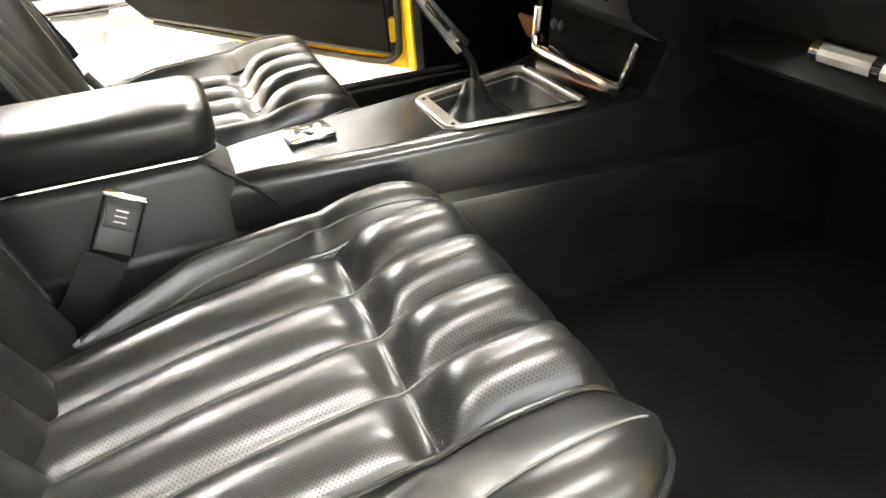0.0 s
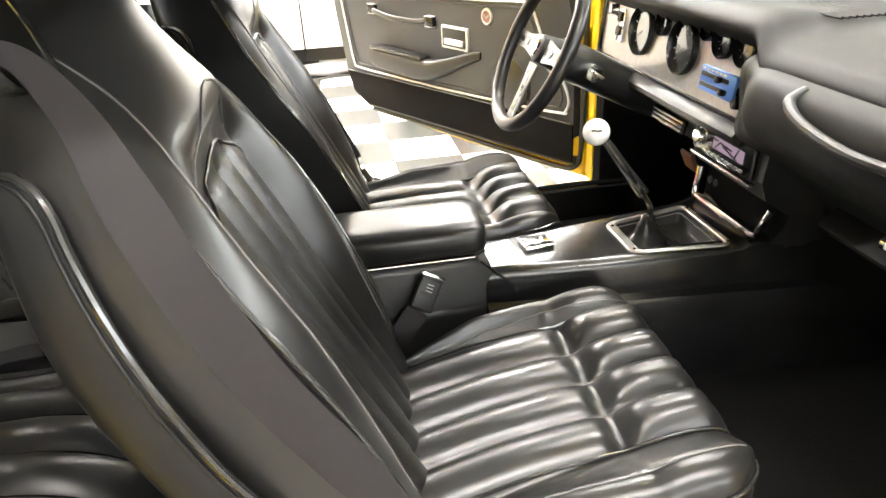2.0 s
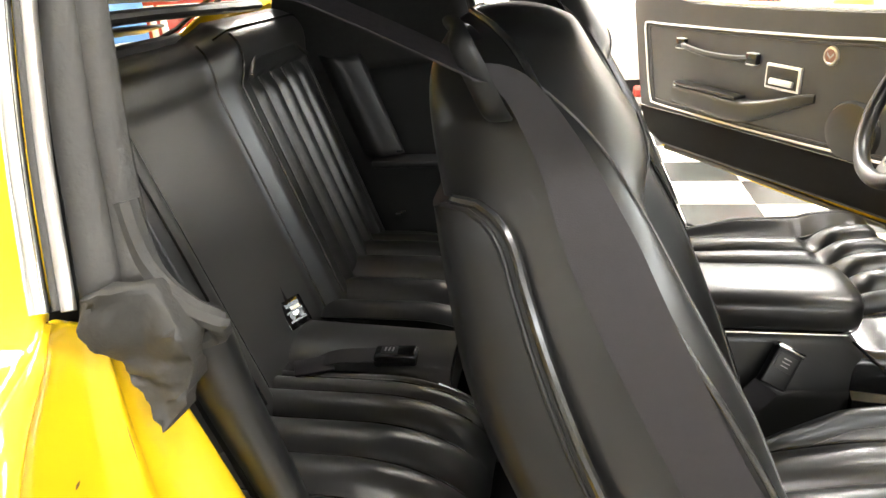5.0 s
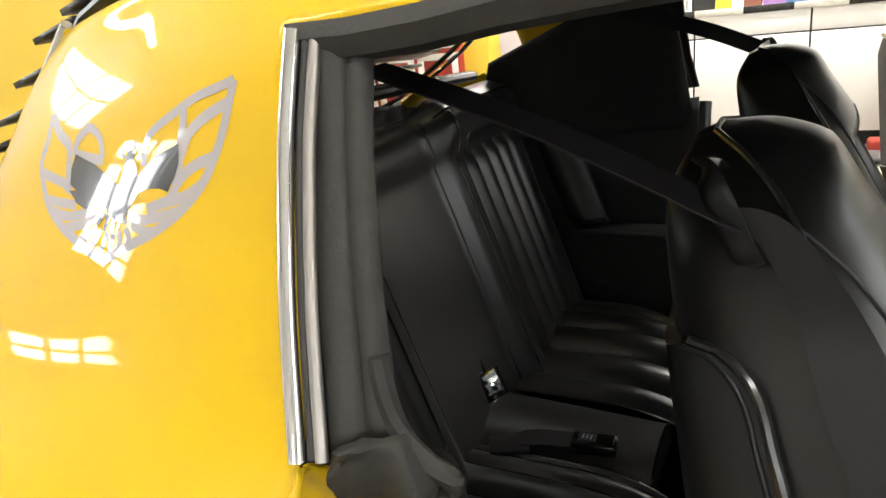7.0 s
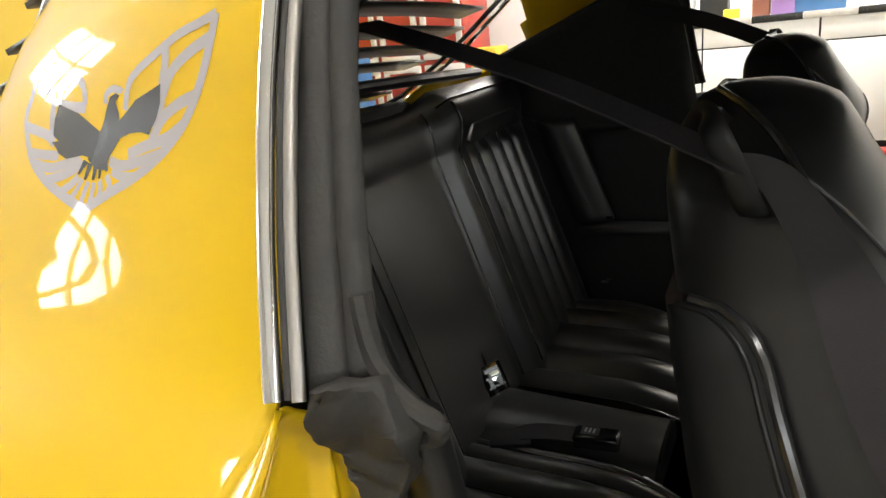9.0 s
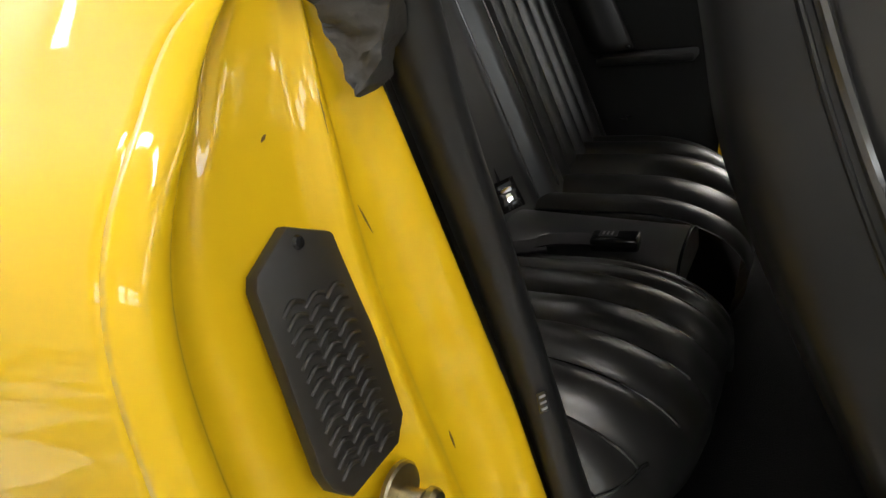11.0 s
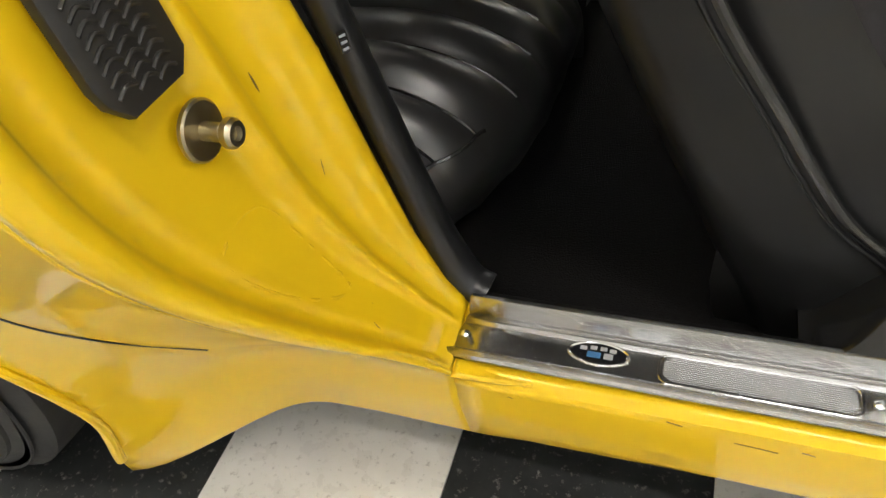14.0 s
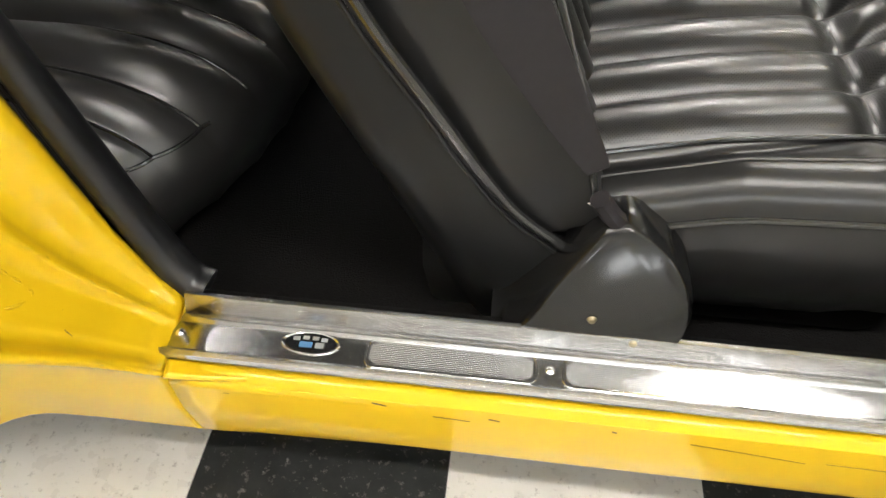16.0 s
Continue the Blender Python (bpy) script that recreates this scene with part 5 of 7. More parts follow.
bz = part("shifter_bezel", bezel_strip([bezel_ring(0, 0, 0, 0.24, 0.4425), bezel_ring(0.0005, 0.0005, 0.0005, 0.24, 0.4455), bezel_ring(0.002, 0.002, 0.002, 0.23, 0.447), bezel_ring(0.017, 0.007, 0.010, 0.14, 0.447), bezel_ring(0.0185, 0.0085, 0.0115, 0.14, 0.4455), bezel_ring(0.0185, 0.0085, 0.0115, 0.14, 0.440)]), DULL_TRIM, CN, "dull aluminium shifter bezel", sharp=30)
bm = bezel_strip([bezel_ring(0.0187, 0.0087, 0.0117, 0.14, 0.4408), bezel_ring(0.021, 0.011, 0.020, 0.14, 0.414), bezel_ring(0.028, 0.018, 0.028, 0.14, 0.409)])
bmesh.ops.contextual_create(bm, geom=[e for e in bm.edges if e.is_boundary and min(v.co.z for v in e.verts) < 0.42 and max(v.co.z for v in e.verts) < 0.425])
part("shifter_well", bm, BLACKMAT, bz, sharp=40)
part("inner_trim", bezel_strip([bezel_ring(0.0189, 0.0089, 0.0119, 0.14, 0.4350), bezel_ring(0.0210, 0.0105, 0.0165, 0.14, 0.4355), bezel_ring(0.0212, 0.0107, 0.0170, 0.14, 0.4335)]), DULL_TRIM, bz, sharp=30)
for sx, sy in ((0.838, 0.046), (0.838, -0.058), (1.008, 0.070), (1.008, -0.088)):
    bm = B(); lathe(bm, [(0.0001, 0.002), (0.0025, 0.0016), (0.0036, 0)], pose(sx, sy, 0.447 + 0.0085 * (sx - 0.828) / 0.187), 10)
    part("screw", bm, PLASTIC_GLOSS, bz)
# tray with its chrome rim below the radio
bm = B(); tube(bm, smooth_path([(1.052, CY0 + 0.098, 0.527), (1.047, CY0 + 0.094, 0.505), (1.040, CY0 + 0.088, 0.475)], 4)[:-1] + smooth_path([(1.040, CY0 + 0.086, 0.472), (1.044, CY0, 0.468), (1.050, CY0 - 0.112, 0.464)], 6)[:-1] + smooth_path([(1.051, CY0 - 0.114, 0.466), (1.056, CY0 - 0.124, 0.495), (1.062, CY0 - 0.132, 0.523)], 4), 0.0065, 10)
part("tray_rim", bm, CHROME, CN, "chrome rim round the console tray")
bm = B(); plate(bm, [(-0.11, 0), (0.095, 0.004), (0.10, 0.07), (-0.125, 0.07)], frame_of((1.062, CY0 - 0.005, 0.468), (0, 1, 0), (0.15, 0, 1)), 0.004)
part("tray_back", bm, CARPET, CN)
for dy in (0.055, 0.075):
    bm = B(); lathe(bm, [(0.0001, 0.004), (0.006, 0.003), (0.008, 0.0)], frame_of((1.064, CY0 + dy, 0.505), (0, 1, 0), (0.15, 0, 1)) @ Matrix.Rotation(math.pi, 4, "X"), 12)
    part("socket", bm, PLASTIC, CN)
bm = B(); loft(bm, [[Vector((x, CY0 + y, z)) for y, z in ((-h + 0.025, 0.30), (-h, t - 0.016), (-h + 0.012, t - 0.003), (-h + 0.022, t), (h - 0.022, t), (h - 0.012, t - 0.003), (h, t - 0.016), (h - 0.025, 0.30))] for x, h, t in ((1.075, 0.118, 0.455), (1.095, 0.128, 0.50), (1.11, 0.136, 0.56), (1.14, 0.14, 0.585), (1.40, 0.14, 0.585))])
part("console_neck", bm, PLASTIC, CN, sharp=30)

# ---- shifter
BOOT = mat("boot_rubber", (0.008, 0.008, 0.008), 0.28, vary=0.1, spec=0.35)
SH = thing("gear_shifter", "chrome shifter lever with white ball knob and black boot", "gear lever", (0.925, CY0, 0.447))
bm = B(); box(bm, (0.907, CY0 + 0.004, 0.4125), (0.106, 0.092, 0.006), 0.0025)
part("boot_plate", bm, PLASTIC_GLOSS, SH)
bm = B()
rings = []
for z, w, l, ox, oy in ((0.415, 0.084, 0.098, 0, 0), (0.422, 0.076, 0.086, 0.0, 0.004), (0.431, 0.052, 0.060, 0.001, 0.012), (0.440, 0.038, 0.046, 0.003, 0.017), (0.444, 0.040, 0.048, 0.003, 0.018), (0.450, 0.029, 0.036, 0.004, 0.021), (0.463, 0.018, 0.027, 0.005, 0.024)):
    rings.append([Vector((0.905 + ox + l / 2 * math.cos(t), CY0 + 0.004 + oy + w / 2 * math.sin(t) * (1 + 0.08 * math.sin(5 * t)), z)) for t in (2 * math.pi * k / 24 for k in range(24))])
loft(bm, rings)
part("boot", bm, BOOT, SH, "black rubber boot", sharp=70)
lp = smooth_path([(0.911, 0.037, 0.448), (0.914, 0.044, 0.478), (0.905, 0.052, 0.500), (0.894, 0.054, 0.517)], 5)
bm = B(); tube(bm, lp, 0.011, 8, flat=0.45, up=(1, 0, 0.3))
part("lower_arm", bm, PLASTIC_GLOSS, SH)
bm = B(); tube(bm, [(0.903, 0.053, 0.505), (0.866, 0.054, 0.554), (0.824, 0.053, 0.612), (0.808, 0.052, 0.634)], lambda t: 0.0125 - 0.005 * t, 10, flat=0.45, up=(0, 1, 0))
lv = part("lever", bm, ALUMINIUM, SH, "flat chromed lever")
bm = B(); box(bm, (0.868, 0.0492, 0.5515), (0.05, 0.004, 0.007), 0.001, Matrix.Rotation(radians(53), 4, "Y"))
part("engraved_panel", bm, PLASTIC_GLOSS, lv)
bm = B(); lathe(bm, [(0.0001, -0.0255)] + [(0.0255 * math.sin(math.pi * k / 16), -0.0255 * math.cos(math.pi * k / 16)) for k in range(1, 16)] + [(0.0001, 0.0255)], pose(0.794, 0.049, 0.645), 28)
kb = part("knob", bm, WHITE_BALL, SH, "white ball knob")
for k in range(5):
    a = radians(-128 + 9 * k)
    d = Vector((math.cos(a) * 0.9, math.sin(a) * 0.9, 0.35)).normalized()
    bm = B(); box(bm, (0, 0, 0), (0.0032, 0.0028, 0.0006), 0.0, None)
    bmesh.ops.transform(bm, matrix=Matrix.Translation(Vector((0.794, 0.049, 0.645)) + d * 0.0255) @ d.to_track_quat("Z", "Y").to_matrix().to_4x4(), verts=bm.verts)
    part("letter_bar", bm, BLACK_DECAL, kb)

# ---- dashboard
DB = thing("dashboard", "padded black vinyl dashboard with round gauges in a brushed metal panel", "dashboard", (1.1, 0, 0.6))


def dash_top(u, v):
    y = -0.70 + 1.40 * v
    hood = 0.012 if y > -0.09 else 0.0
    edge = 1.005 if y > -0.075 else 0.985
    k = min(1, max(0, (y + 0.17) / 0.08))
    k = k * k * (3 - 2 * k)
    lip = Vector((0.965 + 0.025 * k, y, 0.79 + 0.04 * k))
    pts = [lip + Vector((0.03, 0, -0.03)), lip, lip + Vector((0.012, 0, 0.022)), lip + Vector((0.045, 0, 0.036 - 0.002 * k)), Vector((1.12, y, 0.848 + 0.010 * k)), Vector((1.30, y, 0.852)), Vector((1.47, y, 0.835))]
    s = u * (len(pts) - 1)
    i = min(int(s), len(pts) - 2)
    t = s - i
    p = [pts[min(max(i + d, 0), len(pts) - 1)] for d in (-1, 0, 1, 2)]
    return 0.5 * ((2 * p[1]) + (p[2] - p[0]) * t + (2 * p[0] - 5 * p[1] + 4 * p[2] - p[3]) * t * t + (3 * p[1] - p[0] - 3 * p[2] + p[3]) * t ** 3)


bm = B(); grid(bm, dash_top, 36, 90)
solid(part("dash_pad", bm, DASH, DB, "black vinyl dash pad", sharp=60), 0.008, -1)
# passenger side: swelling pad above, glove box face below
def pad(u, v):
    y = -0.105 - 0.595 * v
    e = min(1, max(0, v - 0.02) / 0.16)
    e = e * e * (3 - 2 * e)
    prof = [(1.02, 0.80), (0.952 + 0.03 * (1 - e), 0.785), (0.930 + 0.05 * (1 - e), 0.755), (0.935 + 0.05 * (1 - e), 0.715), (0.985, 0.672), (1.04, 0.635), (1.10, 0.585), (1.16, 0.53), (1.20, 0.46)]
    s = u * (len(prof) - 1)
    i = min(int(s), len(prof) - 2)
    t = s - i
    p = [Vector((*prof[min(max(i + d, 0), len(prof) - 1)], 0)) for d in (-1, 0, 1, 2)]
    q = 0.5 * ((2 * p[1]) + (p[2] - p[0]) * t + (2 * p[0] - 5 * p[1] + 4 * p[2] - p[3]) * t * t + (3 * p[1] - p[0] - 3 * p[2] + p[3]) * t ** 3)
    return Vector((q.x, y, q.y))


bm = B(); grid(bm, pad, 40, 50)
solid(part("passenger_pad", bm, DASH, DB, "swelling black vinyl pad above the glove box", sharp=60), 0.008, 1)
bm = B(); tube(bm, smooth_path([(0.952, -0.292, 0.790), (0.926, -0.296, 0.777), (0.912, -0.35, 0.762), (0.905, -0.455, 0.755), (0.912, -0.55, 0.762), (0.926, -0.612, 0.777), (0.952, -0.616, 0.790)], 8), 0.0085, 10, flat=0.85)
part("grab_handle", bm, VINYL, DB, "padded vinyl grab handle")
bm = B(); box(bm, (1.122, -0.42, 0.566), (0.01, 0.42, 0.10), 0.004, Matrix.Rotation(radians(48), 4, "Y"))
gb = part("glove_box_door", bm, DASH, DB)
bm = B(); tube(bm, [(1.095, -0.345, 0.562), (1.095, -0.47, 0.562)], 0.009, 10)
part("glove_latch", bm, BRIGHT_TRIM, gb, "small clear and chrome latch bar")
for y in (-0.345, -0.41, -0.47):
    bm = B(); tube(bm, [(1.095, y - 0.005, 0.562), (1.095, y + 0.005, 0.562)], 0.0125, 12)
    part("latch_collar", bm, CHROME, gb)

# instrument panel: rows across in y, leaning back a little
IP = frame_of((1.020, 0.24, 0.757), (0, -1, 0), (0.12, 0, 1))
bm = B(); plate(bm, rounded(0.66, 0.155, 0.018), IP, 0.004)
ip = part("instrument_panel", bm, mat("turned_metal", (0.5, 0.49, 0.47), 0.38, metal=0.75, vary=0.25, scale=90, rough_vary=0.4), DB, "engine-turned silver instrument panel")
bm = B(); tube(bm, [IP @ Vector((a, b, 0.006)) for a, b in rounded(0.672, 0.167, 0.022)], 0.007, 8, True)
part("panel_surround", bm, PLASTIC_GLOSS, ip)
GAUGES = ((0.075, 0.003, 0.054), (-0.115, 0.006, 0.054), (-0.02, 0.035, 0.026), (0.213, 0.038, 0.031), (0.283, 0.036, 0.031), (0.155, 0.046, 0.018), (0.31, -0.034, 0.015))
for a, b, r in GAUGES:
    m = IP @ Matrix.Translation((a, b, 0.003))
    bm = B(); lathe(bm, [(r * 1.0, 0.0), (r * 1.0, 0.012), (r * 0.93, 0.014), (r * 0.86, 0.006), (r * 0.84, -0.004)], m, 30)
    g = part("gauge", bm, PLASTIC_GLOSS, ip, "round black gauge")
    bm = B(); lathe(bm, [(0.0001, 0.003), (r * 0.88, 0.003), (r * 0.88, 0.0)], m, 30)
    part("dial", bm, DIAL, g)
    for k in range(9):
        t = radians(225 - 270 * k / 8)
        bm = B(); box(bm, (0, 0, 0), (r * 0.12, r * 0.02, 0.0006))
        bmesh.ops.transform(bm, matrix=m @ Matrix.Translation((r * 0.68 * math.cos(t), r * 0.68 * math.sin(t), 0.0036)) @ Matrix.Rotation(t, 4, "Z"), verts=bm.verts)
        part("dial_mark", bm, GREYMETAL, g)
    bm = B(); box(bm, (r * 0.28, 0, 0), (r * 0.5, r * 0.025, 0.0008))
    bmesh.ops.transform(bm, matrix=m @ Matrix.Translation((0, 0, 0.0045)) @ Matrix.Rotation(radians(215), 4, "Z"), verts=bm.verts)
    part("needle", bm, PLASTIC, g)
# heater controls, their blue light put into the plate's colour
bm = B(); box(bm, (0, 0, 0), (0.118, 0.046, 0.01), 0.003); bmesh.ops.transform(bm, matrix=IP @ Matrix.Translation((0.222, -0.034, 0.006)), verts=bm.verts)
hv = part("heater_panel", bm, BLUE_PLATE, ip, "blue lit heater control panel")
for dz in (0.009, -0.010):
    bm = B(); box(bm, (0, 0, 0), (0.09, 0.008, 0.004), 0.001); bmesh.ops.transform(bm, matrix=IP @ Matrix.Translation((0.215, -0.034 + dz, 0.0115)), verts=bm.verts)
    part("slot", bm, BLACKMAT, hv)
    bm = B(); box(bm, (0, 0, 0), (0.012, 0.012, 0.012), 0.003); bmesh.ops.transform(bm, matrix=IP @ Matrix.Translation((0.245 - dz, -0.034 + dz, 0.018)), verts=bm.verts)
    part("slide_knob", bm, PLASTIC_GLOSS, hv)
for k in range(6):
    bm = B(); box(bm, (0, 0, 0), (0.010, 0.004, 0.0008)); bmesh.ops.transform(bm, matrix=IP @ Matrix.Translation((0.175 + 0.014 * k, -0.016, 0.0116)), verts=bm.verts)
    part("letter_bar", bm, WHITE, hv)
bm = B(); lathe(bm, [(0.0001, 0.02), (0.009, 0.018), (0.011, 0.0)], IP @ Matrix.Translation((0.303, -0.052, 0.004)), 16)
part("fan_knob", bm, PLASTIC_GLOSS, ip)
# switches at the panel's outer end
bm = B(); box(bm, (0, 0, 0), (0.03, 0.075, 0.01), 0.003); bmesh.ops.transform(bm, matrix=IP @ Matrix.Translation((-0.225, 0.0, 0.006)), verts=bm.verts)
sw = part("switch_plate", bm, CHROME, ip)
for dz in (0.02, -0.012):
    bm = B(); box(bm, (0, 0, 0), (0.018, 0.022, 0.012), 0.003); bmesh.ops.transform(bm, matrix=IP @ Matrix.Translation((-0.225, dz, 0.012)), verts=bm.verts)
    part("switch", bm, PLASTIC_GLOSS, sw)
bm = B(); lathe(bm, [(0.0001, 0.02), (0.011, 0.018), (0.013, 0.004), (0.016, 0.0)], IP @ Matrix.Translation((-0.272, 0.03, 0.004)), 16)
part("headlight_knob", bm, CHROME, ip)
# ledge under the panel and lower cover
bm = B(); loft(bm, [[Vector((x, y, z)) for x, z in ((1.03, 0.685), (0.985, 0.672), (0.975, 0.662), (0.978, 0.650), (0.995, 0.640), (1.05, 0.63))] for y in (0.60, 0.30, 0.0, -0.085, -0.10)])
part("lower_ledge", bm, PLASTIC, DB, "brushed black ledge below the gauges")
bm = B(); box(bm, (1.10, 0.40, 0.61), (0.12, 0.58, 0.06), 0.012, Matrix.Rotation(radians(-14), 4, "Y"))
part("knee_panel", bm, PLASTIC, DB)
m = frame_of((1.032, 0.225, 0.596), (0, -1, 0), (0.25, 0, 1))
bm = B(); box(bm, (0, 0, 0), (0.14, 0.03, 0.01), 0.003); bmesh.ops.transform(bm, matrix=m, verts=bm.verts)
av = part("air_vent", bm, PLASTIC_GLOSS, DB, "slim black air outlet with silver bars")
for k in range(3):
    bm = B(); box(bm, (0, 0, 0), (0.126, 0.0032, 0.004), 0.001); bmesh.ops.transform(bm, matrix=m @ Matrix.Translation((0, -0.009 + 0.009 * k, 0.006)), verts=bm.verts)
    part("vent_bar", bm, DULL_TRIM, av)
# centre stack and radio
bm = B(); loft(bm, [[Vector((x, -0.052 + w * k, z)) for k in (-1, 1) for x in ((xf, 1.14) if k < 0 else (1.14, xf))] for xf, w, z in ((1.04, 0.115, 0.665), (1.005, 0.115, 0.655), (1.000, 0.115, 0.60), (1.015, 0.112, 0.565), (1.06, 0.108, 0.535))])
cs = part("radio_housing", bm, PLASTIC, DB, sharp=25)
RM = frame_of((0.9985, -0.050, 0.624), (0, -1, 0), (0.03, 0, 1))
RD = thing("car_radio", "aftermarket car radio with volume knob and lit screen in the dash", "radio", (0.999, -0.05, 0.60))
bm = B(); box(bm, (0, 0, 0), (0.186, 0.058, 0.012), 0.004); bmesh.ops.transform(bm, matrix=RM, verts=bm.verts)
part("faceplate", bm, PLASTIC_GLOSS, RD)
bm = B(); box(bm, (0.02, 0.004, 0.007), (0.096, 0.022, 0.003), 0.001); bmesh.ops.transform(bm, matrix=RM, verts=bm.verts)
sc = part("screen", bm, SCREEN, RD, "lit pinkish display")
for px, py, pl, pa in ((0.0, 0.009, 0.07, -6), (0.028, 0.0, 0.05, -14), (0.05, 0.006, 0.02, 60), (-0.012, 0.002, 0.018, 40)):
    bm = B(); box(bm, (0, 0, 0), (pl, 0.0035, 0.0006)); bmesh.ops.transform(bm, matrix=RM @ Matrix.Translation((px, py, 0.0089)) @ Matrix.Rotation(radians(pa), 4, "Z"), verts=bm.verts)
    part("display_bar", bm, BLACK_DECAL, sc)
bm = B(); lathe(bm, [(0.0001, 0.018), (0.011, 0.0175), (0.0125, 0.015), (0.0135, 0.004), (0.017, 0.003), (0.017, 0)], RM @ Matrix.Translation((-0.066, 0.005, 0.005)), 24)
part("volume_knob", bm, CHROME, RD)
for k in range(8):
    bm = B(); box(bm, (-0.036 + 0.0145 * k, -0.019, 0.0075), (0.010, 0.0055, 0.003), 0.001); bmesh.ops.transform(bm, matrix=RM, verts=bm.verts)
    part("button", bm, DULL_TRIM, RD)
bm = B(); box(bm, (0.0, -0.034, 0.004), (0.196, 0.006, 0.014), 0.002); bmesh.ops.transform(bm, matrix=RM, verts=bm.verts)
part("trim_bar", bm, CHROME, RD)
# vents on the dash top
bm = B(); box(bm, (1.135, 0.150, 0.8565), (0.045, 0.21, 0.006), 0.002, Matrix.Rotation(radians(1.5), 4, "Y"))
dv = part("defroster_vent", bm, PLASTIC_GLOSS, DB)
bm = B(); box(bm, (1.135, 0.150, 0.8605), (0.016, 0.18, 0.003), 0.001)
part("vent_slot", bm, BLACKMAT, dv)
for j in range(14):
    bm = B(); tube(bm, [(1.09 + 0.012 * j, 0.0, 0.856), (1.09 + 0.012 * j, -0.16, 0.856)], 0.0025, 5)
    part("speaker_grille_bar", bm, DASH, DB)

# ---- steering column and wheel
AX = Vector((-0.90, 0.0, 0.44)).normalized()
HUB = Vector((0.775, 0.365, 0.745))
WM = frame_of(HUB, (0, -1, 0), AX.cross(Vector((0, -1, 0))))
COL = thing("steering_column", "black steering column with ignition key", "steering column", (0.9, 0.365, 0.66))
bm = B(); tube(bm, [HUB - AX * d for d in (0.05, 0.07, 0.15, 0.30, 0.36)], lambda t: 0.044 if 0.1 < t < 0.9 else 0.040, 20)
part("column_shroud", bm, PLASTIC, COL)
bm = B(); tube(bm, [HUB - AX * 0.12 + Vector((0.0, -0.035, 0.0)), HUB - AX * 0.12 + Vector((0.0, -0.075, 0.0))], 0.019, 14)
ig = part("ignition_lock", bm, CHROME, COL)
bm = B(); box(bm, HUB - AX * 0.12 + Vector((0, -0.09, 0.002)), (0.026, 0.026, 0.006), 0.002, Matrix.Rotation(radians(35), 4, "Y"))
part("key", bm, CHROME, ig)
bm = B(); tube(bm, [HUB - AX * 0.09 + Vector((0, 0.04, 0)), HUB - AX * 0.07 + Vector((0, 0.14, 0.02))], 0.005, 8)
part("turn_signal_stalk", bm, CHROME, COL)
SW = thing("steering_wheel", "black padded three-spoke sports steering wheel with drilled metal spokes", "steering wheel", HUB)
SPOKE_GREY = mat("spoke_enamel", (0.2, 0.2, 0.2), 0.3, metal=0.8)
RWH = 0.178
bm = B(); tube(bm, [WM @ Vector((RWH * math.cos(a), RWH * math.sin(a), 0.0)) for a in (2 * math.pi * k / 72 for k in range(72))], 0.0155, 14, True)
part("rim", bm, LEATHER, SW, "padded black leather rim")
bm = B(); lathe(bm, [(0.0001, 0.002), (0.024, 0.002), (0.030, -0.002), (0.032, -0.012), (0.036, -0.05), (0.0001, -0.05)], WM, 28)
part("hub", bm, BLACKMAT, SW)
bm = B(); lathe(bm, [(0.0001, 0.008), (0.016, 0.007), (0.02, 0.003), (0.02, 0.0)], WM, 24)
part("horn_badge", bm, CHROME, SW)
for a0 in (0, 180, 270):
    bm = B()
    m = WM @ Matrix.Rotation(radians(a0), 4, "Z") @ Matrix.Translation((0, 0, -0.012))
    outline = [(0.035, -0.026), (0.10, -0.017), (0.168, -0.021), (0.168, 0.021), (0.10, 0.017), (0.035, 0.026)]
    plate(bm, outline, m, 0.004)
    sp = part("spoke", bm, SPOKE_GREY, SW, "brushed metal spoke")
    for rr, ww in ((0.065, 0.012), (0.10, 0.009), (0.135, 0.0075)):
        # hole not cut: its darkness is a black patch on the spoke
        bm = B(); plate(bm, [(rr + x, y) for x, y in rounded(0.026, ww * 1.5, ww * 0.7, 4)], m @ Matrix.Translation((0, 0, 0.0042)), 0.0006)
        part("hole_dark_patch", bm, BLACK_DECAL, sp)
        bm = B(); tube(bm, [m @ Vector((rr + x, y, 0.0046)) for x, y in rounded(0.027, ww * 1.55, ww * 0.72, 4)], 0.001, 5, True)
        part("hole_rim", bm, ALUMINIUM, sp)

# ---- pedals
for x, y, z, w, h, lab in ((1.235, 0.30, 0.395, 0.06, 0.055, "brake_pedal"), (1.235, 0.47, 0.395, 0.06, 0.055, "clutch_pedal"), (1.26, 0.16, 0.30, 0.045, 0.12, "accelerator_pedal")):
    pd = thing(lab, "hanging car pedal with worn brown rubber pad", "pedal", (x, y, z), group="pedals")
    bm = B(); box(bm, (x, y, z), (0.016, w, h), 0.005, Matrix.Rotation(radians(-25), 4, "Y"), 3)
    pp = part("rubber_pad", bm, WALNUT, pd)
    bm = B(); box(bm, (x + 0.006, y, z), (0.012, w + 0.008, h + 0.008), 0.003, Matrix.Rotation(radians(-25), 4, "Y"))
    part("pad_rim", bm, CHROME, pp)
    bm = B(); tube(bm, smooth_path([(x + 0.01, y, z), (x + 0.03, y, z + 0.08), (x + 0.05, y, z + 0.2), (x + 0.06, y, z + 0.3)], 5), 0.007, 8, flat=0.5)
    part("arm", bm, BLACKMAT, pd)

# ---- driver's door, open
DD = Vector((-0.44, 0.898, 0)).normalized()
DF = frame_of((1.0, 0.789, 0.0), DD, (0, 0, 1))
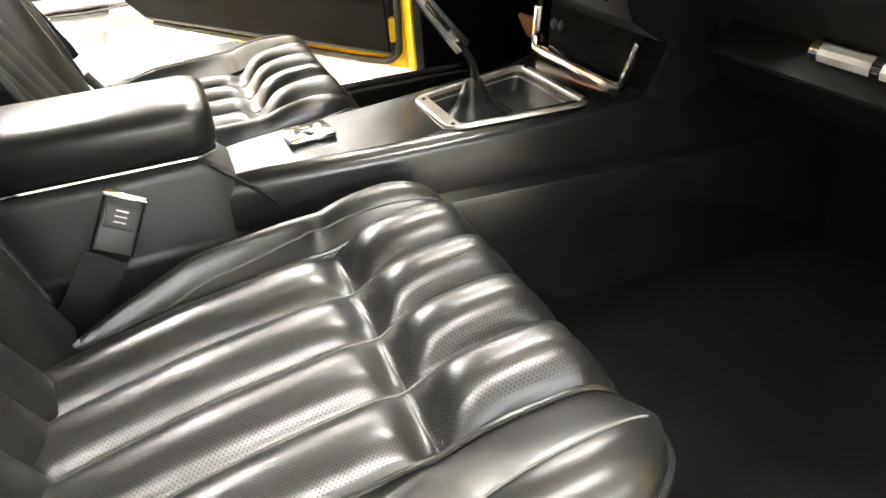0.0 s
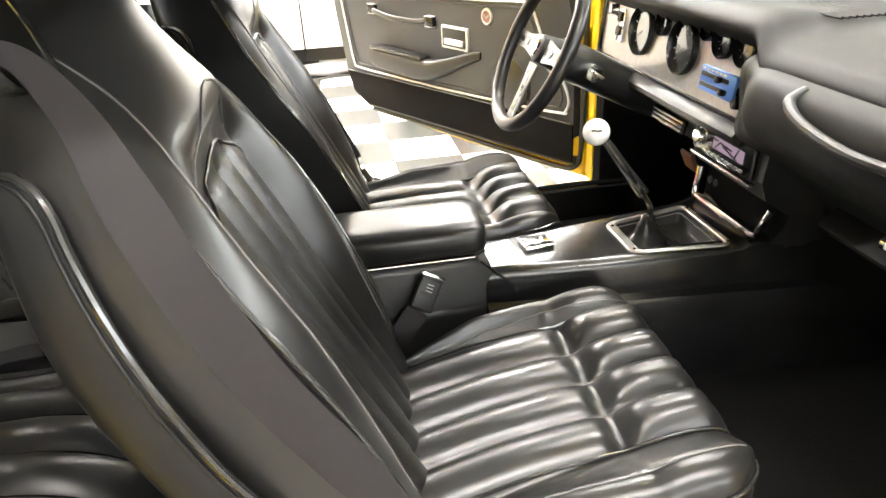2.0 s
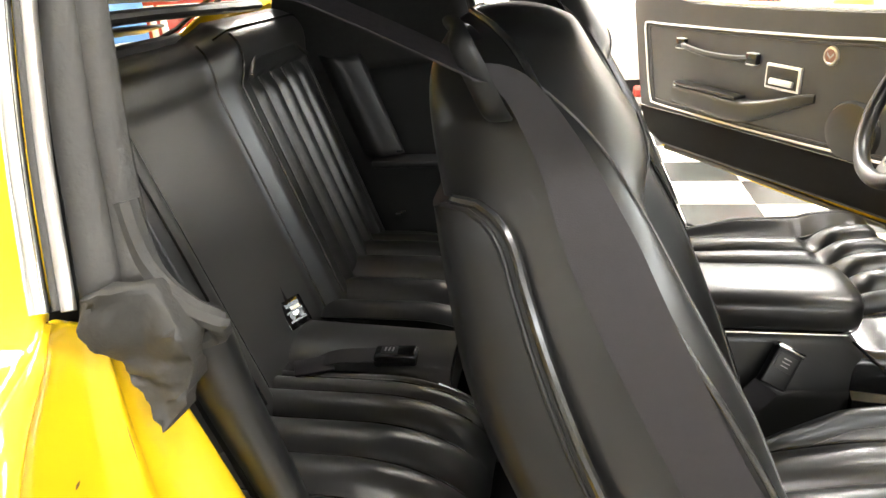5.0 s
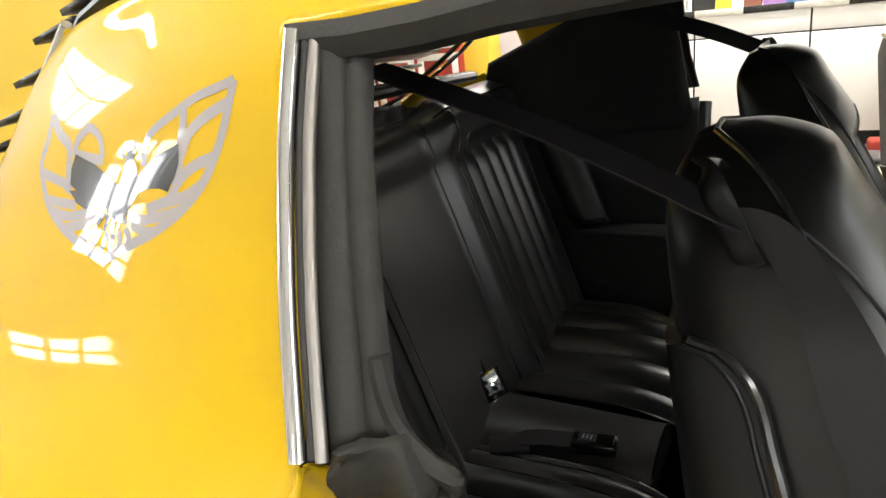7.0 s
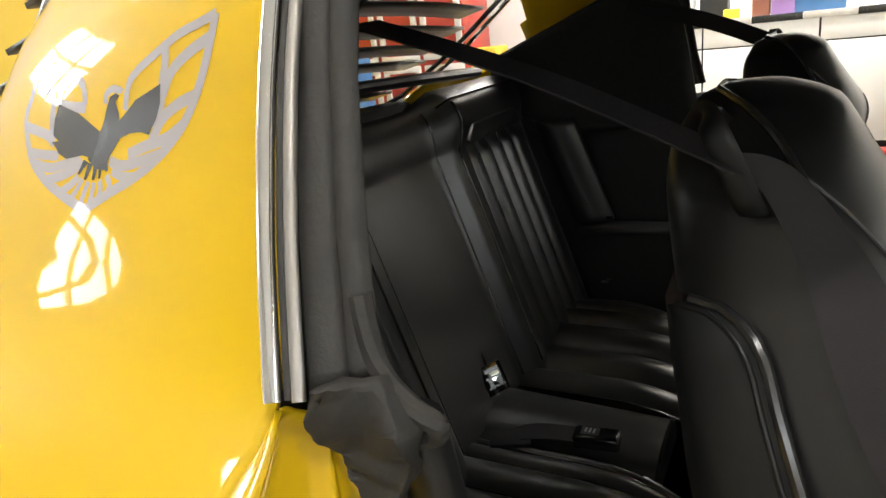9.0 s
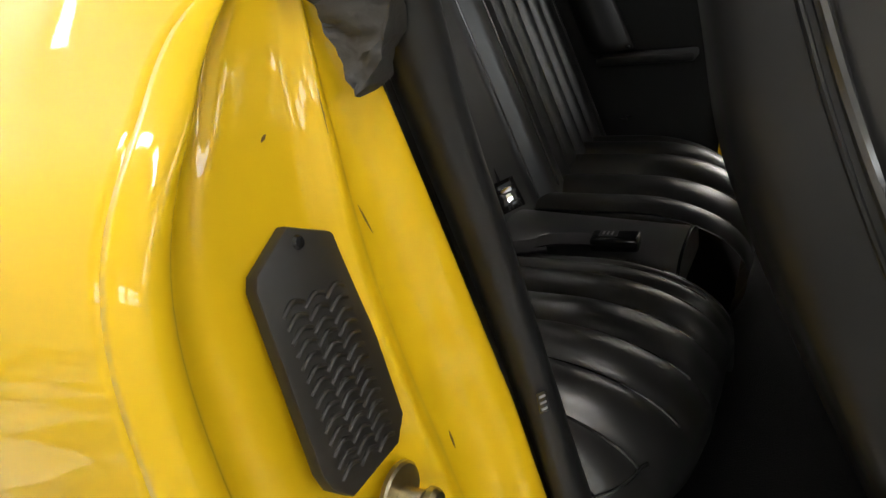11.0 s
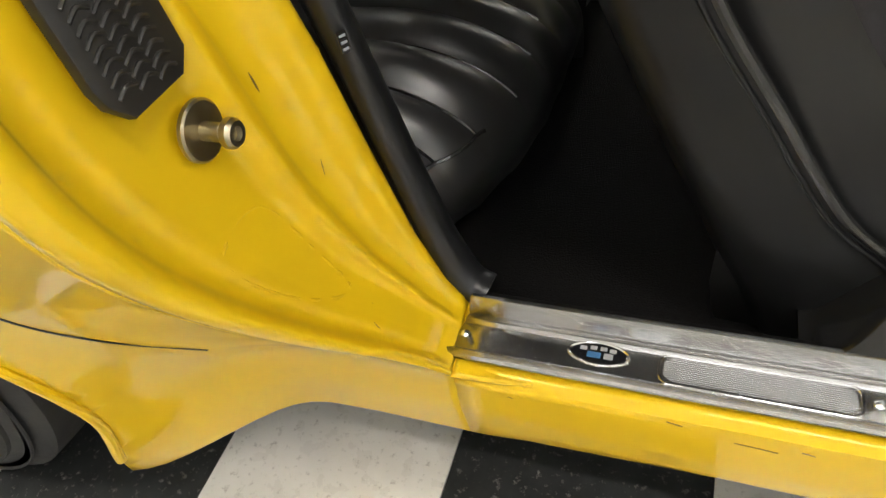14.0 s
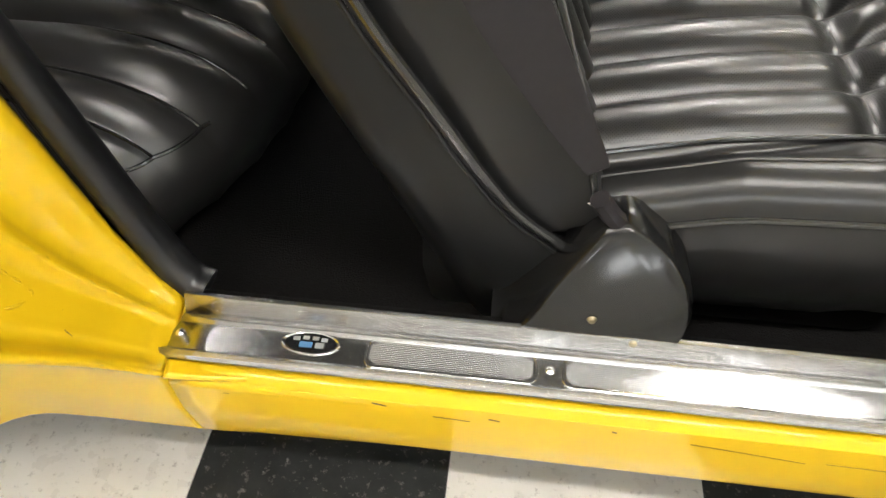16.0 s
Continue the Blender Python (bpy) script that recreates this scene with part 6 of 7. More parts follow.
# in the door's own frame: x from the hinge to the latch, y up, z away from the cabin is -z of the face
NZ = -1 if (DF.to_3x3() @ Vector((0, 0, 1))).dot(Vector((-0.9, -0.44, 0))) < 0 else 1


def D(x, y, d=0.0):
    """A point of the door: x from the hinge, y height, d proud of the inner panel."""
    return Vector((x, y, NZ * d))


def dm(x, y, d=0.0):
    """A pose on the door whose z stands out from the inner panel."""
    return Matrix.Translation(D(x, y, d)) @ (Matrix() if NZ > 0 else Matrix.Diagonal((1, 1, -1, 1)))


def door_plate(name, outline, d0, d1, material, parent=None, label="", bevel=0.0):
    bm = B(); plate(bm, outline, dm(0, 0, d0), d1 - d0, bevel)
    return part(name, bm, material, parent or DOOR, label)


outer = [(-0.06, 0.262), (0.5, 0.24), (1.20, 0.222), (1.32, 0.27), (1.37, 0.40), (1.42, 0.60), (1.46, 0.80), (1.42, 0.865), (1.30, 0.84), (0.9, 0.815), (0.1, 0.832), (-0.02, 0.84), (-0.06, 0.6)]
bm = B(); plate(bm, outer, dm(0, 0, -0.13), 0.102, 0.012)
DOOR = part("door", bm, YELLOW, None, "open yellow coupe door with grey-black vinyl inner panel")
DOOR.parent = CAR
DOOR.matrix_basis = Matrix.Translation((0, 0, -0.13)) @ DF
inner = [(-0.035, 0.30), (0.5, 0.278), (1.19, 0.25), (1.31, 0.29), (1.355, 0.40), (1.40, 0.60), (1.445, 0.79), (1.425, 0.852), (1.36, 0.845), (1.30, 0.826), (1.0, 0.81), (0.6, 0.812), (0.12, 0.828), (0.02, 0.82), (-0.02, 0.7)]
door_plate("inner_panel", inner, -0.028, 0.0, TRIM_GREY, label="grey-black vinyl inner door panel", bevel=0.006)
lowerp = [(-0.033, 0.31), (0.5, 0.288), (1.18, 0.262), (1.30, 0.30), (1.345, 0.385), (0.7, 0.408), (-0.03, 0.428)]
door_plate("lower_carpet", lowerp, 0.0, 0.006, CARPET, label="black carpet along the door's foot", bevel=0.002)
bm = B(); tube(bm, [D(p.x, p.y, 0.008) for p in smooth_path([(1.35, 0.388, 0), (0.7, 0.412, 0), (-0.03, 0.432, 0)], 8)], 0.004, 6)
part("carpet_welt", bm, PIPING, DOOR)
loop = [(0.02, 0.455), (0.25, 0.440), (0.6, 0.425), (1.0, 0.415), (1.24, 0.412), (1.275, 0.425), (1.30, 0.50), (1.335, 0.66), (1.343, 0.71), (1.325, 0.727), (1.2, 0.728), (0.8, 0.737), (0.4, 0.750), (0.19, 0.760), (0.15, 0.745), (0.09, 0.64), (0.02, 0.56), (-0.012, 0.50), (0.0, 0.465)]
lp = smooth_path([(x, y, 0) for x, y in loop], 6, True)
bm = B(); tube(bm, [D(p.x, p.y, 0.004) for p in lp], 0.0042, 8, True)
part("chrome_moulding", bm, BRIGHT_TRIM, DOOR, "thin chrome moulding round the panel")
bm = B(); tube(bm, [D(0.66 + (p.x - 0.66) * 0.955, 0.585 + (p.y - 0.585) * 0.90, 0.001) for p in lp], 0.0035, 6, True)
part("embossed_line", bm, TRIM_GREY, DOOR)
bm = B(); tube(bm, [D(p.x, p.y, -0.006) for p in smooth_path([(1.43, 0.862, 0), (1.36, 0.852, 0), (1.29, 0.834, 0), (1.0, 0.818, 0), (0.6, 0.82, 0), (0.1, 0.838, 0)], 8)], 0.007, 8)
part("window_felt", bm, ALUMINIUM, DOOR, "bright strip along the window slot")
# pull handle
bm = B(); tube(bm, [D(p.x, p.y, p.z) for p in smooth_path([(1.075, 0.667, 0.004), (1.03, 0.662, 0.022), (0.90, 0.652, 0.032), (0.75, 0.652, 0.028), (0.68, 0.657, 0.006)], 6)], 0.011, 8, flat=0.8)
ph = part("pull_strap", bm, VINYL, DOOR, "black vinyl pull strap")
for x, y in ((1.075, 0.668), (0.675, 0.657)):
    bm = B(); box(bm, (0, 0, 0), (0.055, 0.034, 0.02), 0.005); bmesh.ops.transform(bm, matrix=dm(x, y, 0.01), verts=bm.verts)
    part("strap_end", bm, PLASTIC_GLOSS, DOOR)
    for dy in (-0.018, 0.018):
        bm = B(); box(bm, (0, 0, 0), (0.04, 0.003, 0.021), 0.001); bmesh.ops.transform(bm, matrix=dm(x, y + dy, 0.0105), verts=bm.verts)
        part("end_trim", bm, BRIGHT_TRIM, DOOR)
# release handle
bm = B(); box(bm, (0, 0, 0), (0.15, 0.078, 0.012), 0.004); bmesh.ops.transform(bm, matrix=dm(0.535, 0.615, 0.004), verts=bm.verts)
hb = part("release_bezel", bm, BRIGHT_TRIM, DOOR, "chrome framed door release")
bm = B(); box(bm, (0, 0, 0), (0.132, 0.062, 0.004), 0.002); bmesh.ops.transform(bm, matrix=dm(0.535, 0.615, 0.010), verts=bm.verts)
part("release_cup", bm, BLACKMAT, DOOR)
bm = B(); box(bm, (0, 0, 0), (0.10, 0.02, 0.012), 0.004); bmesh.ops.transform(bm, matrix=dm(0.53, 0.602, 0.016), verts=bm.verts)
part("release_lever", bm, BRIGHT_TRIM, DOOR)
# arm rest
rings = []
for x, zc, hh, dd in ((1.07, 0.492, 0.030, 0.030), (1.06, 0.490, 0.038, 0.055), (1.0, 0.488, 0.042, 0.062), (0.75, 0.486, 0.044, 0.064), (0.66, 0.488, 0.042, 0.060), (0.58, 0.510, 0.034, 0.050), (0.50, 0.540, 0.025, 0.036), (0.43, 0.565, 0.020, 0.022), (0.40, 0.572, 0.014, 0.010)):
    rings.append([D(x, zc + hh * (0.9 * sy), dd * (0.5 + 0.5 * sx) - 0.004) for sx, sy in ((math.copysign(abs(math.cos(t)) ** 0.6, math.cos(t)), math.copysign(abs(math.sin(t)) ** 0.6, math.sin(t))) for t in (2 * math.pi * k / 20 for k in range(20)))])
bm = B(); loft(bm, rings)
ar = part("armrest", bm, VINYL, DOOR, "padded black vinyl armrest", sharp=50)
bm = B(); box(bm, (0, 0, 0), (0.36, 0.012, 0.05), 0.005); bmesh.ops.transform(bm, matrix=dm(0.87, 0.530, 0.032), verts=bm.verts)
part("armrest_pad", bm, LEATHER, DOOR)
# speaker cover and emblem
bm = B(); lathe(bm, [(0.0001, 0.016), (0.07, 0.015), (0.088, 0.010), (0.095, 0.0)], dm(0.25, 0.505, 0.0) @ Matrix.Diagonal((1.0, 0.92, 1, 1)), 30)
part("speaker_cover", bm, PLASTIC, DOOR)
bm = B(); lathe(bm, [(0.0001, 0.005), (0.018, 0.005), (0.021, 0.0075), (0.026, 0.006), (0.028, 0.0)], dm(0.362, 0.701, 0.0), 26)
em = part("door_emblem", bm, DULL_TRIM, DOOR, "round door emblem")
bm = B(); lathe(bm, [(0.0001, 0.0062), (0.019, 0.0062), (0.0195, 0.004)], dm(0.362, 0.701, 0.0), 26)
part("emblem_face", bm, WALNUT, DOOR)
for sx in (-1, 1):
    bm = B(); plate(bm, [(0, -0.008), (sx * 0.012, 0.003), (sx * 0.012, 0.010), (0, -0.002)], dm(0.362, 0.701, 0.0064), 0.001)
    part("emblem_wing", bm, GREYMETAL, DOOR)
bm = B(); tube(bm, [D(0.995, 0.815, -0.012), D(0.985, 0.845, -0.012)], 0.005, 8)
part("lock_knob", bm, CHROME, DOOR)
# hinge side weatherstrip
bm = B(); tube(bm, [D(p.x, p.y, -0.02) for p in smooth_path([(-0.045, 0.80, 0), (-0.05, 0.55, 0), (-0.045, 0.36, 0), (-0.02, 0.29, 0), (0.1, 0.27, 0), (0.6, 0.255, 0), (1.18, 0.236, 0)], 6)], 0.009, 8)
part("weatherstrip", bm, RUBBER, DOOR)

# ---- front of the car: pillars, windscreen, cowl, fenders
for s in (-1, 1):
    pts = smooth_path([(0.66, s * 0.60, 1.155), (0.80, s * 0.635, 1.04), (1.0, s * 0.675, 0.90), (1.12, s * 0.70, 0.83)], 8)
    bm = B(); tube(bm, [p + Vector((0.012, s * 0.014, 0.004)) for p in pts], 0.028, 12, flat=0.8)
    part("windscreen_pillar", bm, YELLOW, CAR)
    bm = B(); tube(bm, [p + Vector((-0.02, -s * 0.008, -0.006)) for p in pts], 0.034, 12)
    part("pillar_trim", bm, PLASTIC, CAR, "black pillar trim")
    # hinge pillar
    bm = B(); box(bm, (1.17, s * 0.735, 0.54), (0.24, 0.06, 0.56), 0.02)
    hp = part("hinge_pillar", bm, YELLOW, CAR, "yellow hinge pillar")
    for z in (0.36, 0.68):
        bm = B(); box(bm, (1.05, s * 0.775, z), (0.07, 0.04, 0.06), 0.008)
        part("hinge", bm, YELLOW, hp)
    # front fender
    bm = B(); grid(bm, lambda u, v, s=s: Vector((1.12 + 1.0 * u, s * (0.70 + 0.21 * math.sin(min(1, v * 1.6) * math.pi / 2)), 0.775 - 0.02 * u - 0.60 * max(0, v - 0.05) ** 1.2)), 14, 20)
    solid(part("front_fender", bm, YELLOW, CAR, sharp=60), 0.006, 1)
bm = B(); grid(bm, lambda u, v: Vector((0.70 + 0.62 * u, (-0.58 + 1.16 * v) * (1 + 0.16 * u), 1.165 - 0.31 * u + 0.01 * math.sin(math.pi * v))), 10, 16)
ws = part("windscreen", bm, GLASS, CAR)
ws.visible_shadow = False
bm = B(); grid(bm, lambda u, v: Vector((1.45 + 0.9 * u, -0.70 + 1.40 * v, 0.765 + 0.01 * u + 0.035 * math.sin(math.pi * v))), 12, 20)
solid(part("hood", bm, YELLOW, CAR, sharp=60), 0.006, -1)
bm = B(); box(bm, (1.75, 0.0, 0.825), (0.55, 0.36, 0.06), 0.025, None, 3)
part("hood_scoop", bm, YELLOW, CAR)
bm = B(); box(bm, (1.425, 0, 0.775), (0.14, 1.36, 0.03), 0.008)
part("cowl_panel", bm, BLACKMAT, CAR)

# ---- around the rear of the door opening
# black weatherstrip up the jamb
seal = smooth_path([(0.0, -0.650, 0.262), (-0.022, -0.647, 0.275), (-0.045, -0.643, 0.33), (-0.068, -0.646, 0.44), (-0.085, -0.655, 0.549), (-0.100, -0.676, 0.675), (-0.108, -0.703, 0.78), (-0.108, -0.722, 0.85)], 8)
bm = B(); tube(bm, [p + Vector((0.008, 0.010, 0)) for p in seal], 0.021, 14, flat=0.75)
part("door_seal", bm, PLASTIC, CAR, "black rubber door seal")
bm = B(); tube(bm, [p + Vector((-0.012, 0.020, 0)) for p in seal[:-6]], 0.014, 10)
part("pinch_trim", bm, PLASTIC, CAR)
# wide worn gasket on the lock pillar and along the roof rail
def gasket(u, v):
    """u from the belt line up and then forward, v across the rubber."""
    path = [(-0.136, -0.752, 0.880), (-0.154, -0.716, 0.96), (-0.166, -0.680, 1.045), (-0.166, -0.662, 1.108)]
    inner = [(-0.108, -0.726, 0.885), (-0.124, -0.698, 0.96), (-0.134, -0.672, 1.04), (-0.138, -0.648, 1.108)]
    def at(rows, t):
        s = t * (len(rows) - 1); i = min(int(s), len(rows) - 2)
        return Vector(rows[i]).lerp(Vector(rows[i + 1]), s - i)
    p = at(path, u).lerp(at(inner, u), v)
    p += Vector((0.55, -0.83, 0)) * (0.003 * math.sin(math.pi * min(1, v * 1.5)) - 0.004 * math.exp(-((v - 0.55) / 0.06) ** 2) + 0.004 * math.sin(math.pi * max(0, v - 0.6) / 0.4))
    return p
bm = B(); grid(bm, gasket, 24, 30)
solid(part("pillar_gasket", bm, RUBBER, CAR, "wide worn grey-black rubber window gasket", sharp=70), 0.004, 1)
bm = B(); grid(bm, mirrored(gasket), 24, 30)
solid(part("pillar_gasket", bm, RUBBER, CAR, "wide worn grey-black rubber window gasket", sharp=70), 0.004, -1)
bm = B(); tube(bm, [Vector((p.x + 0.008, -p.y - 0.010, p.z)) for p in seal], 0.022, 12)
part("door_seal", bm, PLASTIC, CAR, "black rubber door seal")
bm = B(); tube(bm, [Vector((p.x - 0.03, -p.y, p.z)) for p in seal], 0.03, 12)
part("pinch_trim", bm, PLASTIC, CAR)
rail = [roof(k / 20, 0.0) for k in range(21)]
bm = B()
rings = []
for p in rail:
    q = p + Vector((0, 0.012, -0.002))
    f = 0.68
    rings.append([q + Vector((0, dy, dz * f)) for dy, dz in ((-0.014, 0.004), (-0.018, -0.010), (-0.012, -0.028), (0.002, -0.034), (0.03, -0.030), (0.05, -0.012), (0.04, 0.004))])
loft(bm, rings)
part("roof_rail_gasket", bm, RUBBER, CAR, "grey-black rubber roof rail weatherstrip", sharp=40)
bm = B(); loft(bm, [[Vector((q.x, -q.y, q.z)) for q in r] for r in rings])
part("roof_rail_gasket", bm, RUBBER, CAR, sharp=40)
# lower torn piece
torn = [(-0.130, 0.888), (-0.138, 0.872), (-0.135, 0.856), (-0.130, 0.842), (-0.123, 0.834), (-0.119, 0.824), (-0.117, 0.806), (-0.110, 0.794), (-0.102, 0.800), (-0.097, 0.814), (-0.090, 0.822), (-0.085, 0.838), (-0.082, 0.856), (-0.088, 0.868), (-0.098, 0.888), (-0.115, 0.894)]
bm = B()
for lay in (0, 1):
    vs = []
    for x, z in torn:
        y = -0.742 - 0.014 * lay + 0.42 * (x + 0.115) - 0.35 * (z - 0.88) * 0.3 + 0.004 * math.sin(90 * x + 60 * z)
        vs.append(bm.verts.new((x, y, z)))
    if lay == 0:
        low = vs
f1, f2 = bm.faces.new(low), bm.faces.new(vs[::-1])
for i in range(len(low)):
    bm.faces.new((low[i], low[(i + 1) % len(low)], vs[(i + 1) % len(low)], vs[i]))
bmesh.ops.bevel(bm, geom=[e for e in bm.edges if all(v in vs for v in e.verts)], offset=0.004, segments=2, affect="EDGES", profile=0.5)
bmesh.ops.triangulate(bm, faces=[f for f in bm.faces if len(f.verts) > 5])
bmesh.ops.subdivide_edges(bm, edges=bm.edges[:], cuts=3, use_grid_fill=True)
for v in bm.verts:
    v.co.y += 0.010 * noise.noise(v.co * 38) - 0.008 * abs(noise.noise(v.co * 90))
part("torn_seal_end", bm, RUBBER, CAR, "torn crumbling rubber seal end", sharp=50)
bm = B(); tube(bm, smooth_path([(-0.116, -0.722, 0.93), (-0.107, -0.728, 0.89), (-0.090, -0.728, 0.868), (-0.076, -0.724, 0.856), (-0.080, -0.72, 0.846), (-0.094, -0.722, 0.842)], 6), 0.007, 8)
part("seal_lip", bm, RUBBER, CAR)
# chrome reveal moulding beside the gasket
bm = B()
mp = smooth_path([(-0.152, -0.772, 0.884), (-0.170, -0.736, 0.96), (-0.182, -0.698, 1.045), (-0.183, -0.671, 1.112)], 10)
for off, r, mt, lab in ((0.0045, 0.0054, CHROME, "bright chrome window moulding"), (0.0125, 0.0036, RUBBER, "dark rubber groove filler"), (0.0185, 0.0040, DULL_TRIM, "dull metal inner moulding")):
    bm = B(); tube(bm, [p + Vector((off, off * 0.35 + (0.0025 if mt == RUBBER else 0), 0)) for p in mp], r, 12)
    part("reveal_moulding", bm, mt, CAR, lab)

# louvred vent plate and striker on the jamb
VP = frame_of((-0.1225, -0.790, 0.655), (0.02, 1, -0.05), (-0.17, 0, 0.985))
VO = [(-0.040, 0.072), (-0.011, 0.087), (0.022, 0.072), (0.0265, 0.063), (0.028, -0.048), (0.016, -0.061), (-0.030, -0.063), (-0.042, -0.050), (-0.045, -0.038), (-0.0435, 0.065)]
VENT_BLACK = mat("vent_plastic", (0.022, 0.02, 0.017), 0.42, vary=0.15, scale=40)
VT = thing("pressure_vent", "black plastic louvred pressure relief vent in the door jamb", "air vent", (-0.12, -0.79, 0.60))
if (VP.to_3x3() @ Vector((0, 0, 1))).x < 0:
    VP = VP @ Matrix.Diagonal((1, 1, -1, 1))
bm = B(); plate(bm, VO, VP @ Matrix.Translation((0, 0, -0.004)), 0.008, 0.0022)
part("plate", bm, VENT_BLACK, VT)
for col in (-0.026, -0.010, 0.006):
    for k in range(14):
        y = 0.048 - 0.0074 * k - 0.15 * (col + 0.01)
        bm = B(); tube(bm, smooth_path([VP @ Vector((col - 0.008, y - 0.0035, 0.0034)), VP @ Vector((col, y + 0.001, 0.0044)), VP @ Vector((col + 0.008, y - 0.002, 0.0034))], 4), 0.0016, 6)
        part("louvre", bm, VENT_BLACK, VT)
bm = B(); lathe(bm, [(0.0001, 0.0022), (0.003, 0.0018), (0.0042, 0.0)], VP @ Matrix.Translation((-0.008, 0.077, 0.004)), 12)
part("screw", bm, PLASTIC_GLOSS, VT)
STK = thing("door_striker", "zinc plated door striker bolt with washer on the jamb", "striker", (-0.11, -0.782, 0.557))
SM = Matrix.Translation((-0.1175, -0.778, 0.553)) @ Matrix.Rotation(radians(90), 4, "Y") @ Matrix.Diagonal((0.82, 0.82, 0.72, 1))
bm = B(); lathe(bm, [(0.0001, 0.006), (0.024, 0.006), (0.026, 0.004), (0.026, 0.0)], SM, 28)
part("washer", bm, ZINC, STK)
bm = B(); lathe(bm, [(0.008, 0.006), (0.008, 0.024), (0.0075, 0.026), (0.010, 0.028), (0.0125, 0.031), (0.0125, 0.037), (0.010, 0.041), (0.006, 0.041), (0.005, 0.036), (0.0001, 0.036)], SM, 24)
part("bolt", bm, ZINC, STK)

# chips and scratches on the jamb and rocker
JAMB_POINTS = [jamb(i / 50, j / 50) for i in range(51) for j in range(51)]


def on_jamb(y, z, lift):
    """The point of the jamb nearest to y and z, lifted forward."""
    best = min(JAMB_POINTS, key=lambda p: (p.y - y) ** 2 + (p.z - z) ** 2)
    return Vector((best.x + lift, y, z))


press = [on_jamb(p.x, p.y, -0.00115) for p in smooth_path([(-0.775, 0.478, 0), (-0.805, 0.474, 0), (-0.815, 0.462, 0), (-0.802, 0.425, 0), (-0.775, 0.385, 0), (-0.745, 0.362, 0), (-0.737, 0.372, 0), (-0.745, 0.415, 0), (-0.757, 0.465, 0)], 6, True)]
bm = B(); tube(bm, press, 0.0014, 8, True)
part("pressed_outline", bm, YELLOW, CAR)
CHIP = mat("chipped_primer", (0.16, 0.09, 0.02), 0.8)
for y0, z0, y1, z1, r in ((-0.723, 0.562, -0.722, 0.546, 0.0013), (-0.712, 0.400, -0.713, 0.378, 0.0007), (-0.735, 0.340, -0.744, 0.328, 0.0008), (-0.789, 0.783, -0.785, 0.786, 0.0014), (-0.745, 0.733, -0.739, 0.713, 0.0009), (-0.754, 0.801, -0.757, 0.776, 0.0006), (-0.748, 0.790, -0.750, 0.778, 0.0005), (-0.748, 0.338, -0.752, 0.326, 0.0011), (-0.700, 0.47, -0.702, 0.455, 0.0008)):
    bm = B(); tube(bm, [on_jamb(y0, z0, 0.0003).lerp(on_jamb(y1, z1, 0.0003), t / 4) for t in range(5)], lambda t, r=r: r * 0.6 * (0.3 + 0.7 * math.sin(math.pi * min(1, max(0, t)))), 6)
    part("paint_chip", bm, CHIP, CAR)
for x0, z0, x1, z1, r in ((0.193, 0.243, 0.206, 0.240, 0.001), (0.249, 0.230, 0.283, 0.228, 0.0007), (0.48, 0.231, 0.583, 0.219, 0.0006), (0.60, 0.222, 0.70, 0.219, 0.0006), (0.30, 0.236, 0.31, 0.234, 0.0009), (0.41, 0.238, 0.414, 0.237, 0.0012), (0.05, 0.232, 0.056, 0.231, 0.0011)):
    bm = B(); tube(bm, [(x0, -0.7382, z0), ((x0 + x1) / 2, -0.7384, (z0 + z1) / 2 + 0.0006), (x1, -0.7382, z1)], r * 0.55, 5)
    part("paint_scratch", bm, CHIP, CAR)

# bird decal on the sail panel
def on_sail(x, z, lift):
    lo, hi = 0.13, 0.45
    for _ in range(24):
        mid = (lo + hi) / 2
        if skin_at(x, mid).z > z:
            lo = mid
        else:
            hi = mid
    p = skin_at(x, lo)
    a, b = skin_at(x, lo + 0.01) - p, skin_at(x - 0.01, lo) - p
    n = a.cross(b).normalized()
    if n.y > 0:
        n = -n
    return p + n * lift


def decal(name, outline, material, parent, lift):
    """A thin film on the sail panel, from an outline in x and z."""
    bm = B()
    vs = [bm.verts.new((x, z, 0)) for x, z in outline]
    f = bm.faces.new(vs)
    bmesh.ops.triangulate(bm, faces=[f])
    bmesh.ops.subdivide_edges(bm, edges=bm.edges[:], cuts=3, use_grid_fill=True)
    for v in bm.verts:
        v.co = on_sail(v.co.x, v.co.y, lift)
    return part(name, bm, material, parent, sharp=80)


def band(name, pts, w, material, parent, lift):
    p = smooth_path([(x, z, 0) for x, z in pts], 6)
    bm = B()
    rows = []
    for i, q in enumerate(p):
        t = (p[min(i + 1, len(p) - 1)] - p[max(i - 1, 0)]).normalized()
        k = i / (len(p) - 1)
        ww = w * (1.0 if callable(w) is False else 1)
        s = Vector((-t.y, t.x, 0)) * ww / 2
        rows.append((bm.verts.new(on_sail((q + s).x, (q + s).y, lift)), bm.verts.new(on_sail((q - s).x, (q - s).y, lift))))
    for a, b in zip(rows, rows[1:]):
        bm.faces.new((a[0], b[0], b[1], a[1]))
    return part(name, bm, material, parent, sharp=80)


BD = thing("bird_decal", "silver and black bird with raised wings, decal on yellow paint", "decal", (-0.36, -0.69, 1.0))


BX, BZ = (0.12174, 0.03235, -0.56602, -0.00856, -0.00732, -0.00234), (0.00264, -0.0429, 1.1053, -0.00079, 0.00201, 0.00013)


def bird(u, v):
    """From the decal's own drawing (10 cm to a unit or so, v down) to x and z on the bowed panel."""
    w = (u, v, 1, u * u, u * v, v * v)
    return (sum(a * b for a, b in zip(BX, w)), sum(a * b for a, b in zip(BZ, w)))


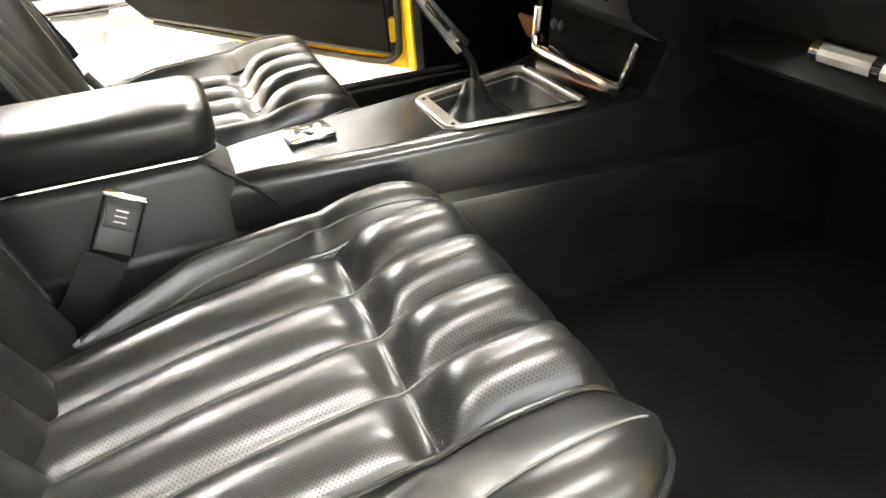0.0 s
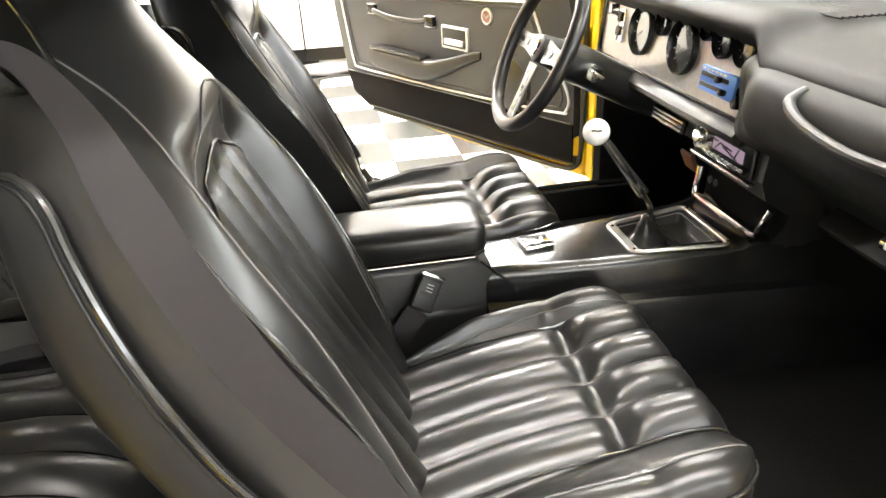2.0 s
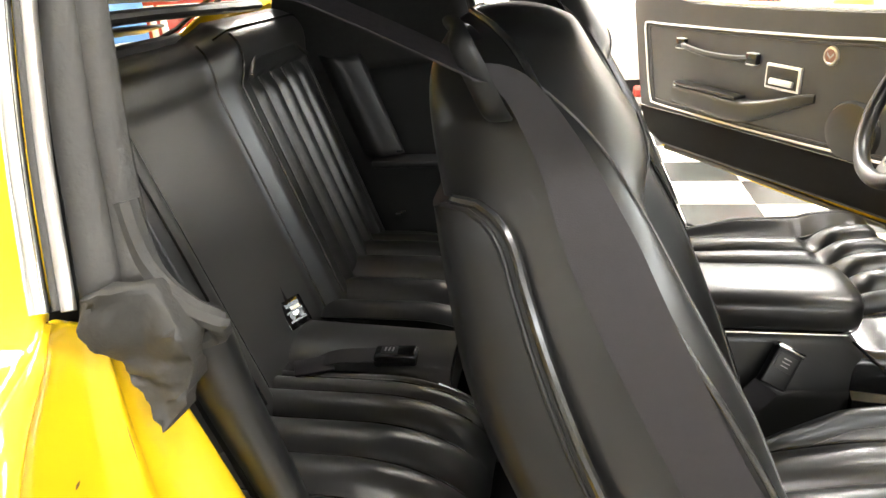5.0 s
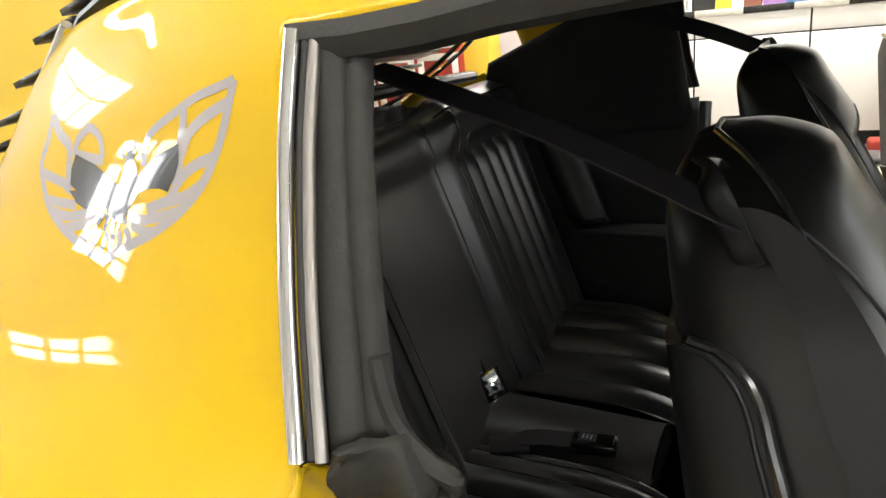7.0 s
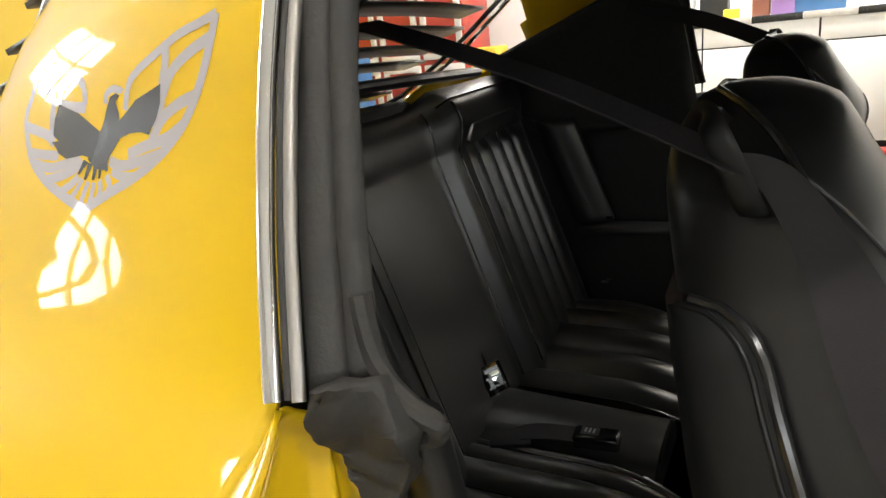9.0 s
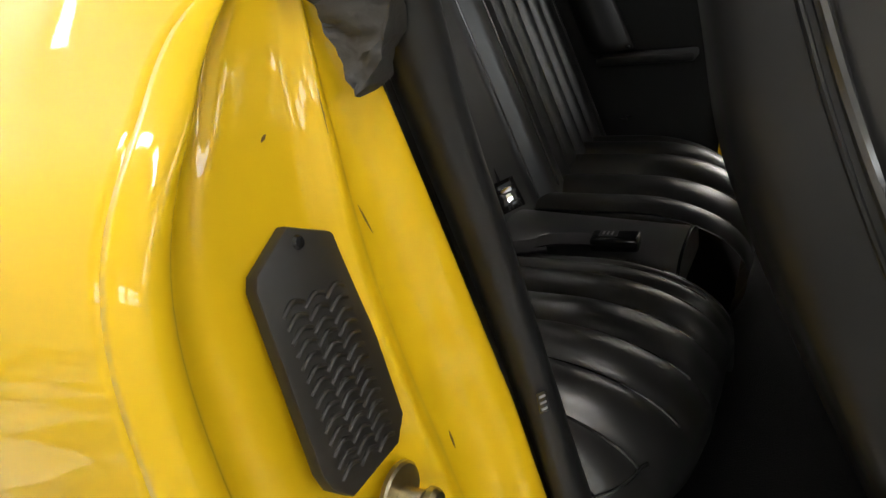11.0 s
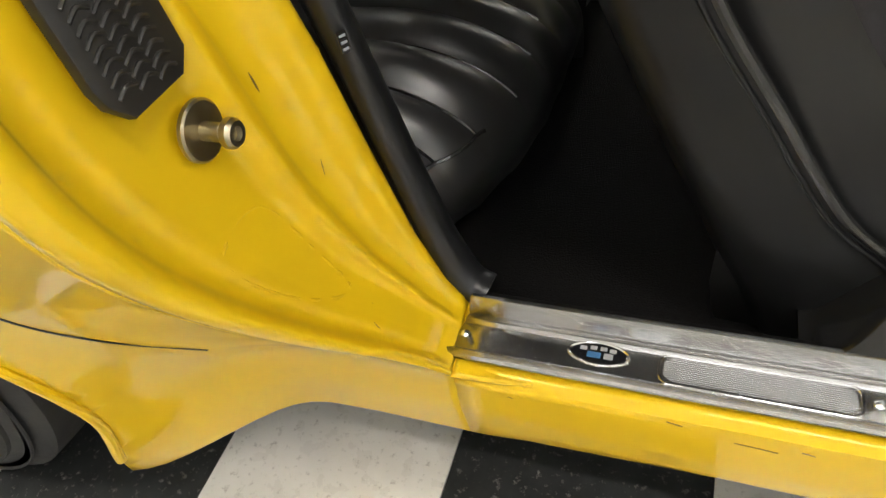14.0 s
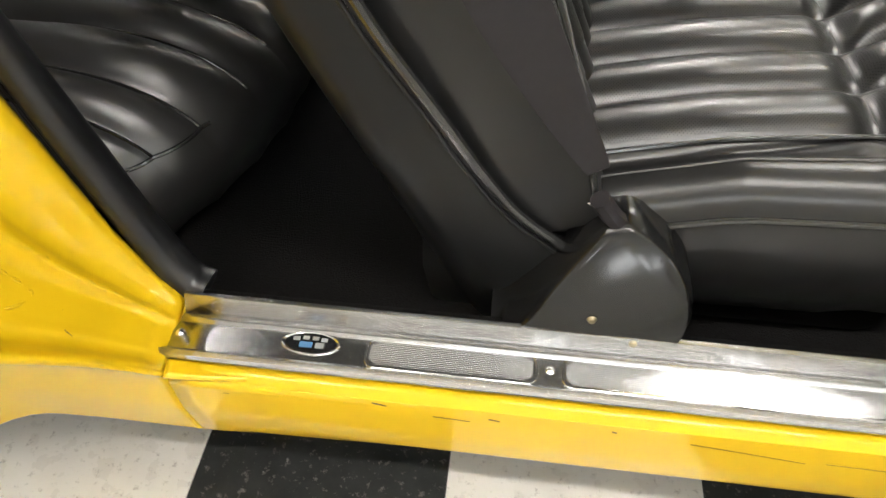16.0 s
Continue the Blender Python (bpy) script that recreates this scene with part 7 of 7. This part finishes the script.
def bl(pts):
    return [bird(u, v) for u, v in pts]


def dl(pts):
    """Drawing points, 224 to a unit."""
    return [bird(0.12 + x / 224, 0.02 + y / 224) for x, y in pts]


for name, pts, w in (
    ("wing_edge", [(828, 103), (760, 135), (690, 165), (630, 205), (520, 290), (485, 345), (468, 430)], 0.006),
    ("wing_edge", [(828, 103), (812, 180), (790, 270), (750, 390), (690, 510), (600, 615), (500, 690), (420, 730), (315, 788)], 0.007),
    ("feather_line", [(634, 205), (628, 270), (612, 345), (600, 430), (570, 510)], 0.0075),
    ("feather_line", [(806, 190), (720, 240), (650, 305), (612, 390)], 0.0075),
    ("feather_line", [(750, 400), (670, 430), (605, 480), (560, 560)], 0.0075),
    ("feather_line", [(690, 510), (620, 555), (540, 575), (470, 600)], 0.0075),
    ("feather_line", [(600, 612), (520, 630), (450, 640), (400, 615)], 0.007),
    ("feather_line", [(505, 688), (450, 680), (410, 655)], 0.006),
    ("wing_edge", [(150, 212), (120, 320), (92, 400), (94, 500), (110, 580), (160, 660), (240, 735), (315, 788)], 0.007),
    ("feather_line", [(150, 212), (172, 285), (205, 340), (195, 430), (185, 505)], 0.0085),
    ("feather_line", [(92, 440), (130, 462), (170, 485), (195, 520)], 0.0075),
    ("feather_line", [(100, 545), (150, 560), (210, 572)], 0.007),
    ("feather_line", [(118, 592), (180, 615), (240, 605), (290, 590)], 0.007),
    ("feather_line", [(165, 660), (220, 650), (270, 630), (300, 605)], 0.007),
    ("feather_line", [(215, 712), (255, 690), (285, 660)], 0.006),
    ("neck_line", [(290, 265), (245, 310), (228, 365), (270, 388), (325, 400)], 0.0075),
    ("neck_line", [(290, 265), (318, 300), (326, 345), (322, 390)], 0.0065),
    ("head_line", [(400, 395), (405, 360), (430, 342), (455, 350), (462, 340)], 0.005),
    ("tail_line", [(300, 672), (278, 715), (262, 742)], 0.005),
    ("tail_line", [(325, 685), (310, 725), (300, 765)], 0.005),
    ("tail_line", [(345, 690), (340, 730), (332, 772)], 0.005),
    ("tail_line", [(365, 685), (372, 720), (362, 758)], 0.005),
    ("tail_line", [(390, 670), (405, 705), (398, 738)], 0.005),
):
    band(name, dl(pts), w, SILVER_DECAL, BD, 0.0003)
for name, pts in (
    ("black_wing", [(228, 372), (205, 430), (195, 490), (215, 515), (188, 516), (205, 545), (240, 545), (210, 562), (245, 570), (275, 560), (240, 588), (300, 582), (340, 600), (385, 560), (370, 500), (300, 420)]),
    ("black_wing", [(606, 346), (560, 370), (510, 395), (475, 435), (440, 470), (430, 540), (480, 520), (520, 520), (552, 535), (530, 510), (560, 514), (545, 492), (580, 480), (600, 420)]),
    ("black_body", [(418, 372), (440, 360), (452, 372), (436, 392), (445, 440), (440, 540), (400, 600), (385, 650), (350, 640), (320, 600), (350, 540), (385, 470), (400, 420)]),
    ("black_tail", [(305, 600), (322, 612), (288, 655), (284, 648)]),
    ("black_tail", [(322, 612), (338, 622), (314, 678), (306, 674)]),
    ("black_tail", [(342, 622), (356, 630), (346, 682), (337, 680)]),
    ("black_tail", [(362, 628), (374, 630), (368, 678), (360, 678)]),
    ("black_tail", [(380, 620), (390, 610), (396, 652), (388, 656)]),
):
    decal(name, dl(pts), BLACK_DECAL, BD, 0.0005)

# ---- wheels
def wheel(name, x, y):
    m = Matrix.Translation((x, y, 0.325)) @ Matrix.Rotation(radians(90 if y < 0 else -90), 4, "X")
    bm = B(); lathe(bm, [(0.19, -0.11), (0.23, -0.115), (0.29, -0.10), (0.32, -0.085), (0.325, -0.04), (0.325, 0.04), (0.32, 0.085), (0.29, 0.10), (0.23, 0.115), (0.19, 0.105), (0.18, 0.0)], m, 64)
    ty = part(name, bm, TYRE, CAR, "black tyre on a polished alloy wheel")
    for r in (0.25, 0.275, 0.30):
        bm = B(); lathe(bm, [(r - 0.002, 0.10), (r, 0.1135 - (r - 0.25) * 0.2), (r + 0.002, 0.10)], m, 64)
        part("sidewall_ring", bm, TYRE, ty)
    bm = B(); lathe(bm, [(0.0001, 0.05), (0.06, 0.05), (0.09, 0.03), (0.16, 0.04), (0.185, 0.085), (0.198, 0.108), (0.203, 0.10), (0.20, 0.0), (0.0001, 0.0)], m, 48)
    part("rim", bm, ALUMINIUM, ty, "polished alloy rim")
    for k in range(10):
        bm = B(); box(bm, (0.12, 0, 0.05), (0.11, 0.03, 0.03), 0.008); bmesh.ops.transform(bm, matrix=m @ Matrix.Rotation(radians(36 * k), 4, "Z"), verts=bm.verts)
        part("spoke", bm, ALUMINIUM, ty)


wheel("rear_wheel", -0.72, -0.78)
wheel("rear_wheel", -0.72, 0.78)
wheel("front_wheel", 1.95, -0.78)
wheel("front_wheel", 1.95, 0.78)
bm = B(); grid(bm, lambda u, v: Vector((-0.72 + 0.415 * math.cos(math.pi * u), -0.60 - 0.22 * v, 0.31 + 0.415 * math.sin(math.pi * u))), 24, 2)
solid(part("wheel_well", bm, BLACKMAT, CAR), 0.004, 1)
# lower quarter seam and wheel flare
def low_skin(x, z):
    lo, hi = 0.5, 0.98
    for _ in range(24):
        mid = (lo + hi) / 2
        if skin_at(x, mid).z > z:
            lo = mid
        else:
            hi = mid
    return skin_at(x, lo)


bm = B(); tube(bm, smooth_path([low_skin(x, z) for x, z in ((-0.315, 0.555), (-0.285, 0.509), (-0.264, 0.447), (-0.239, 0.384), (-0.219, 0.304))], 8), 0.0013, 6)
part("body_seam", bm, BLACKMAT, CAR)
for s in (-1, 1):
    lip = []
    for k in range(41):
        a = radians(-20 + 130 * k / 40)
        x, z = ARCH[0] + (ARCH[2] + 0.001) * math.cos(a), ARCH[1] + (ARCH[2] + 0.001) * math.sin(a)
        p = low_skin(x, z)
        lip.append(Vector((x, p.y, z)))
    bm = B(); tube(bm, [Vector((p.x, s * abs(p.y), p.z)) for p in lip], 0.006, 10)
    part("arch_lip", bm, YELLOW, CAR)

LB = frame_of((-0.062, -0.668, 0.555), (0.55, 0.83, 0), (-0.15, 0, 1))
if (LB.to_3x3() @ Vector((0, 0, 1))).y > 0:
    LB = LB @ Matrix.Diagonal((1, 1, -1, 1))
bm = B(); plate(bm, rounded(0.008, 0.017, 0.0015), LB, 0.0008)
tl = part("trim_label", bm, BLACK_DECAL, CAR, "small dark maker's label")
for k in range(3):
    bm = B(); box(bm, (0, -0.005 + 0.005 * k, 0.0011), (0.005, 0.0018, 0.0005)); bmesh.ops.transform(bm, matrix=LB, verts=bm.verts)
    part("letter_bar", bm, GREYMETAL, tl)

# ---- along the far wall: clutter on the worktop and floor
def tub(name, label, cat, c, s, material, lid=None, bevel=0.01):
    t = thing(name, label, cat, (c[0], c[1], c[2] - s[2] / 2))
    bm = B(); box(bm, c, s, bevel, None, 3)
    part("body", bm, material, t)
    if lid:
        bm = B(); box(bm, (c[0], c[1], c[2] + s[2] / 2 + 0.008), (s[0] * 1.05, s[1] * 1.05, 0.02), 0.005)
        part("lid", bm, lid, t)
    return t


tub("storage_box", "white and blue cardboard box on the worktop", "box", (-0.74, 4.3, 1.02), (0.26, 0.2, 0.18), WHITE, BLUE)
tub("storage_box", "dark plastic case on the worktop", "box", (-0.48, 4.35, 1.03), (0.18, 0.2, 0.2), BLACKMAT)
tub("sponge", "yellow sponge on the worktop", "sponge", (-0.36, 4.2, 0.965), (0.10, 0.07, 0.07), mat("sponge_yellow", (0.75, 0.55, 0.05), 0.9, grain=0.6, grain_scale=90))
tub("can", "brown tin on the worktop", "can", (-0.18, 4.25, 1.0), (0.11, 0.11, 0.14), mat("brown_tin", (0.22, 0.08, 0.05), 0.4))
tub("bottle_box", "purple box on the worktop", "box", (-0.05, 4.25, 1.01), (0.14, 0.12, 0.16), mat("purple_card", (0.28, 0.16, 0.38), 0.6))
tub("storage_box", "blue carton with brown tape on the worktop", "box", (0.16, 4.3, 1.03), (0.3, 0.2, 0.2), BLUE, mat("cardboard", (0.4, 0.27, 0.14), 0.8))
# compressor with hose, in front of the cabinets
CP = thing("shop_vacuum", "dark green shop machine with a coil of orange hose on top", "machine", (1.08, 3.8, 0.0))
bm = B(); box(bm, (1.08, 3.80, 0.42), (0.54, 0.34, 0.82), 0.03, None, 3)
part("housing", bm, mat("dark_teal_enamel", (0.05, 0.09, 0.09), 0.4), CP)
bm = B(); box(bm, (0.95, 3.62, 0.66), (0.2, 0.03, 0.26), 0.008)
part("control_panel", bm, mat("pale_green", (0.35, 0.45, 0.4), 0.5), CP)
for k in range(7):
    r = 0.05 + 0.012 * k
    bm = B(); tube(bm, [(1.13 + 0.012 * k + r * math.cos(a), 3.60 - 0.010 * k, 0.74 + (0.16 + 0.01 * k) * math.sin(a)) for a in (2 * math.pi * j / 28 for j in range(28))], 0.006, 8, True)
    part("hose_coil", bm, ORANGE, CP, "orange air hose")
YJ = thing("yellow_jug", "yellow plastic jug with a cap", "jug", (1.82, 3.85, 0.0))
bm = B(); lathe(bm, [(0.0001, -0.08), (0.12, -0.08), (0.13, -0.06), (0.13, 0.45), (0.10, 0.56), (0.05, 0.62), (0.045, 0.68), (0.0001, 0.68)], pose(1.82, 3.85, 0.08), 24)
part("body", bm, WALL_YELLOW, YJ)
bm = B(); lathe(bm, [(0.0001, 0.05), (0.05, 0.05), (0.052, 0.0), (0.0001, 0)], pose(1.82, 3.85, 0.75), 20)
part("cap", bm, RED, YJ)
# dark mat and cord at the cabinets' foot
bm = B(); grid(bm, lambda u, v: Vector((-0.2 + 1.0 * u, 3.62 + 0.32 * v, 0.02 + 0.025 * noise.noise(Vector((u * 5, v * 3, 1))) + 0.015)), 24, 12)
mt = lone("floor_mat", bm, mat("grey_mat", (0.12, 0.11, 0.11), 0.8, vary=0.4, scale=20), "crumpled grey mat lying at the foot of the cabinets", "mat")
solid(mt, 0.02, 1)
bm = B(); tube(bm, smooth_path([(-0.1, 3.55, 0.012), (0.15, 3.50, 0.012), (0.4, 3.58, 0.012), (0.7, 3.52, 0.012)], 8), 0.008, 6)
lone("power_cord", bm, BLACKMAT, "black power cord lying on the floor tiles", "cord")
bm = B(); box(bm, (0.62, 3.9, 0.06), (0.2, 0.12, 0.08), 0.02, None, 3)
lone("red_bag", bm, RED, "small red bag on the floor by the cabinets", "bag")

# red panelled cabinet with white trim behind the car
RC = thing("tool_cabinet", "red tool cabinet with white framed doors", "cabinet", (-3.1, 4.0, 0))
bm = B(); box(bm, (-2.9, 4.35, 0.85), (1.2, 0.5, 1.7), 0.01)
part("body", bm, RED, RC)
for i in range(3):
    cx = -3.3 + 0.4 * i
    for cz in (0.45, 1.2):
        bm = B()
        for a, b, w, h in ((0, 0.33, 0.36, 0.05), (0, -0.33, 0.36, 0.05), (-0.155, 0, 0.05, 0.62), (0.155, 0, 0.05, 0.62)):
            box(bm, (cx + a, 4.09, cz + b), (w, 0.02, h), 0.002)
        part("door_trim", bm, WHITE, RC)
    bm = B(); lathe(bm, [(0.0001, 0.03), (0.015, 0.025), (0.018, 0)], Matrix.Translation((cx + 0.1, 4.08, 0.95)) @ Matrix.Rotation(radians(90), 4, "X"), 12)
    part("knob", bm, BLACKMAT, RC)
tub("storage_tub", "blue plastic storage tub behind the car", "tub", (-3.1, 3.3, 0.5), (0.5, 0.5, 1.0), BLUE)
tub("fuel_can", "yellow canister behind the car", "canister", (-2.2, 4.3, 0.45), (0.25, 0.25, 0.9), WALL_YELLOW)

# ---- floor tiles, the nearest as pieces
TS = 0.305
OX, OY = 0.563 % TS, 2.110 % TS
cube = {}
for key, mt in (("w", TILE_WHITE), ("b", TILE_BLACK)):
    bm = B(); box(bm, (0, 0, -0.0022), (TS - 0.0012, TS - 0.0012, 0.0045), 0.0)
    me = bpy.data.meshes.new("tile")
    bm.to_mesh(me); bm.free()
    me.materials.append(mt)
    cube[key] = me
count = 0
rest = {"w": B(), "b": B()}
for i in range(math.floor((X0 - OX) / TS), math.ceil((X1 - OX) / TS)):
    for j in range(math.floor((Y0 - OY) / TS), math.ceil((Y1 - OY) / TS)):
        cx, cy = OX + (i + 0.5) * TS, OY + (j + 0.5) * TS
        if not (X0 + TS / 2 < cx < X1 - TS / 2 and Y0 + TS / 2 < cy < Y1 - TS / 2):
            continue
        key = "w" if (i + j + 0) % 2 == 0 else "b"
        near = (-0.9 < cx < 2.0 and 0.5 < cy < 4.1) or (-1.3 < cx < 1.3 and -1.3 < cy < -0.2)
        if near:
            ob = new("tile", cube[key])
            ob.parent = FLOOR
            ob.location = (cx, cy, 0.0)
            count += 1
        else:
            box(rest[key], (cx, cy, -0.0022), (TS - 0.0012, TS - 0.0012, 0.0045))
for key, mt in (("w", TILE_WHITE), ("b", TILE_BLACK)):
    part("far_tiles", rest[key], mt, FLOOR, kind="stuff")
